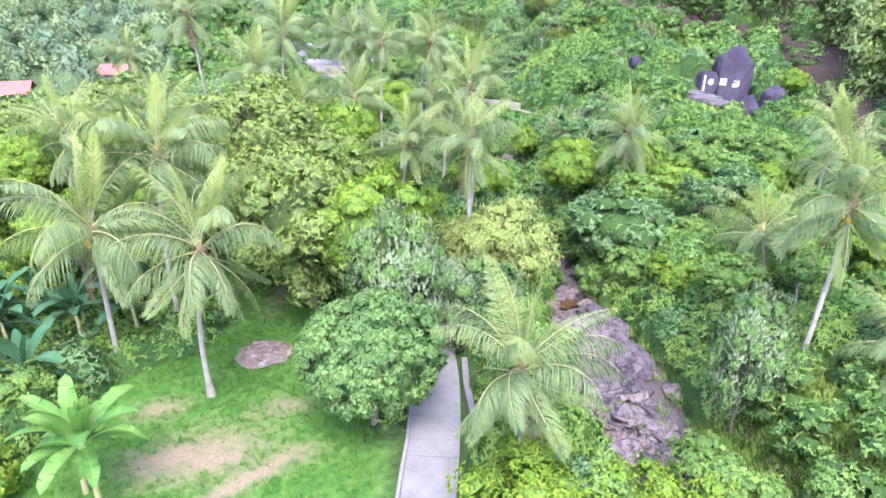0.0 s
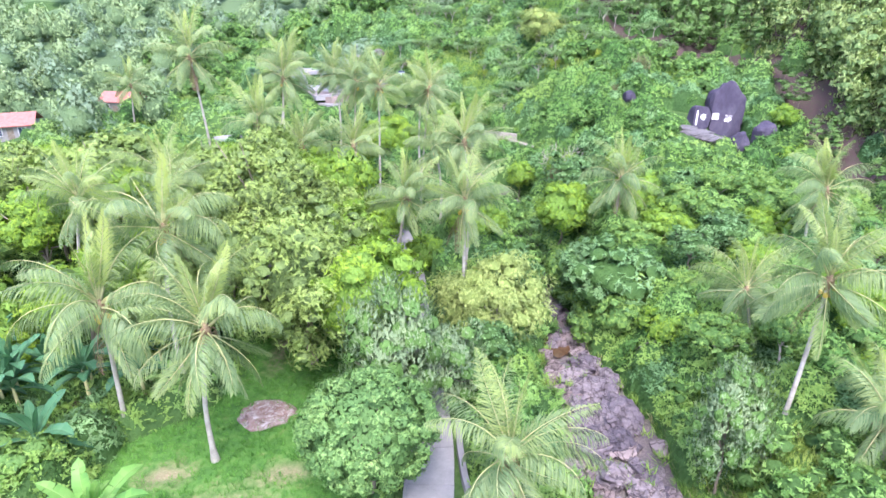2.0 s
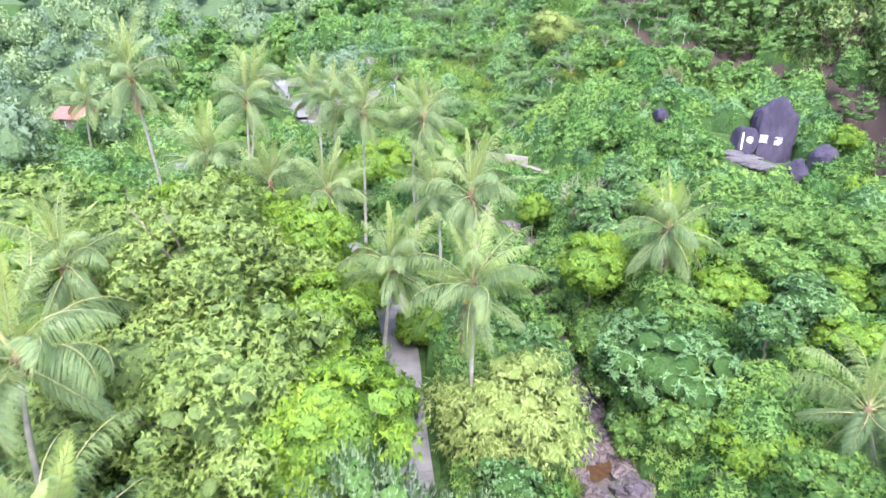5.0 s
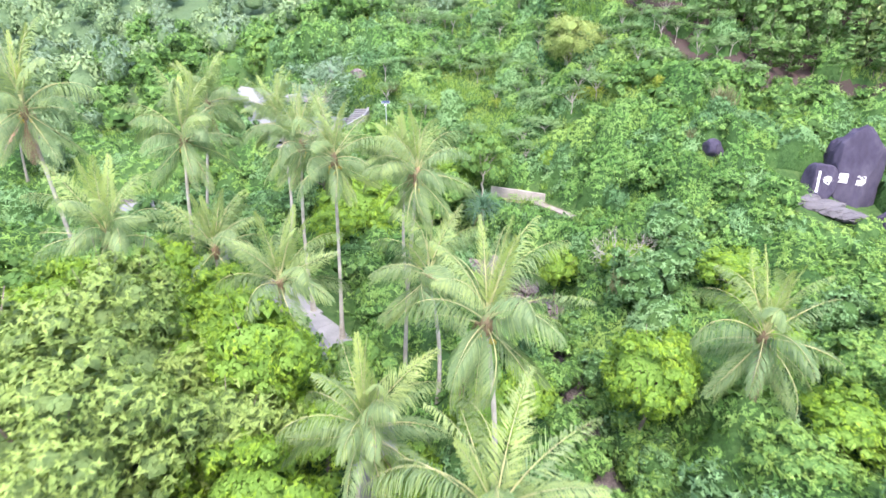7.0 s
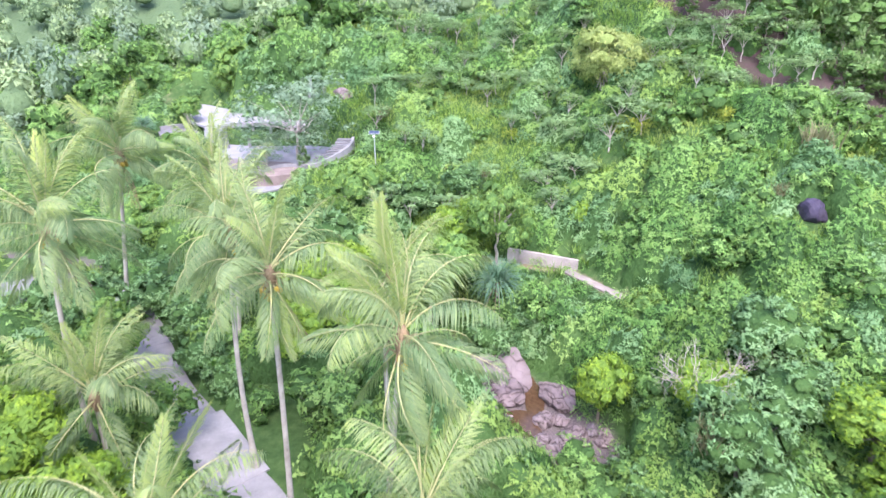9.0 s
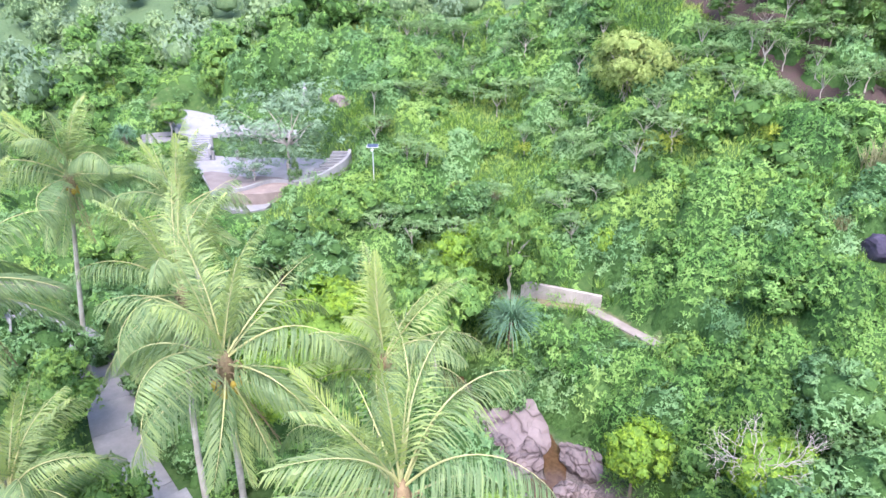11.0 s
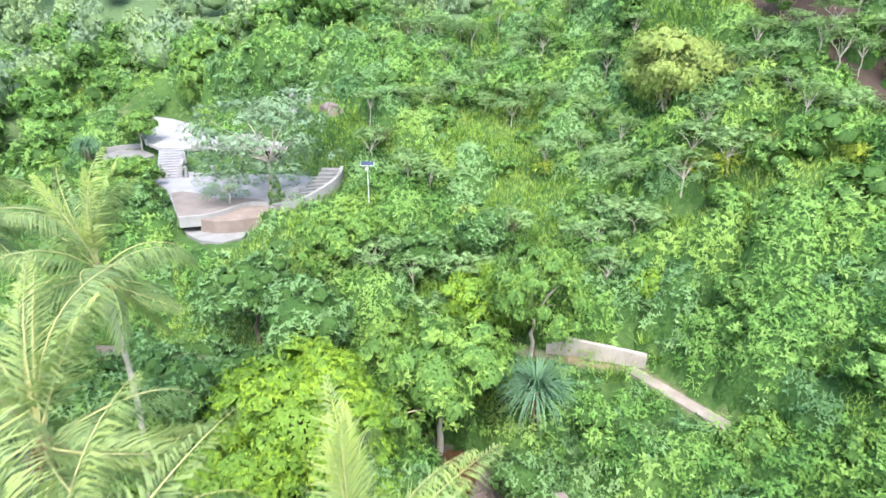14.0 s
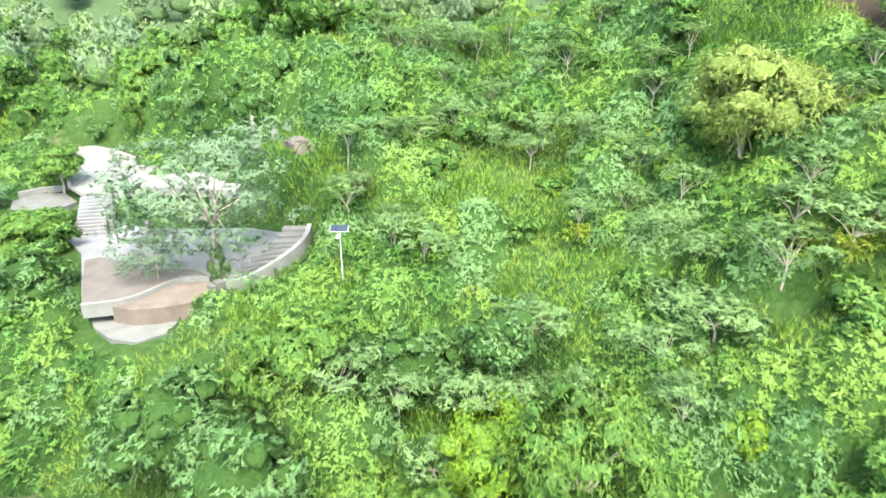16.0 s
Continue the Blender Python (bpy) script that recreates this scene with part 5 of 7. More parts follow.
def thicket():
    """The scrub that covers hill and valley floor: domed bushes grown together into one sheet, coloured dark as the
    shade under leaves, and the leaf sprays on it.
    """
    r = np.random.default_rng(21)
    cell, x0, x1, y0, y1 = 0.5, -62.0, 64.0, 12.0, 150.0
    xs, ys = np.arange(x0, x1, cell), np.arange(y0, y1, cell)
    gx, gy = np.meshgrid(xs, ys)
    rise, hue, sort = np.full(gx.shape, -0.3), np.full(gx.shape, 0.4), np.zeros(gx.shape, int)
    bushes = spread(x0, x1, y0, y1, 1.5, 22, lambda x, y, q: open_land(x, y) & ((~wood_floor(x, y)) | (q.uniform(size=len(x)) < 0.12)) & (q.uniform(size=len(x)) < 0.9))
    grass = grass_patch(bushes[:, 0], bushes[:, 1])
    for (bx, by), low in zip(bushes, grass):
        rad = r.choice((0.7, 1.0, 1.4, 1.9)) * r.uniform(0.85, 1.15)
        high = rad * r.uniform(0.6, 1.75) if not low else rad * 0.3
        if line_gap(bx, by, PATH[:-2]) < 2.0 or line_gap(bx, by + 1.8, PATH[2:5]) < 2.2 or paved(bx, by, 3.4):
            high *= 0.4
        own = np.clip(r.normal(0.44 - (0.05 if bx > 14 else 0.0) - (0.05 if bx > 10 and by < 92 else 0.0), 0.2) + 0.2 * math.sin(bx * 0.21 + 1) * math.sin(by * 0.17), 0.05, 0.9)
        which = 3 if low else int(r.choice((0, 1, 0, 0, 2, 2) if by > 84 else (0, 1, 1, 0, 1, 2)))
        i0, i1 = int((by - rad - y0) / cell), int((by + rad - y0) / cell) + 2
        j0, j1 = int((bx - rad - x0) / cell), int((bx + rad - x0) / cell) + 2
        i0, j0 = max(i0, 0), max(j0, 0)
        d = ((gx[i0:i1, j0:j1] - bx) ** 2 + (gy[i0:i1, j0:j1] - by) ** 2) / rad ** 2
        h = high * np.sqrt(np.clip(1 - d, 0, 1)) - 0.3 * (d >= 1)
        up = h > rise[i0:i1, j0:j1]
        hue[i0:i1, j0:j1] = np.where(up, own, hue[i0:i1, j0:j1])
        sort[i0:i1, j0:j1] = np.where(up, which, sort[i0:i1, j0:j1])
        rise[i0:i1, j0:j1] = np.maximum(rise[i0:i1, j0:j1], h)
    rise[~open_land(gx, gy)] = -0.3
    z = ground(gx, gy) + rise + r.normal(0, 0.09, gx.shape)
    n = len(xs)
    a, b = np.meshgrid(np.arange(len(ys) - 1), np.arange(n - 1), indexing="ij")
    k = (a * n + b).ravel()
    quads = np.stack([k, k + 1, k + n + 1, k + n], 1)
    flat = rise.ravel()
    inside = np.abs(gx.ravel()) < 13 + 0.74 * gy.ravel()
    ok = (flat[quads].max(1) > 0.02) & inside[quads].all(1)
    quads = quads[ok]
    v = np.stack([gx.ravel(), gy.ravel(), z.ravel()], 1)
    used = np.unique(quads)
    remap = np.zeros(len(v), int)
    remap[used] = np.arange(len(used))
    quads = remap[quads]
    # The sheet is coloured dark to stand for shade between the sprays.
    me = tri_mesh("scrub", v[used], np.concatenate([quads[:, [0, 1, 2]], quads[:, [0, 2, 3]]]), [LEAF_SHADE], np.clip(hue.ravel()[used], 0, 1), smooth=True)
    tagged(new("scrub", me), "dense green scrub on slopes and valley floor, darkened as shade under its leaves", "undergrowth", kind="stuff")
    # leaf sprays
    dz_y, dz_x = np.gradient(z, cell)
    for name, label, count, keep in (("hill_scrub_leaves", "leaves of the dense hillside scrub", 460000, lambda x, y: (y > 84) | (x > 13) & (y > 48)), ("valley_scrub_leaves", "leaves of the dense valley scrub", 190000, lambda x, y: ~((y > 84) | (x > 13) & (y > 48)))):
        px, py = r.uniform(x0 + 1, x1 - 1, count), r.uniform(y0 + 1, y1 - 1, count)
        if name.startswith("valley"):
            py = r.uniform(y0 + 1, 84, count)
            px = r.uniform(-1, 1, count) * (12 + 0.72 * py)
            px = np.clip(px, x0 + 1, x1 - 1)
        i, j = ((py - y0) / cell).astype(int), ((px - x0) / cell).astype(int)
        good = keep(px, py) & (np.abs(px) < 12 + 0.72 * py) & (rise[i, j] > 0.0)
        near = 1 - ramp(np.hypot((px - 7) / 24, (py - 97) / 26), 0.75, 1.5)
        near = np.maximum(near, 0.75 * (1 - ramp(py, 44, 56)))
        good &= r.uniform(size=count) < (0.34 + 0.55 * near) * np.clip(np.sqrt(1 + dz_x[i, j] ** 2 + dz_y[i, j] ** 2), 1, 2.2) / 1.7 * np.where(sort[i, j] == 3, 1.8, 1.0)
        px, py, i, j, near = px[good], py[good], i[good], j[good], near[good]
        fx, fy = (px - x0) / cell - j, (py - y0) / cell - i
        pz = z[i, j] * (1 - fx) * (1 - fy) + z[i, j + 1] * fx * (1 - fy) + z[i + 1, j] * (1 - fx) * fy + z[i + 1, j + 1] * fx * fy
        nrm = unit(np.stack([-dz_x[i, j], -dz_y[i, j], np.ones(len(px))], 1))
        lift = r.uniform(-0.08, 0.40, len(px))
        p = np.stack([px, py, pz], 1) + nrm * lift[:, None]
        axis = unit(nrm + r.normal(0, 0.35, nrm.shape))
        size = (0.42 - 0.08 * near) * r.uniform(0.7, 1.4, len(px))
        # Leaves standing proud are tinted lighter, deep ones darker: gap shade as colour.
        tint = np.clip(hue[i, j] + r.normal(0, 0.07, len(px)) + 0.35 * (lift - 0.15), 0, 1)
        kind = sort[i, j]
        p, axis, size, tint, kind = (np.repeat(q, 4, 0) for q in (p, axis, size, tint, kind))
        m = len(p)
        blade = (kind == 3)[:, None]
        way = unit(np.cross(axis, r.normal(size=(m, 3)))) + axis * r.uniform(0.0, 0.8, (m, 1)) + [0, 0, -0.1]
        way = np.where(blade, way * 0.5 + [0, 0, 1.1], way)
        up = np.where(blade, r.normal(0, 1, (m, 3)), axis + r.normal(0, 0.25, (m, 3)))
        tint = np.clip(tint + r.normal(0, 0.05, m) + 0.12 * blade[:, 0], 0, 1)
        size = size * r.uniform(0.75, 1.25, m) * np.where(blade[:, 0], 1.05, 1.0)
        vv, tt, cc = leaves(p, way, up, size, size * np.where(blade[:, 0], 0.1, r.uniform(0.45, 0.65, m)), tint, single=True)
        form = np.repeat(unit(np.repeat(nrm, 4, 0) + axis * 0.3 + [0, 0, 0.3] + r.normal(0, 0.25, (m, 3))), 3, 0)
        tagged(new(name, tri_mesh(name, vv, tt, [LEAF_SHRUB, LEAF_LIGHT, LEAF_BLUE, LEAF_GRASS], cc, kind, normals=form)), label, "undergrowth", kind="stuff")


thicket()
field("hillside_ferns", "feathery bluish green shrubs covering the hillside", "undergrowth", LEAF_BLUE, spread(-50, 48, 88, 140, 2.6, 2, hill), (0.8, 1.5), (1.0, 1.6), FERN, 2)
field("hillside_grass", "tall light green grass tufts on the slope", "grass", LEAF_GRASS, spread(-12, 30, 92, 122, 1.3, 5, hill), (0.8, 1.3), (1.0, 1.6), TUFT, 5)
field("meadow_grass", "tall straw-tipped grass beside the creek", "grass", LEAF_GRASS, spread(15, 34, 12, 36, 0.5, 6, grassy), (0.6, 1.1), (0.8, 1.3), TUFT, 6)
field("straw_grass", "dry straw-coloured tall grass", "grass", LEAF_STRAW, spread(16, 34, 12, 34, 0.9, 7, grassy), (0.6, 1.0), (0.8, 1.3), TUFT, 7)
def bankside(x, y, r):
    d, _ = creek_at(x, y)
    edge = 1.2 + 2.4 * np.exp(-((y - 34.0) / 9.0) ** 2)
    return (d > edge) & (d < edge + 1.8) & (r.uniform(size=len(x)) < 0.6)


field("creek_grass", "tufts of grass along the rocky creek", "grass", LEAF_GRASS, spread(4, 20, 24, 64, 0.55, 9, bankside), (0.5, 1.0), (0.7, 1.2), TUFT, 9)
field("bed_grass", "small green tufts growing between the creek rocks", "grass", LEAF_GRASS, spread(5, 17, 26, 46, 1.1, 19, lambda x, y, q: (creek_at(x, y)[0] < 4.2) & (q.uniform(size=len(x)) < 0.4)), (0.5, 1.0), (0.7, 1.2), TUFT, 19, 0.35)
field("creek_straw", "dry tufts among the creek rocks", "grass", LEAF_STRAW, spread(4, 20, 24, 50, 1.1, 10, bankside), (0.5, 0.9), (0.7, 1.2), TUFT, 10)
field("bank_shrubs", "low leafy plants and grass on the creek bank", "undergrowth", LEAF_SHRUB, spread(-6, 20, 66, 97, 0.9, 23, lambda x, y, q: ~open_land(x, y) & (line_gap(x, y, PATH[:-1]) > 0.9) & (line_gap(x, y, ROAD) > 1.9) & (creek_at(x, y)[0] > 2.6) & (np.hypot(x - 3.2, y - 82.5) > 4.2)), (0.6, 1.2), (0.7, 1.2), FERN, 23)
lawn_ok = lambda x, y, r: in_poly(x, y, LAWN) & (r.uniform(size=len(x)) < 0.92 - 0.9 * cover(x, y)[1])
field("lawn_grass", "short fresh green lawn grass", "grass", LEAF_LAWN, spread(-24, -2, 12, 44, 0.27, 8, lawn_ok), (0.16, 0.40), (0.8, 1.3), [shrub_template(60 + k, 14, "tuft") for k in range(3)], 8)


def far_crown(seed, n, leaf):
    """A small far-off tree crown: a rough ball of foliage with sprays standing out of it."""
    r = np.random.default_rng(seed)
    ball = bmesh.new()
    bmesh.ops.create_icosphere(ball, subdivisions=1, radius=1.0)
    bv = np.array([q.co[:] for q in ball.verts])
    bt = np.array([[q.index for q in f.verts] for f in ball.faces])
    ball.free()
    c = unit(r.normal(size=(9, 3)) + [0, 0, 0.5]) * r.uniform(0.4, 0.72, (9, 1)) * [1, 1, 0.8]
    size = r.uniform(0.3, 0.5, 9)
    k = r.integers(9, size=n)
    d = unit(r.normal(size=(n, 3)) + [0, 0, 0.5])
    p = c[k] + d * size[k, None] * r.uniform(0.8, 1.08, (n, 1))
    way = np.cross(d, r.normal(size=(n, 3))) + d * 0.5
    # Upward sprays are tinted lighter, as if lit from above.
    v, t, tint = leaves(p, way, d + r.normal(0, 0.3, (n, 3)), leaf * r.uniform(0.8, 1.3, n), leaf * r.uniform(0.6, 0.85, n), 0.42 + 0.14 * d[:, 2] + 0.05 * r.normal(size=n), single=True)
    form = np.repeat(unit(d + 0.6 * unit(p) + [0, 0, 0.3]), 3, 0)
    q = bv * [0.58, 0.58, 0.5] * r.uniform(0.8, 1.15, (len(bv), 1))
    return v, t, tint, form, q, bt


def forest():
    """The wooded distance: single tree crowns over a dark, rolling undergrowth; haze and the shade of gaps are put into
    the greens.
    """
    r = np.random.default_rng(77)
    near = [far_crown(300 + k, 330, 0.19) for k in range(6)]
    far = [far_crown(320 + k, 110, 0.33) for k in range(6)]
    vs, ts, cs, ns, ms, k = [], [], [], [], [], 0
    placed = 0
    for _ in range(5200):
        y = 58 + 277 * r.uniform() ** 1.35
        x = r.uniform(-1, 1) * (32 + 0.74 * y)
        if not (y > 144 or x < -48 or x > 74) or placed > 1250:
            continue
        if line_gap(x, y, [(-54, 78), (-67, 98)]) < 7 or line_gap(x, y, [(-50, 98), (-58, 114.5)]) < 4.5:
            continue
        placed += 1
        v, t, tint, form, q, bt = (near if y < 190 else far)[int(r.integers(6))]
        rad = r.uniform(2.2, 4.2) * (1.0 if y < 200 else 1.3)
        high, a, own = rad * r.uniform(0.85, 1.5), r.uniform(0, 6.28), r.normal(0, 0.16)
        turn = np.array([[math.cos(a), math.sin(a), 0], [-math.sin(a), math.cos(a), 0], [0, 0, 1]])
        foot = np.array([x, y, float(ground(x, y)) + high * r.uniform(0.7, 1.15)])
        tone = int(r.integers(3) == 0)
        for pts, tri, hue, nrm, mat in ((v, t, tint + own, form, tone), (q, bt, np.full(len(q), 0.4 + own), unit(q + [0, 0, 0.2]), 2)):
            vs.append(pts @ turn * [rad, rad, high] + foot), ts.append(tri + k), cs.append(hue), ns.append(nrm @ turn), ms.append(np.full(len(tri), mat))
            k += len(pts)
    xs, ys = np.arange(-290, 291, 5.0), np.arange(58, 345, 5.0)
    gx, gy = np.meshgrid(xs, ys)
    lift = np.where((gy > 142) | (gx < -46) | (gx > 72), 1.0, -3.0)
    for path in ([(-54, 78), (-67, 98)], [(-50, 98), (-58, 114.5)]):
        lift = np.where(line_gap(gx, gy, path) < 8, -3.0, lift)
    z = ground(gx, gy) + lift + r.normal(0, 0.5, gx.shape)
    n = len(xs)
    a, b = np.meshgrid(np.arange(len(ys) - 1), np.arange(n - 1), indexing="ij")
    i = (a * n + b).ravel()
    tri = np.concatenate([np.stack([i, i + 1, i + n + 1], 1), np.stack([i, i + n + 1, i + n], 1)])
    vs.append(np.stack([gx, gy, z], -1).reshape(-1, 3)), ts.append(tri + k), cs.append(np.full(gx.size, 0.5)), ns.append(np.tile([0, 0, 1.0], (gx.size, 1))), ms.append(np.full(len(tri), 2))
    me = tri_mesh("far_forest", np.concatenate(vs), np.concatenate(ts), [LEAF_HAZE_PALE, LEAF_HAZE_BLUE, LEAF_FAR_SHADE], np.clip(np.concatenate(cs), 0, 1), np.concatenate(ms), normals=np.concatenate(ns))
    tagged(new("far_forest", me), "distant wooded slopes, their green muted to stand for haze", "forest", kind="stuff")


forest()

# ---- rocks ----


def rock_mesh(name, mat, seed, rough=0.28, levels=3, flat=0.75, sharp=True, cracks=0.0, faces=9, strata=0.0, planes=()):
    """A worn boulder: a ball cut by flat faces, roughened; cracks: depth of the joints that split it."""
    bm = bmesh.new()
    bmesh.ops.create_icosphere(bm, subdivisions=levels, radius=1.0)
    off = Vector((seed * 7.3, seed * 3.1, seed * 1.7))
    r = random.Random(seed)
    cuts = [(Vector((r.uniform(-1, 1), r.uniform(-1, 1), r.uniform(-0.4, 1))).normalized(), r.uniform(0.62, 0.9) if faces < 9 else r.uniform(0.5, 0.88)) for _ in range(faces)]
    cuts = [(Vector(n).normalized(), d) for n, d in planes] + cuts[:faces if not planes else 0]
    tilt = Vector((r.uniform(-0.6, 0.6), r.uniform(-0.6, 0.6), 1)).normalized()
    joints = [(Vector((r.uniform(-1, 1), r.uniform(-1, 1), r.uniform(-0.5, 0.5))).normalized(), r.uniform(-0.5, 0.5)) for _ in range(4)]
    for v in bm.verts:
        p = v.co.copy()
        if sharp:
            for n, d in cuts:
                k = p.dot(n) - d
                if k > 0:
                    p -= n * k * 0.88
        for n, d in joints:
            k = abs(p.dot(n) - d + 0.12 * noise.noise(p * 2 + off))
            if cracks and k < 0.09:
                p *= 1 - cracks * (1 - k / 0.09)
        p *= 1 + rough * noise.noise(p * 1.3 + off) + rough * 0.5 * noise.noise(p * 3.7 + off) + rough * 0.3 * noise.noise(p * 8 + off)
        if strata:
            lay = p.dot(tilt) * 4.5 + 0.5 * noise.noise(p * 1.1 + off)
            p *= 1 + strata * noise.cell(Vector((math.floor(lay) * 3.7 + seed, seed, 0.5))) - strata * 0.8 * (1 if lay - math.floor(lay) < 0.12 else 0)
        p.z *= flat
        v.co = p
    me = bpy.data.meshes.new(name)
    bm.to_mesh(me)
    bm.free()
    me.materials.append(mat)
    return me


GREY_ROCKS = [rock_mesh("boulder", ROCK_GREY, k, 0.3, 2) for k in range(6)]
PINK_ROCKS = [rock_mesh("boulder", ROCK_PINK, 20 + k, 0.22, 2) for k in range(6)]
GREY_CRAGS = [rock_mesh("boulder", ROCK_GREY, 40 + k, 0.14, 4, cracks=0.16, faces=20, strata=0.10) for k in range(5)]
PINK_CRAGS = [rock_mesh("boulder", ROCK_PINK, 50 + k, 0.10, 4, cracks=0.16, faces=20, strata=0.09) for k in range(5)]


def boulder(x, y, size, pink, seed, label, group, sink=0.25, wide=1.0, z=None):
    r = random.Random(seed)
    base = gz(x, y) if z is None else z
    ob = new("boulder", (PINK_CRAGS if pink else GREY_CRAGS)[r.randrange(5)] if size > 0.9 else (PINK_ROCKS if pink else GREY_ROCKS)[r.randrange(6)])
    high = size * r.uniform(0.7, 1.0)
    ob.matrix_basis = pose(x, y, base + high * 0.75 * (1 - 2 * sink), r.uniform(-12, 12), r.uniform(-12, 12), r.uniform(0, 360)) @ Matrix.Diagonal((size * wide, size, high, 1))
    return tagged(ob, label, "boulder", group)


def creek_point(s):
    line = CREEK
    k = min(int(s), len(line) - 2)
    f = s - k
    return tuple(line[k][i] + f * (line[k + 1][i] - line[k][i]) for i in range(3))


rr = random.Random(5)
for k in range(150):
    # the wide purple-grey bed, lower reach
    s = rr.uniform(1.25, 2.7)
    cx, cy, cz = creek_point(s)
    side = rr.gauss(-0.5, 1.5) if cy < 40 else rr.gauss(0.0, 1.2)
    size = rr.choice((0.3, 0.4, 0.55, 0.75, 1.0)) * rr.uniform(0.8, 1.2)
    pink = side < -1.6 or rr.random() < 0.22
    boulder(cx + side, cy + rr.uniform(-1, 1), size, pink, k, "pinkish weathered boulder in the creek bed" if pink else "purple-grey weathered boulder in the creek bed", "creek boulders", 0.3, rr.uniform(1.0, 1.5))
for k, (x, y, size, wide) in enumerate([(10.5, 33.0, 2.0, 1.3), (12.8, 35.8, 2.2, 1.3), (13.2, 39.8, 1.6, 1.2), (11.2, 30.4, 1.7, 1.3), (12.0, 42.6, 1.5, 1.2), (11.4, 38.6, 1.8, 1.2), (12.2, 33.4, 1.5, 1.2), (9.6, 35.2, 1.3, 1.2), (10.4, 40.6, 1.4, 1.2), (12.4, 29.2, 1.3, 1.2), (10.4, 50.5, 1.5, 0.9), (10.3, 47.2, 1.2, 1.0), (16.9, 40.9, 1.2, 1.5), (10.0, 27.4, 1.5, 1.3), (3.2, 37.4, 1.2, 1.2)]):
    boulder(x, y, size, False, 300 + k, "big layered purple-grey rock in the creek bed", "creek outcrops", 0.36, wide)
for k, (x, y, size, wide) in enumerate([(8.6, 38.9, 1.5, 0.8), (9.4, 41.6, 1.2, 0.9), (7.8, 30.4, 1.6, 1.0), (8.8, 44.0, 1.0, 1.0), (13.8, 45.4, 1.4, 1.3)]):
    boulder(x, y, size, True, 330 + k, "smooth pale pinkish rock in the creek bed", "creek outcrops", 0.36, wide)
for k, (x, y, size, wide) in enumerate([(3.6, 84.4, 2.3, 1.2), (4.9, 82.8, 1.5, 0.9), (2.0, 82.0, 1.7, 1.2), (8.2, 82.6, 1.3, 0.8), (2.6, 79.8, 1.2, 1.4), (9.0, 78.6, 0.95, 1.1), (11.4, 76.6, 0.8, 1.0), (6.8, 77.0, 0.9, 1.2), (1.2, 86.0, 1.4, 1.2), (7.2, 80.2, 0.8, 1.0), (3.2, 77.4, 1.0, 1.3)]):
    boulder(x, y, size * 1.25, True, 360 + k, "large smooth pinkish boulder beside the pool", "pool boulders", 0.3, wide)
for k in range(70):
    x, y = rr.gauss(8.6, 2.2), rr.gauss(77.0, 2.6)
    if creek_at(np.array(x), np.array(y))[0] < 3.6:
        boulder(x, y, rr.choice((0.22, 0.3, 0.45, 0.6)), rr.random() < 0.8, 400 + k, "small pale pinkish stone in the creek bed", "pool stones", 0.2)
for k in range(34):
    cx, cy, cz = creek_point(rr.uniform(2.7, 4.9))
    boulder(cx + rr.gauss(0, 1.0), cy, rr.choice((0.3, 0.45, 0.7)), rr.random() < 0.4, 520 + k, "dark weathered stone in the narrow creek", "creek stones", 0.25)


def pool(x, y, z, rx, ry, label):
    r = np.random.default_rng(int(x * 10))
    a = np.linspace(0, 2 * np.pi, 28, endpoint=False)
    k = 1 + 0.14 * np.sin(3 * a + r.uniform(0, 6)) + 0.08 * np.sin(5 * a + r.uniform(0, 6))
    v = np.stack([np.r_[0, rx * k * np.cos(a)], np.r_[0, ry * k * np.sin(a)], np.zeros(29)], 1)
    t = np.array([[0, 1 + i, 1 + (i + 1) % 28] for i in range(28)])
    ob = new("water", tri_mesh("water", v, t, [WATER]))
    ob.location = (x, y, z)
    return tagged(ob, label, "water", kind="structure")


pool(5.2, 79.6, 3.2, 1.5, 1.6, "shallow brown pool between pinkish boulders")
pool(6.7, 83.0, 3.24, 0.7, 2.6, "shallow brown pool between pinkish boulders")
pool(0.4, 89.4, 3.86, 1.1, 1.9, "shallow reddish brown pool under the trees")
pool(9.9, 45.6, 1.92, 1.0, 2.4, "shallow brown pool in the creek")

# the inscribed boulder and its neighbours
from mathutils.bvhtree import BVHTree


def big_rock(name, x, y, z, sx, sy, sz, seed, label, mat=ROCK_DARK, rough=0.2, turn=0.0, levels=4, flat=1.0, planes=()):
    ob = new(name, rock_mesh(name, mat, seed, rough, levels, flat, faces=7, planes=planes))
    ob.matrix_basis = pose(x, y, z, 0, 0, turn) @ Matrix.Diagonal((sx, sy, sz, 1))
    return tagged(ob, label, "boulder")


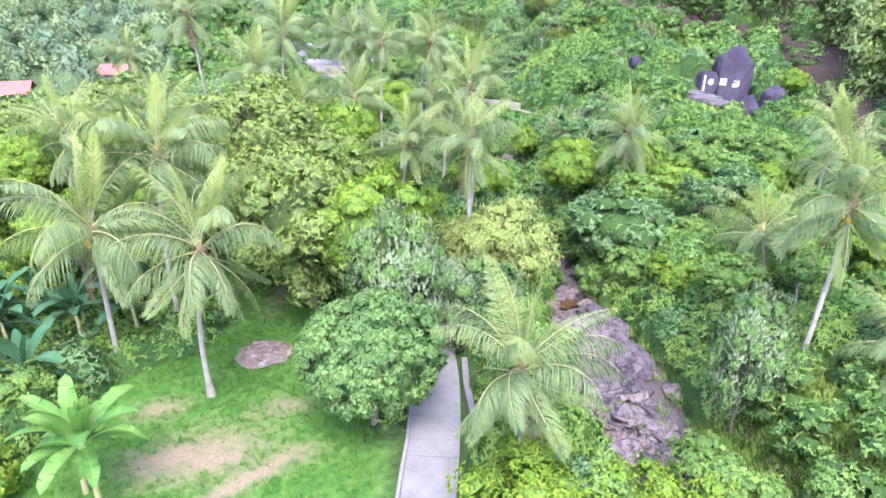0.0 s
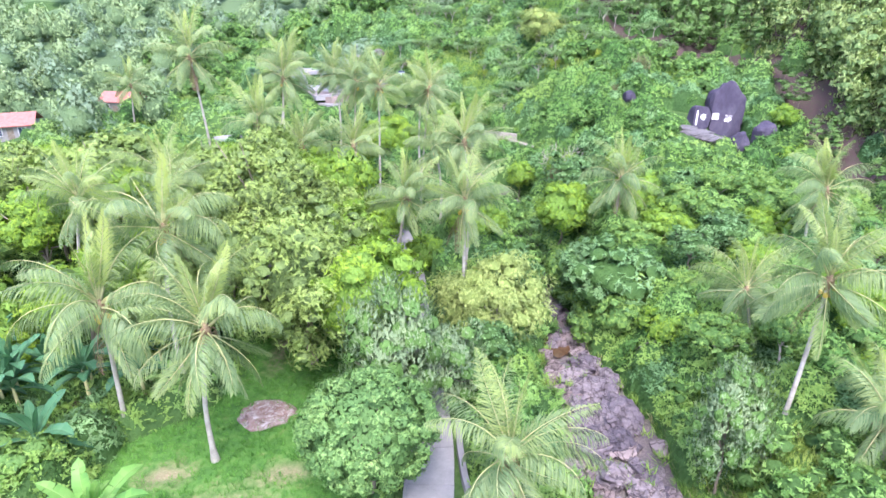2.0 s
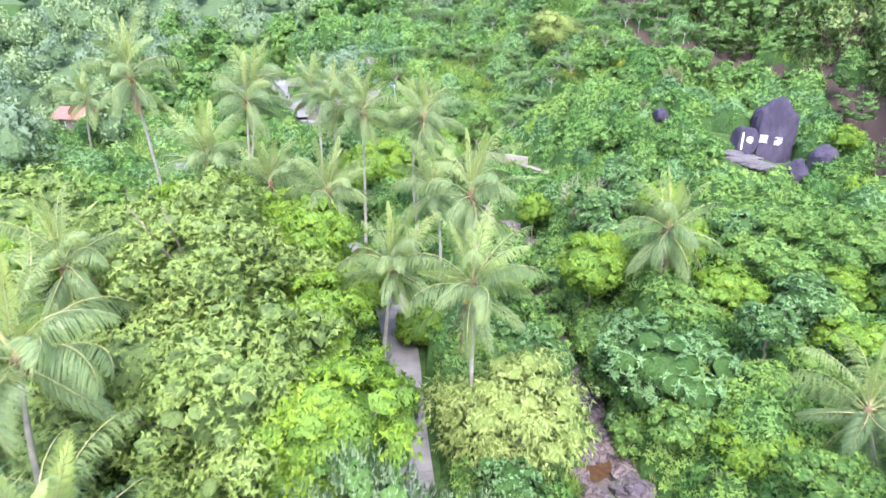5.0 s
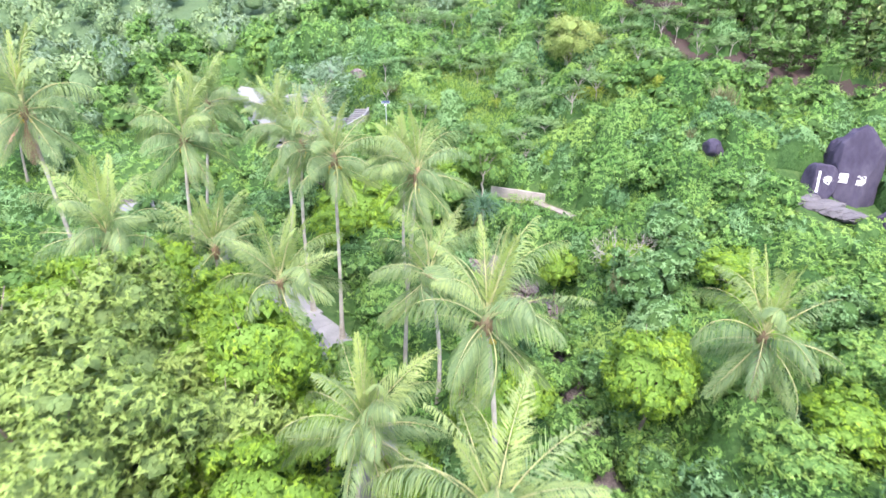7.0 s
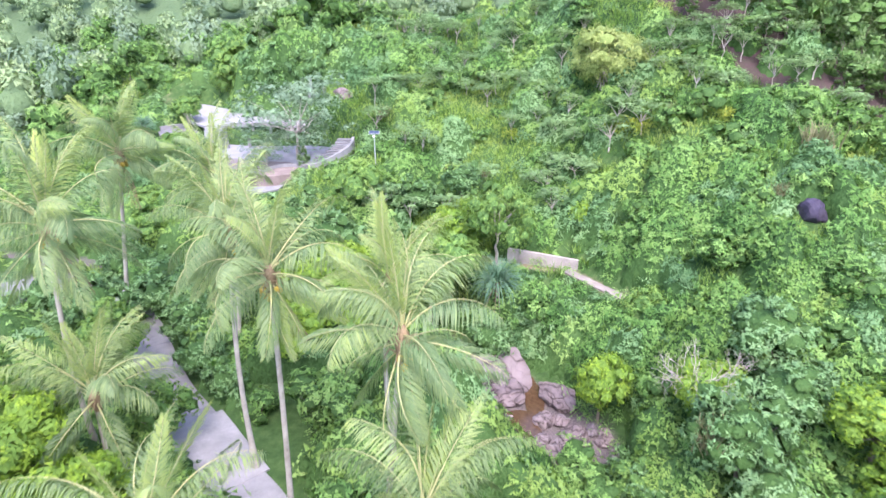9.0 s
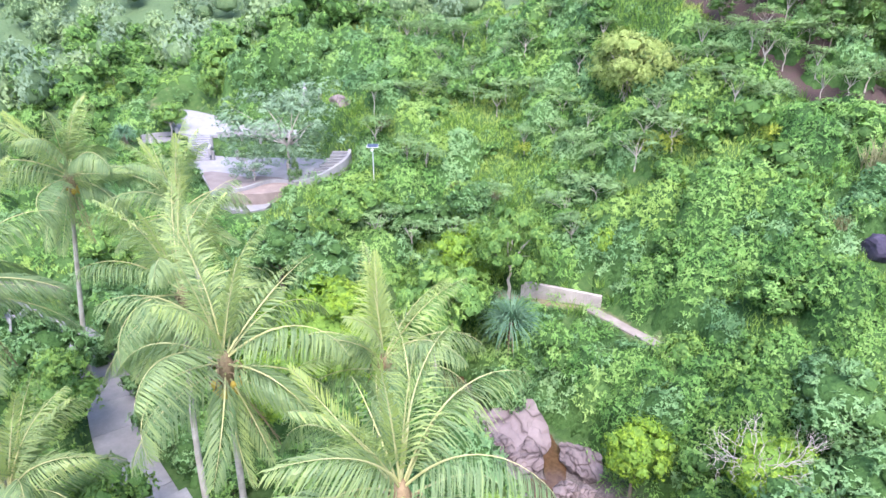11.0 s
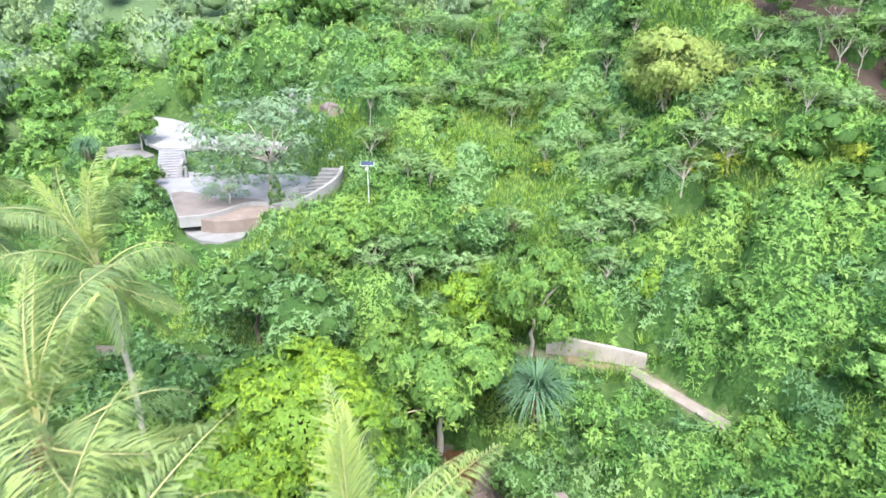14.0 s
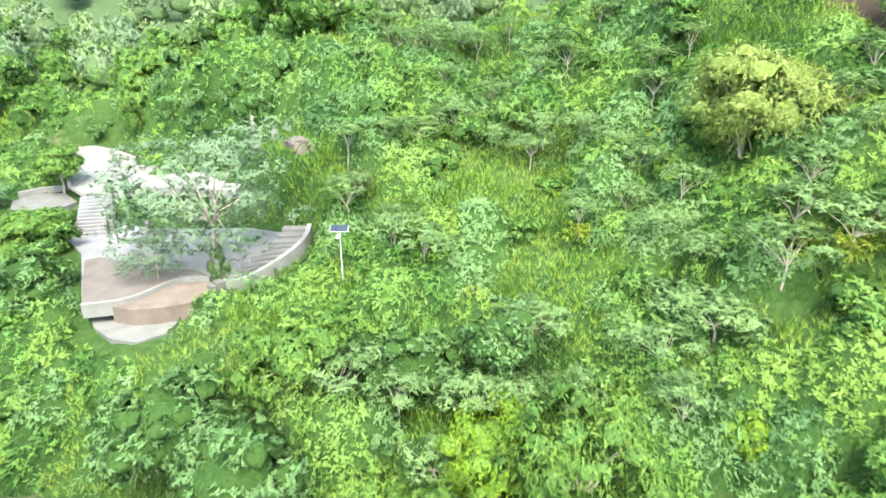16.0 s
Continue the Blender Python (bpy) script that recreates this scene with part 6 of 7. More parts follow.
def carve(ob, letter, x, z, size, roll=0.0):
    """One painted letter wrapped on the rock's near face; x, z: where in the world."""
    curve = bpy.data.curves.new("letter", "FONT")
    curve.body, curve.size, curve.align_x, curve.align_y, curve.extrude = letter, size, "CENTER", "CENTER", 0.0
    curve.offset = 0.012 * size
    tmp = new("letter", curve)
    dg = bpy.context.evaluated_depsgraph_get()
    me = bpy.data.meshes.new_from_object(tmp.evaluated_get(dg))
    bpy.data.objects.remove(tmp)
    bm = bmesh.new()
    bm.from_mesh(me)
    bmesh.ops.triangulate(bm, faces=bm.faces[:])
    bmesh.ops.subdivide_edges(bm, edges=[e for e in bm.edges if e.calc_length() > 0.12], cuts=2)
    m = ob.matrix_basis
    tree_ = BVHTree.FromPolygons([m @ v.co for v in ob.data.vertices], [tuple(p.vertices) for p in ob.data.polygons])
    way = Vector((0.12, 0.96, -0.25)).normalized()
    c, s = math.cos(radians(roll)), math.sin(radians(roll))
    for v in bm.verts:
        u, w = v.co.x * c - v.co.y * s, v.co.x * s + v.co.y * c
        start = Vector((x + u, 0, z + w)) + Vector((0, ob.matrix_basis.translation.y, 0)) - way * 8
        hit, n, _, _ = tree_.ray_cast(start, way)
        v.co = m.inverted() @ ((hit if hit else start + way * 8) - way * 0.05)
    out = bpy.data.meshes.new("painted_letter")
    bm.to_mesh(out)
    bm.free()
    out.materials.append(PAINT)
    return part("painted_letter", out, ob, "white painted letter")


STONE = big_rock("inscribed_boulder", 38.75, 85.0, 13.2, 3.3, 2.4, 5.0, 61, "huge dark violet boulder with white painted characters", rough=0.13, levels=5, planes=(((0.1, -0.9, 0.42), 0.42), ((-0.97, -0.05, 0.2), 0.70), ((0.62, -0.1, 0.78), 0.82), ((-0.45, 0.05, 0.9), 0.86), ((0.95, -0.3, 0.0), 0.72), ((0.5, -0.85, 0.15), 0.55)))
carve(STONE, "\u5713", 37.2, 13.3, 1.0, -6)
carve(STONE, "\u975c", 38.95, 13.0, 1.0, -8)
SIDE_STONE = big_rock("inscribed_boulder", 34.7, 83.3, 13.5, 1.5, 1.3, 2.0, 62, "smaller dark boulder with a white painted character and stripe", rough=0.08, planes=(((0.1, -0.95, 0.3), 0.5), ((-0.9, -0.2, 0.2), 0.75), ((0.1, 0.0, 1.0), 0.8)))
carve(SIDE_STONE, "\u5bfa", 35.05, 13.6, 0.9, 4)
carve(SIDE_STONE, "|", 34.2, 13.7, 2.1, -4)
big_rock("boulder", 42.6, 81.3, 11.9, 1.7, 1.3, 2.0, 63, "dark violet boulder in the scrub", rough=0.25, levels=3)
big_rock("boulder", 37.8, 77.6, 11.4, 1.3, 1.0, 1.6, 64, "dark boulder half hidden by leaves", rough=0.25, levels=3)
big_rock("boulder", 45.4, 82.0, 10.2, 1.2, 1.0, 1.4, 65, "dark boulder in the scrub", rough=0.25, levels=3)
big_rock("boulder", 26.3, 87.2, 15.7, 1.05, 0.9, 1.0, 66, "small round violet-grey boulder on the hillside", rough=0.2, levels=3)
for k in range(4):
    big_rock("rock_slab", (32.4, 33.6, 34.6, 35.9)[k], (81.6, 80.9, 80.4, 79.6)[k], (12.35, 12.0, 11.8, 11.5)[k], (2.0, 2.6, 1.6, 1.5)[k], (1.1, 1.0, 1.2, 0.8)[k], (1.0, 1.1, 0.95, 1.0)[k], 70 + k, "flat layered pale grey rock slab", SLAB, 0.24, (-14.0, 9.0, 22.0, -6.0)[k], 4, 0.6)

# ---- road, walls, path ----


def resample(line, step):
    p = np.array([q[:2] for q in line], float)
    for _ in range(3):
        a, b = p[:-1] * 0.75 + p[1:] * 0.25, p[:-1] * 0.25 + p[1:] * 0.75
        p = np.concatenate([p[:1], np.stack([a, b], 1).reshape(-1, 2), p[-1:]])
    d = np.r_[0, np.cumsum(np.hypot(*np.diff(p, axis=0).T))]
    s = np.arange(0, d[-1], step)
    return np.stack([np.interp(s, d, p[:, 0]), np.interp(s, d, p[:, 1])], 1)


def ribbon(name, pts, half, thick, mat, lift=0.0, heights=None, edge=0.02, way=None):
    """A slab that follows the ground along pts."""
    d = unit(np.gradient(pts, axis=0)) if way is None else way
    n = np.stack([d[:, 1], -d[:, 0]], 1)
    z = (ground(pts[:, 0], pts[:, 1]) if heights is None else heights) + lift
    l, r_ = pts - n * half, pts + n * half
    ring = [np.c_[l, z - thick], np.c_[l, z - edge], np.c_[l + n * edge, z], np.c_[r_ - n * edge, z], np.c_[r_, z - edge], np.c_[r_, z - thick]]
    v = np.stack(ring, 1).reshape(-1, 3)
    m, w = len(pts), 6
    t = []
    for i in range(m - 1):
        for j in range(w):
            a, b = i * w + j, i * w + (j + 1) % w
            t += [(a, b, b + w), (a, b + w, a + w)]
    for i in (0, (m - 1) * w):
        t += [(i, i + k, i + k + 1) if i else (i, i + k + 1, i + k) for k in range(1, w - 1)]
    return tri_mesh(name, v, np.array(t), [mat])


road = tagged(new("road"), "narrow pale grey concrete road through the grove", "road", kind="structure")
course = resample(ROAD, 0.75)
heading = unit(np.gradient(course, axis=0))
for i in range(0, len(course) - 5, 4):
    seg = course[i:i + 5].copy()
    seg[-1] = seg[-2] + (seg[-1] - seg[-2]) * 0.97
    part("slab", ribbon("slab", seg, 1.3, 0.5, CONCRETE, 0.12, way=heading[i:i + 5]), road)
pad = new("pavement", ribbon("pavement", np.stack([np.linspace(-10.6, -14.6, 9), np.linspace(70.6, 75.2, 9)], 1), 2.1, 0.5, CONCRETE, 0.15))
tagged(pad, "pale concrete parking pad beside the road", "pavement", kind="structure")
tagged(new("road_parapet", ribbon("road_parapet", np.array([(1.25, 31.0), (1.3, 28.5), (1.5, 26.2), (1.9, 24.0)]), 0.18, 0.8, CONCRETE_PALE, 0.55)), "low pale concrete parapet beside the road", "wall", kind="structure")
tagged(new("road_kerb", ribbon("road_kerb", np.array([(-2.0, 20.0), (-1.9, 22.0), (-1.75, 24.0), (-1.7, 27.0)]), 0.09, 0.6, CONCRETE, 0.3)), "thin concrete kerb along the road", "kerb", kind="structure")
lane = resample([(10.6, 92.9), *PATH[3:-1]], 0.6)
dirt = new("dirt_path", ribbon("dirt_path", lane, 0.42, 0.4, DUST, 0.12))
tagged(dirt, "narrow bare earth footpath on the hillside", "path", kind="structure")
wall = tagged(new("retaining_wall"), "pale weathered concrete retaining wall above the path", "wall", kind="structure")
face = resample([(5.8, 94.85), (6.8, 94.6), (9.0, 94.0), (11.9, 93.1)], 1.0)
for i in range(len(face) - 1):
    a, b = face[i], face[i + 1]
    q = np.stack([a, a * 0.5 + b * 0.5, a + (b - a) * 0.985])
    part("panel", ribbon("panel", q, 0.16, 2.2, STUCCO, 0.0, np.linspace(9.62 - 0.07 * i, 9.56 - 0.07 * i, 3)), wall)

# ---- shrine yard ----
court = new("yard_court", None)
tagged(court, "pale concrete yard with curved white kerb", "yard", kind="structure")


def plate(name, outline, z, thick, mat, parent=None, label=""):
    bm = bmesh.new()
    top = [bm.verts.new((x, y, z)) for x, y in outline]
    f = bm.faces.new(top)
    if f.normal.z < 0:
        f.normal_flip()
    ext = bmesh.ops.extrude_face_region(bm, geom=[f])
    bmesh.ops.translate(bm, vec=(0, 0, -thick), verts=[v for v in ext["geom"] if isinstance(v, bmesh.types.BMVert)])
    bmesh.ops.recalc_face_normals(bm, faces=bm.faces[:])
    me = bpy.data.meshes.new(name)
    bm.to_mesh(me)
    bm.free()
    me.materials.append(mat)
    return part(name, me, parent, label) if parent else new(name, me)


KERB = [(-21.2, 106.5), (-19.7, 106.8), (-18.6, 107.5), (-17.9, 108.6), (-17.3, 109.7), (-16.3, 110.2), (-14.9, 110.0)]
INNER = [(-24.4, 112.8), (-23.7, 113.3), (-22.2, 112.8), (-20.0, 111.4), (-18.3, 111.6), (-16.4, 111.3), (-15.2, 110.5)]
plate("floor", KERB + [(-13.2, 109.6), (-11.4, 111.8), (-10.4, 114.0), (-12.0, 117.6), (-15.0, 118.8), (-22.5, 118.6), (-25.0, 119.4), (-28.4, 119.4), (-27.4, 116.2), (-25.3, 114.0), (-23.0, 109.8)], 12.65, 0.7, COURT, court)
tagged(plate("paved_circle", INNER + KERB[::-1] + [(-22.6, 109.2)], 12.69, 0.2, PAVING_GREY), "worn pinkish grey paving inside the yard kerb", "pavement", kind="structure")
tagged(plate("lower_terrace", KERB[1:] + [(-14.2, 108.6), (-14.5, 107.6), (-16.0, 107.0), (-17.0, 106.6), (-18.4, 106.4)], 12.52, 1.8, PAVING), "sandy pink earth terrace below the yard", "terrace", kind="structure")
tagged(plate("lower_apron", [(-21.6, 107.6), (-20.6, 106.2), (-19.1, 105.0), (-17.4, 104.6), (-16.2, 105.6), (-16.0, 107.2), (-18.4, 107.2)], 11.5, 0.9, CONCRETE, None), "pale concrete apron at the terrace foot", "apron", kind="structure")
kerb_line = resample(KERB, 0.4)
part("kerb", ribbon("kerb", kerb_line, 0.11, 0.9, PLASTER, 0, np.full(len(kerb_line), 12.86)), court, "curved white kerb")
rim = resample([(-14.2, 109.6), (-13.2, 108.9), (-12.2, 109.3), (-11.2, 110.3), (-10.2, 111.6), (-9.6, 113.2), (-9.7, 114.6)], 0.35)
part("rim_wall", ribbon("rim_wall", rim, 0.16, 2.2, PLASTER, 0, np.linspace(12.95, 14.75, len(rim))), court, "curved pale parapet wall beside the steps")


def flight(label, start, way, wide, steps, rise, run, z0, mat):
    st = tagged(new("stairs"), label, "stairs", kind="structure")
    ux, uy = way
    for k in range(steps):
        ob = part("step", box_mesh("step", wide, run + 0.06, rise * (k + 1) + 0.6, mat, 0.02), st)
        ob.matrix_basis = pose(start[0] + ux * run * k, start[1] + uy * run * k, z0 - 0.6 + 0.002, 0, 0, math.degrees(math.atan2(-ux, uy)))
    return st


flight("straight pale concrete stairs up to the upper terrace", (-26.4, 117.4), (-0.24, 0.97), 2.3, 11, 0.175, 0.3, 12.65, COURT)
st = tagged(new("stairs"), "curved pale concrete steps along the parapet", "stairs", kind="structure")
for k in range(11):
    q = rim[min(4 + int(k * (len(rim) - 5) / 11), len(rim) - 1)]
    ob = part("step", box_mesh("step", 1.9, 0.6, 0.17 * (k + 1) + 0.5, CONCRETE_PALE, 0.02), st)
    ob.matrix_basis = pose(q[0] - 1.15 + 0.03 * k, q[1] + 0.55, 12.15 + 0.002 * k, 0, 0, 48 - 5.0 * k)

terrace = tagged(new("upper_terrace"), "white concrete upper terrace on short columns", "terrace", kind="structure")
plate("deck", [(-28.6, 120.9), (-25.6, 120.7), (-22.0, 121.6), (-16.5, 120.6), (-15.8, 124.5), (-20.0, 128.5), (-27.5, 130.2), (-32.8, 134.6), (-36.4, 136.4), (-36.9, 134.0), (-33.0, 127.0), (-30.4, 122.6)], 14.62, 0.28, PLASTER, terrace)
for k in range(5):
    ob = part("column", box_mesh("column", 0.26, 0.26, 1.9, PLASTER, 0.02), terrace)
    ob.location = (-25.0 + 2.1 * k, (121.3, 121.6, 121.6, 121.3, 121.0)[k], 12.5)
plate("back_wall", [(-25.4, 122.9), (-16.6, 122.2), (-16.6, 122.6), (-25.4, 123.3)], 14.33, 2.3, PAVING, terrace)
for k in range(3):
    pier = part("newel", box_mesh("newel", 0.3, 0.3, 1.1, PLASTER, 0.03), court, "white gate pillar")
    pier.location = ((-24.9, 117.6, 12.6), (-25.4, 119.0, 13.6), (-22.4, 117.9, 12.6))[k]
tagged(plate("side_terrace", [(-34.6, 121.6), (-33.4, 119.4), (-30.0, 119.8), (-29.4, 121.4), (-31.6, 123.6), (-33.6, 123.4)], 13.75, 0.6, CONCRETE_PALE), "pale concrete side landing with a small tree", "terrace", kind="structure")
bank = tagged(new("earth_bank", rock_mesh("earth_bank", DUST, 91, 0.35, 4, 1.0, True, strata=0.05)), "bare pinkish earth cut behind the terrace", "bank", kind="structure")
bank.matrix_basis = pose(-44.0, 138.4, 13.6, 0, 0, 12) @ Matrix.Diagonal((4.4, 1.6, 0.9, 1))
big_rock("boulder", -11.6, 121.6, 18.0, 1.3, 0.9, 1.0, 95, "pale pinkish boulder beside the yard", ROCK_PINK, 0.2, levels=3)
big_rock("boulder", -37.4, 139.4, 15.2, 1.6, 0.8, 0.9, 96, "pale boulder at the terrace edge", ROCK_PINK, 0.2, levels=3)


def statue(x, y, size):
    v, t, c = joined([tube([(0, 0, 0), (0, 0, 0.3), (0, 0, 0.34), (0, 0, 0.5)], [0.42, 0.40, 0.3, 0.26], 10), tube([(0, 0, 0.45), (0, 0, 0.9), (0, 0, 1.35), (0, 0, 1.62), (0, 0, 1.7)], [0.27, 0.22, 0.24, 0.16, 0.08], 10), tube([(0, 0, 1.66), (0, 0, 1.76), (0, 0, 1.9), (0, 0, 2.02), (0, 0, 2.1)], [0.07, 0.12, 0.13, 0.09, 0.02], 10)])
    ob = new("statue", tri_mesh("statue", v, t, [PLASTER], c, smooth=True))
    ob.matrix_basis = pose(x, y, gz(x, y) - 0.05) @ Matrix.Scale(size, 4)
    return tagged(ob, "white standing statue on a round plinth", "statue")


statue(-16.3, 125.8, 1.25)
statue(-14.5, 125.4, 1.0)

# ---- lamp, houses, rubble ----


def street_lamp(x, y, tall):
    z = gz(x, y)
    ob = thing("street_lamp", x, y, z, "slim grey solar lamp post in the scrub", "street lamp")
    v, t, c = tube([(0, 0, 0), (0, 0, tall * 0.5), (0, 0, tall)], [0.06, 0.05, 0.04], 8)
    part("pole", tri_mesh("pole", v, t, [METAL], c, smooth=True), ob)
    part("solar_panel", box_mesh("solar_panel", 1.0, 0.55, 0.05, PANEL, 0.01), ob, "pale framed solar panel", Matrix.Translation((0, 0, tall)) @ pose(0, 0, 0, 18, 0, 0))
    part("frame", box_mesh("frame", 1.08, 0.63, 0.04, METAL, 0.01), ob, "", Matrix.Translation((0, 0, tall - 0.03)) @ pose(0, 0, 0, 18, 0, 0))
    part("lamp_head", box_mesh("lamp_head", 0.22, 0.6, 0.09, PAINT, 0.02), ob, "white lamp head", Matrix.Translation((0, -0.45, tall - 0.35)))
    part("foot", box_mesh("foot", 0.4, 0.4, 0.5, CONCRETE, 0.03), ob, "concrete foot", Matrix.Translation((0, 0, -0.1)))
    return ob


street_lamp(-6.8, 109.6, 3.7)


def house(x, y, wide, deep, high, turn, label, roof_mat, wall_mat):
    z = gz(x, y) - 0.1
    ob = thing("house", x, y, z, label, "house", turn=turn)
    part("wall", box_mesh("wall", wide, deep, high, wall_mat, 0.03), ob)
    hw, hd, up = wide / 2 + 0.5, deep / 2 + 0.5, deep * 0.28
    for side in (1, -1):
        bm = bmesh.new()
        a = [(-hw, side * hd, 0), (hw, side * hd, 0), (hw, 0, up), (-hw, 0, up)]
        lo = [bm.verts.new(p) for p in a]
        hi = [bm.verts.new((p[0], p[1], p[2] + 0.12)) for p in a]
        bm.faces.new(lo), bm.faces.new(hi)
        for i in range(4):
            bm.faces.new((lo[i], lo[(i + 1) % 4], hi[(i + 1) % 4], hi[i]))
        bmesh.ops.recalc_face_normals(bm, faces=bm.faces[:])
        me = bpy.data.meshes.new("roof")
        bm.to_mesh(me)
        bm.free()
        me.materials.append(roof_mat)
        part("roof", me, ob, "", Matrix.Translation((0, 0, high - 0.1)))
    for k in (-1, 1):
        pane = part("window", box_mesh("window", 1.0, 0.1, 1.1, PANEL, 0.02), ob, "dark window", Matrix.Translation((k * wide * 0.27, -deep / 2 - 0.02, high * 0.4)))
        for sx, wx, hz, z in ((-0.54, 0.08, 1.26, -0.08), (0.54, 0.08, 1.26, -0.08), (0.0, 1.0, 0.08, -0.08), (0.0, 1.0, 0.08, 1.1), (0.0, 0.05, 1.1, 0.0)):
            part("frame", box_mesh("frame", wx, 0.16, hz, PAINT, 0.01), pane, "white window frame", Matrix.Translation((sx, -0.01, z)))
    leaf = part("door", box_mesh("door", 0.9, 0.1, 2.0, BARK, 0.02), ob, "brown door", Matrix.Translation((0, -deep / 2 - 0.02, 0.05)))
    part("handle", box_mesh("handle", 0.12, 0.06, 0.04, METAL, 0.01), leaf, "metal handle", Matrix.Translation((0.34, -0.08, 1.0)))
    return ob


house(-67.0, 97.0, 6.0, 5.5, 2.4, 20, "house with a pinkish red roof and pale walls", ROOF, PLASTER)
house(-58.0, 114.5, 6.0, 5.0, 2.8, -10, "small house with a pinkish red roof", ROOF, PLASTER)
house(-12.2, 47.6, 4.6, 3.2, 2.6, 8, "small pale shed under the mango trees", CONCRETE, PLASTER)
house(-30.6, 88.0, 2.8, 2.6, 2.6, 30, "small white-walled hut with a grey roof beside the road", CONCRETE, PLASTER)


def rubble(x, y):
    r = random.Random(8)
    heap = rock_mesh("mound", DEBRIS, 33, 0.35, 3, 0.28, False)
    ob = thing("rubble_pile", x, y, gz(x, y), "low heap of brown leaves, ash and debris on the lawn", "rubble")
    part("mound", heap, ob, "", Matrix.Diagonal((1.75, 1.5, 1.1, 1)))
    bit = box_mesh("debris", 0.5, 0.06, 0.04, DEBRIS, 0)
    for k in range(240):
        a, q = r.uniform(0, 6.28), 1.7 * math.sqrt(r.random())
        part("debris", bit, ob, "", pose(q * math.cos(a), 0.85 * q * math.sin(a), 0.34 * (1 - (q / 1.8) ** 2) + 0.02, r.uniform(-25, 25), r.uniform(-25, 25), r.uniform(0, 360)) @ Matrix.Scale(r.uniform(0.25, 0.9), 4))
    return ob


rubble(-10.9, 32.4)

# ---- bananas, screw pine, dead wood ----


def banana_leaf(name, mat, length, rise, fall, seed):
    """A broad paddle leaf with a raised midrib and a few tears."""
    r = np.random.default_rng(seed)
    n = 13
    s = np.linspace(0, 1, n)
    ang = np.radians(rise - fall * s ** 1.4)
    px = np.r_[0, np.cumsum(np.cos(ang[:-1]) * length / (n - 1))]
    pz = np.r_[0, np.cumsum(np.sin(ang[:-1]) * length / (n - 1))]
    w = 0.25 * np.clip(np.sin(np.pi * np.clip((s - 0.14) / 0.86, 0, 1)), 0, 1) ** 0.45 * (length / 2.2)
    w[s < 0.15] = 0.02
    mid = np.stack([px, 0 * s, pz], 1)
    lo = w * (1 + 0.08 * r.normal(size=n))
    fold = 0.30
    left = mid + np.stack([0 * s, lo, lo * fold], 1)
    right = mid + np.stack([0 * s, -lo, lo * fold], 1)
    v, t, c = [], [], []
    for i in range(n - 1):
        for edge in (left, right):
            torn = r.uniform() < 0.22
            e1 = edge[i + 1] * 0.8 + edge[i] * 0.2 if torn else edge[i + 1]
            k = len(v)
            v += [mid[i], mid[i + 1], e1, edge[i]]
            t += [(k, k + 1, k + 2), (k, k + 2, k + 3)]
            q = 0.45 + 0.1 * r.normal()
            c += [q + 0.25, q + 0.25, q, q]
    rib = tube(mid, 0.035 * (1 - 0.8 * s) * length / 2.2, 5, 0.9)
    vv, tt, cc = joined([(np.array(v), np.array(t), np.array(c)), rib])
    return tri_mesh(name, vv, tt, [mat], np.clip(cc, 0, 1))


BANANA = {}
for key, mat in (("bright", LEAF_BANANA), ("dark", LEAF_BANANA_DARK)):
    BANANA[key] = [banana_leaf("leaf", mat, *q) for q in ((1.9, 84, 10, 1), (2.5, 72, 45, 2), (2.6, 58, 80, 3), (2.5, 42, 95, 4), (2.2, 18, 80, 5))]


def banana(x, y, tall, key, number=11, size=1.0, label="banana plant with broad green leaves", seed=0):
    r = np.random.default_rng(int(abs(x * 31 + y * 17)) + seed)
    ob = thing("banana_plant", x, y, gz(x, y) - 0.05, label, "banana plant", "banana plants")
    v, t, c = tube([(0, 0, 0), (0.04, 0, tall * 0.5), (0, 0, tall)], [0.15, 0.12, 0.08], 8)
    part("stem", tri_mesh("stem", v, t, [RACHIS], c, smooth=True), ob)
    for k in range(number):
        f = k / (number - 1)
        me = BANANA[key][min(4, int(f * 5))]
        part("leaf", me, ob, "", Matrix.Translation((0, 0, tall - 0.25 * f)) @ pose(0, 0, 0, r.normal(0, 8), r.normal(0, 6), k * 137.5 + r.normal(0, 10)) @ Matrix.Scale(size * r.uniform(0.85, 1.1), 4))
    return ob


banana(-15.2, 20.6, 3.8, "bright", 20, 1.2, "bright green banana plant with broad paddle leaves")
banana(-16.4, 21.6, 2.9, "bright", 11, 1.0, "bright green banana plant with broad paddle leaves")
banana(-17.2, 33.6, 1.9, "bright", 7, 0.75, "young banana plant at the lawn edge")
banana(-15.6, 34.9, 1.7, "bright", 7, 0.7, "young banana plant at the lawn edge")
banana(-7.6, 17.8, 1.2, "bright", 6, 0.6, "young banana shoot beside the track")
rb = random.Random(12)
for k in range(20):
    banana(rb.uniform(-30, -18.8), rb.uniform(27.0, 36.5), rb.uniform(2.4, 4.2), "dark", 10, rb.uniform(1.0, 1.35), "dark green banana plant in a dense grove", k)
for k in range(6):
    x, y = rb.uniform(-25, -20), rb.uniform(29.5, 32.5)
    q = tree("dense", x, y, gz(x, y) + rb.uniform(1.0, 1.8), 0.9, "dark red leafy shrub under the bananas", group="red shrubs", tall=0.8, name="shrub", category="shrub")
    for ch in q.children:
        if ch.name.startswith("crown"):
            ch.material_slots[0].link = "OBJECT"
            ch.material_slots[0].material = LEAF_RED


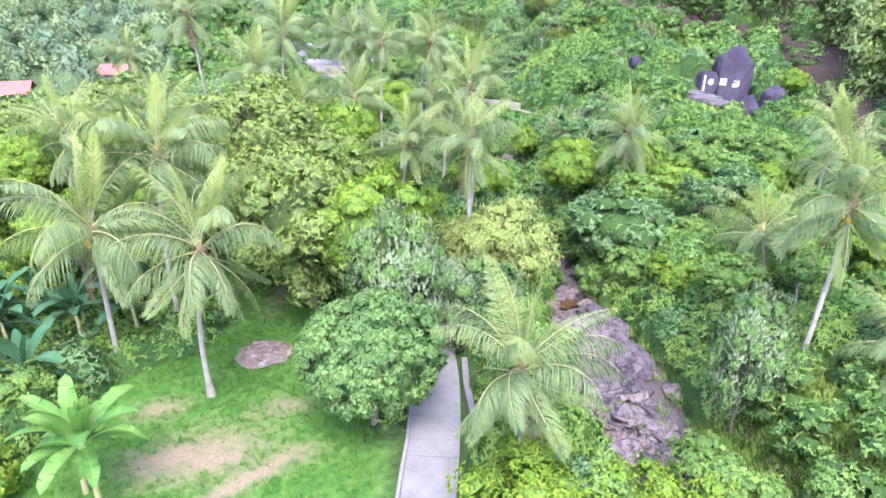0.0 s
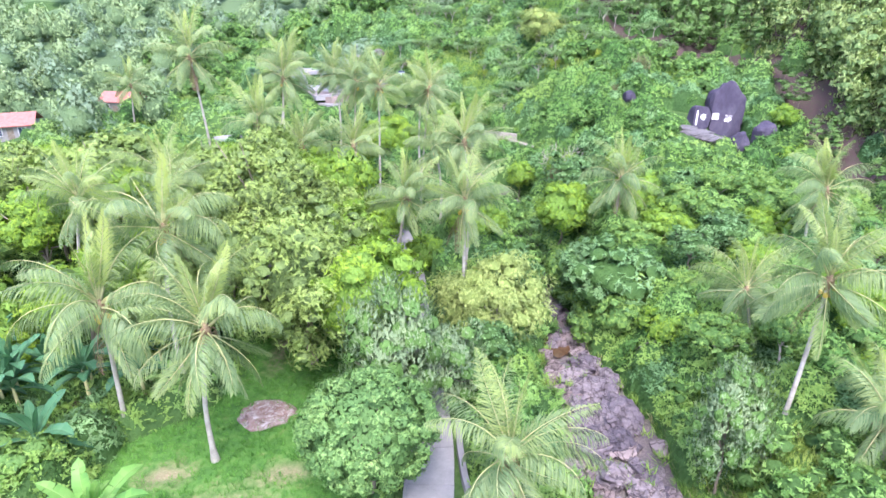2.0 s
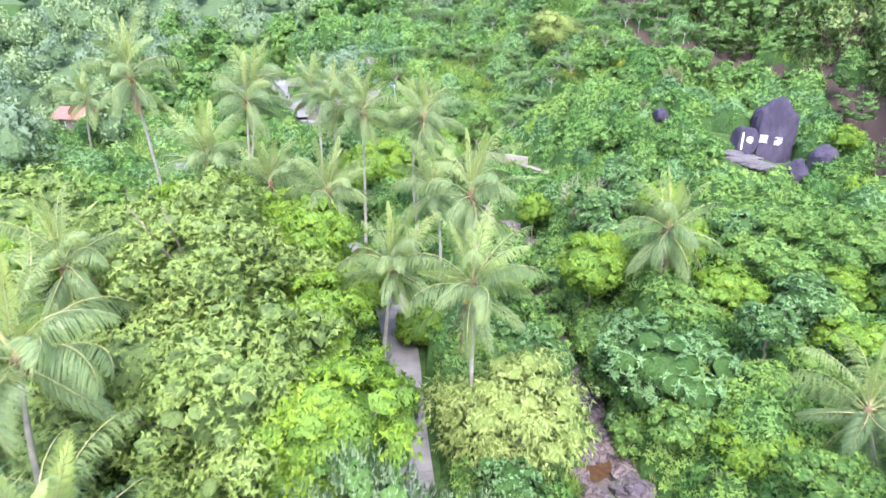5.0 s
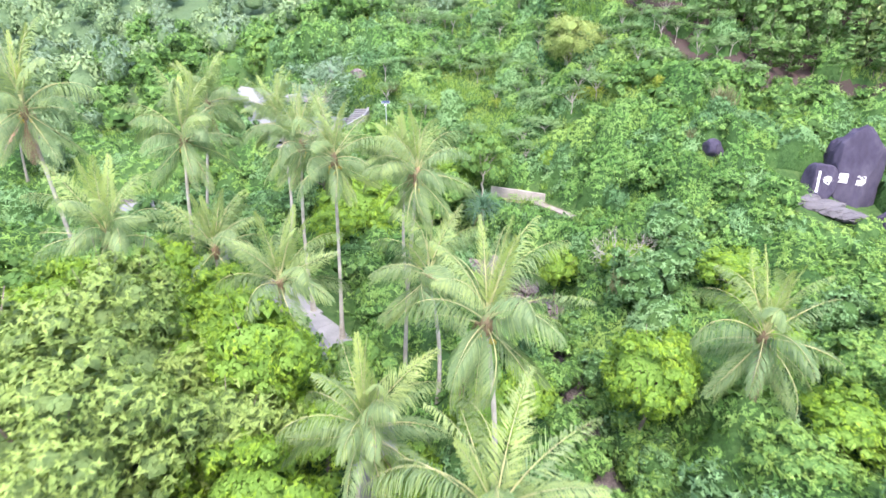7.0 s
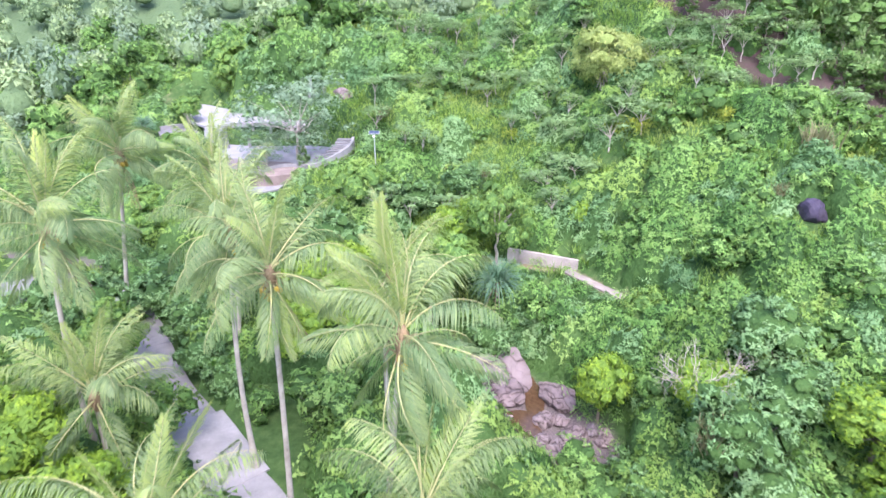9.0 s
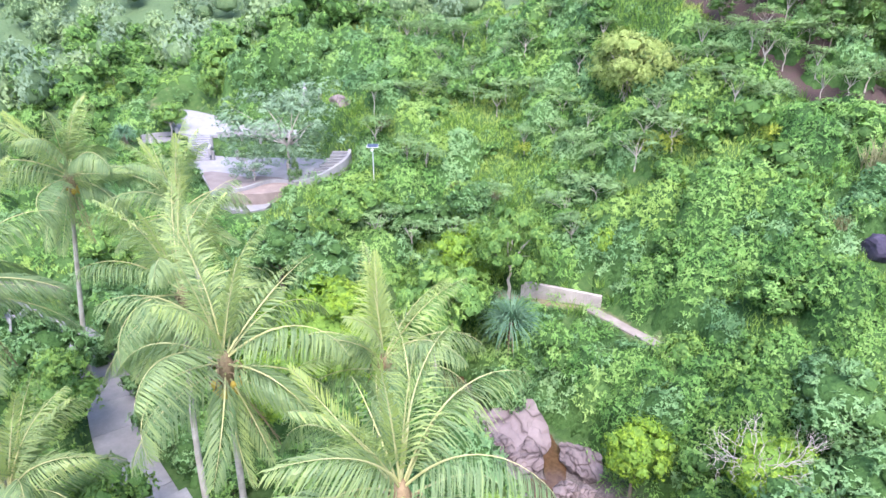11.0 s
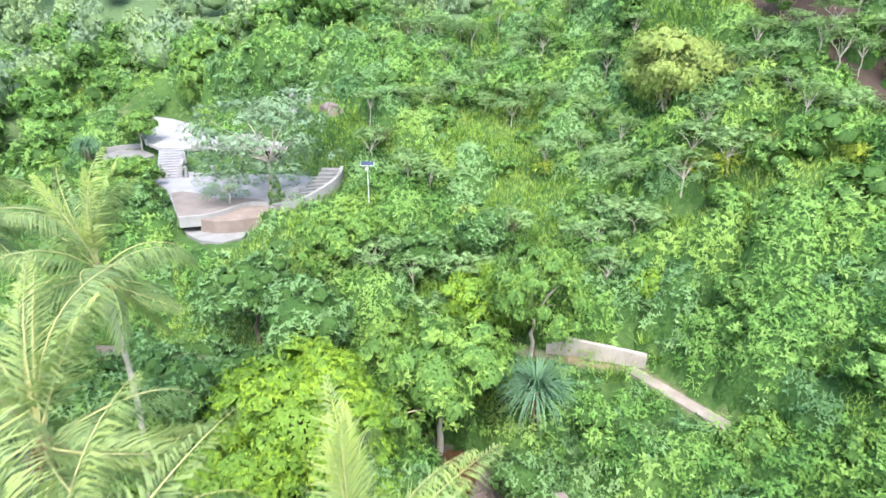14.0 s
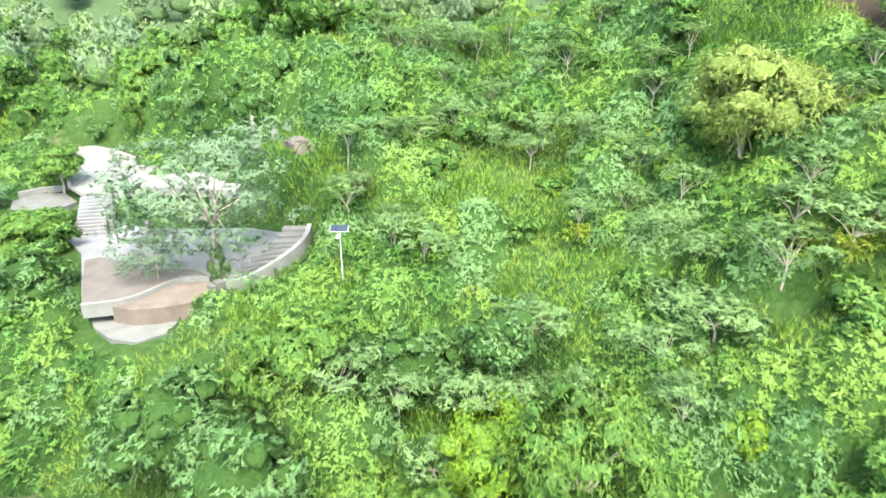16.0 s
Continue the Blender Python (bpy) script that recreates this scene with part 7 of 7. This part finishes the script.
def screw_pine(x, y, z, size):
    r = np.random.default_rng(4)
    ob = thing("screw_pine", x, y, gz(x, y) - 0.1, "big spiky bluish screw pine with brown hanging leaves", "plant")
    up = z - gz(x, y)
    v, t, c = joined([tube([(0, 0, 0), (0.1, 0, up * 0.5), (0, 0, up)], [0.2, 0.17, 0.14], 7)])
    part("trunk", tri_mesh("trunk", v, t, [BARK], c, smooth=True), ob)
    blade, dead = [], []
    for (n, rise, fall, out, mat) in ((340, (5, 88), (60, 125), blade, 0), (26, (-80, -45), (5, 30), dead, 1)):
        for k in range(n):
            a, L = r.uniform(0, 6.28), size * r.uniform(0.75, 1.1)
            s = np.linspace(0, 1, 6)
            ang = np.radians(r.uniform(*rise) - r.uniform(*fall) * s ** 1.5)
            d = np.cumsum(np.cos(ang)) * L / 6
            h = np.cumsum(np.sin(ang)) * L / 6
            w = 0.042 * (1 - 0.9 * s)
            o, q = np.array([math.cos(a), math.sin(a), 0]), np.array([-math.sin(a), math.cos(a), 0])
            m = o * d[:, None] + np.array([0, 0, 1.0]) * h[:, None] + o * 0.15
            vv = np.concatenate([m - q * w[:, None], m + q * w[:, None]])
            tt = np.array([x_ for i in range(5) for x_ in ((i, i + 1, i + 7), (i, i + 7, i + 6))])
            out.append((vv, tt, np.full(12, np.clip(r.normal(0.45, 0.15), 0, 1))))
    for name, group_, mat, lab in (("leaves", blade, LEAF_AGAVE, ""), ("dead_leaves", dead, FROND_DRY, "brown hanging dead leaves")):
        vv, tt, cc = joined(group_)
        part(name, tri_mesh(name, vv, tt, [mat], cc), ob, lab, Matrix.Translation((0, 0, up)))
    return ob


screw_pine(4.6, 90.4, 8.6, 3.0)
screw_pine(-35.6, 120.6, 14.8, 1.7)


def bare_tree(x, y, top, wide, label):
    r = np.random.default_rng(9)
    z0 = gz(x, y)
    ob = thing("bare_tree", x, y, z0 - 0.1, label, "tree")
    parts = [tube([(0, 0, 0), (0.1, 0, (top - z0) * 0.5)], [0.16, 0.12], 7)]

    def limb(p, d, L, rad, deep):
        q = p + d * L * 0.5 + r.normal(0, 0.08, 3)
        e = p + d * L + np.array([0, 0, 0.1])
        parts.append(tube([p, q, e], [rad, rad * 0.8, rad * 0.55], 5))
        if deep:
            for _ in range(2 + int(deep > 2)):
                limb(e, unit(d + r.normal(0, 0.5, 3) + [0, 0, 0.05]), L * 0.72, rad * 0.6, deep - 1)
    for _ in range(5):
        limb(np.array([0.1, 0, (top - z0) * 0.5]), unit(np.append(r.normal(0, 0.8, 2), 0.8)), wide * 0.42, 0.055, 4)
    v, t, c = joined(parts)
    part("branch", tri_mesh("branch", v, t, [PALE_BARK], c, smooth=True), ob, "pale bare twisted branches")
    return ob


bare_tree(15.1, 75.4, 10.8, 2.9, "pale bare-branched tree among green bushes")

# bushes round the shrine yard
for x, y, w, up in ((-29.8, 119.4, 1.2, 1.6), (-28.8, 117.4, 1.3, 1.8), (-30.8, 118.0, 1.2, 1.6), (-27.5, 109.6, 1.8, 3.0), (-29.6, 112.6, 2.1, 3.2), (-25.6, 105.8, 1.6, 2.2), (-31.6, 115.8, 1.7, 2.2), (-27.0, 114.6, 1.3, 2.2), (-26.4, 111.4, 1.4, 2.2), (-25.0, 108.4, 1.2, 1.8), (-40.5, 124.5, 1.8, 2.6), (-43.0, 129.0, 1.9, 2.6), (-40.0, 119.0, 2.0, 3.2), (-30.2, 106.8, 1.9, 2.8), (-22.6, 102.6, 1.7, 2.2)):
    tree("light" if w > 1.7 else "bush", x, y, gz(x, y) + up, w, "leafy green bush beside the paved yard", group="yard bushes", tall=up * 0.48, name="bush", category="bush")

# dry grass clumps and yellow blossom on the hillside
STRAW_SPOTS = ((13.9, 70.9, 1.8), (29.0, 92.9, 2.3), (9.0, 102.7, 1.3), (6.4, 100.4, 1.1), (20.5, 101.0, 1.2), (4.2, 104.5, 1.2), (24.5, 88.6, 1.1), (17.2, 93.6, 1.0), (-6.4, 116.5, 1.5), (1.0, 107.6, 1.0))
BLOOM_SPOTS = ((16.4, 103.7, 1.3), (18.0, 102.3, 1.5), (13.4, 116.0, 1.2), (24.0, 98.0, 1.3), (7.0, 110.0, 1.1), (12.4, 99.4, 1.0), (28.0, 91.0, 1.0))
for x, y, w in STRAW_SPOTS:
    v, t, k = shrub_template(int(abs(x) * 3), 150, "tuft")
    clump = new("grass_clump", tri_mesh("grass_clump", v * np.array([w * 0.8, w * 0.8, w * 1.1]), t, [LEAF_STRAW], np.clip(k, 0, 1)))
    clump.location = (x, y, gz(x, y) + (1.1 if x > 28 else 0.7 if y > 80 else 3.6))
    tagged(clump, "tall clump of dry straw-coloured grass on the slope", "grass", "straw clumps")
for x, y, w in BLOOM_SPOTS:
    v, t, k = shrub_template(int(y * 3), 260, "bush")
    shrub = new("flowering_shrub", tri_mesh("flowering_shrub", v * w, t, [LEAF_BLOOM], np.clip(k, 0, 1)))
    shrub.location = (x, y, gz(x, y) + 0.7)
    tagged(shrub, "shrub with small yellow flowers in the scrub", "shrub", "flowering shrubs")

# low parapets and a planter on the shrine terraces
for pts, top, lab in (([(-25.4, 120.9), (-22.0, 121.75), (-16.7, 120.8)], 14.95, "low white parapet on the terrace edge"), ([(-30.6, 122.8), (-33.1, 127.2), (-35.2, 131.2), (-36.8, 134.0)], 14.95, "low white parapet on the terrace edge"), ([(-34.6, 122.4), (-33.2, 124.0), (-31.4, 124.2)], 14.2, "low pale wall behind the side landing"), ([(-25.1, 117.2), (-25.6, 119.0), (-26.0, 120.6)], 14.0, "low white wall beside the stairs")):
    line = resample(pts, 0.5)
    tagged(new("parapet", ribbon("parapet", line, 0.13, 0.62, PLASTER, 0.0, np.full(len(line), top))), lab, "wall", kind="structure")
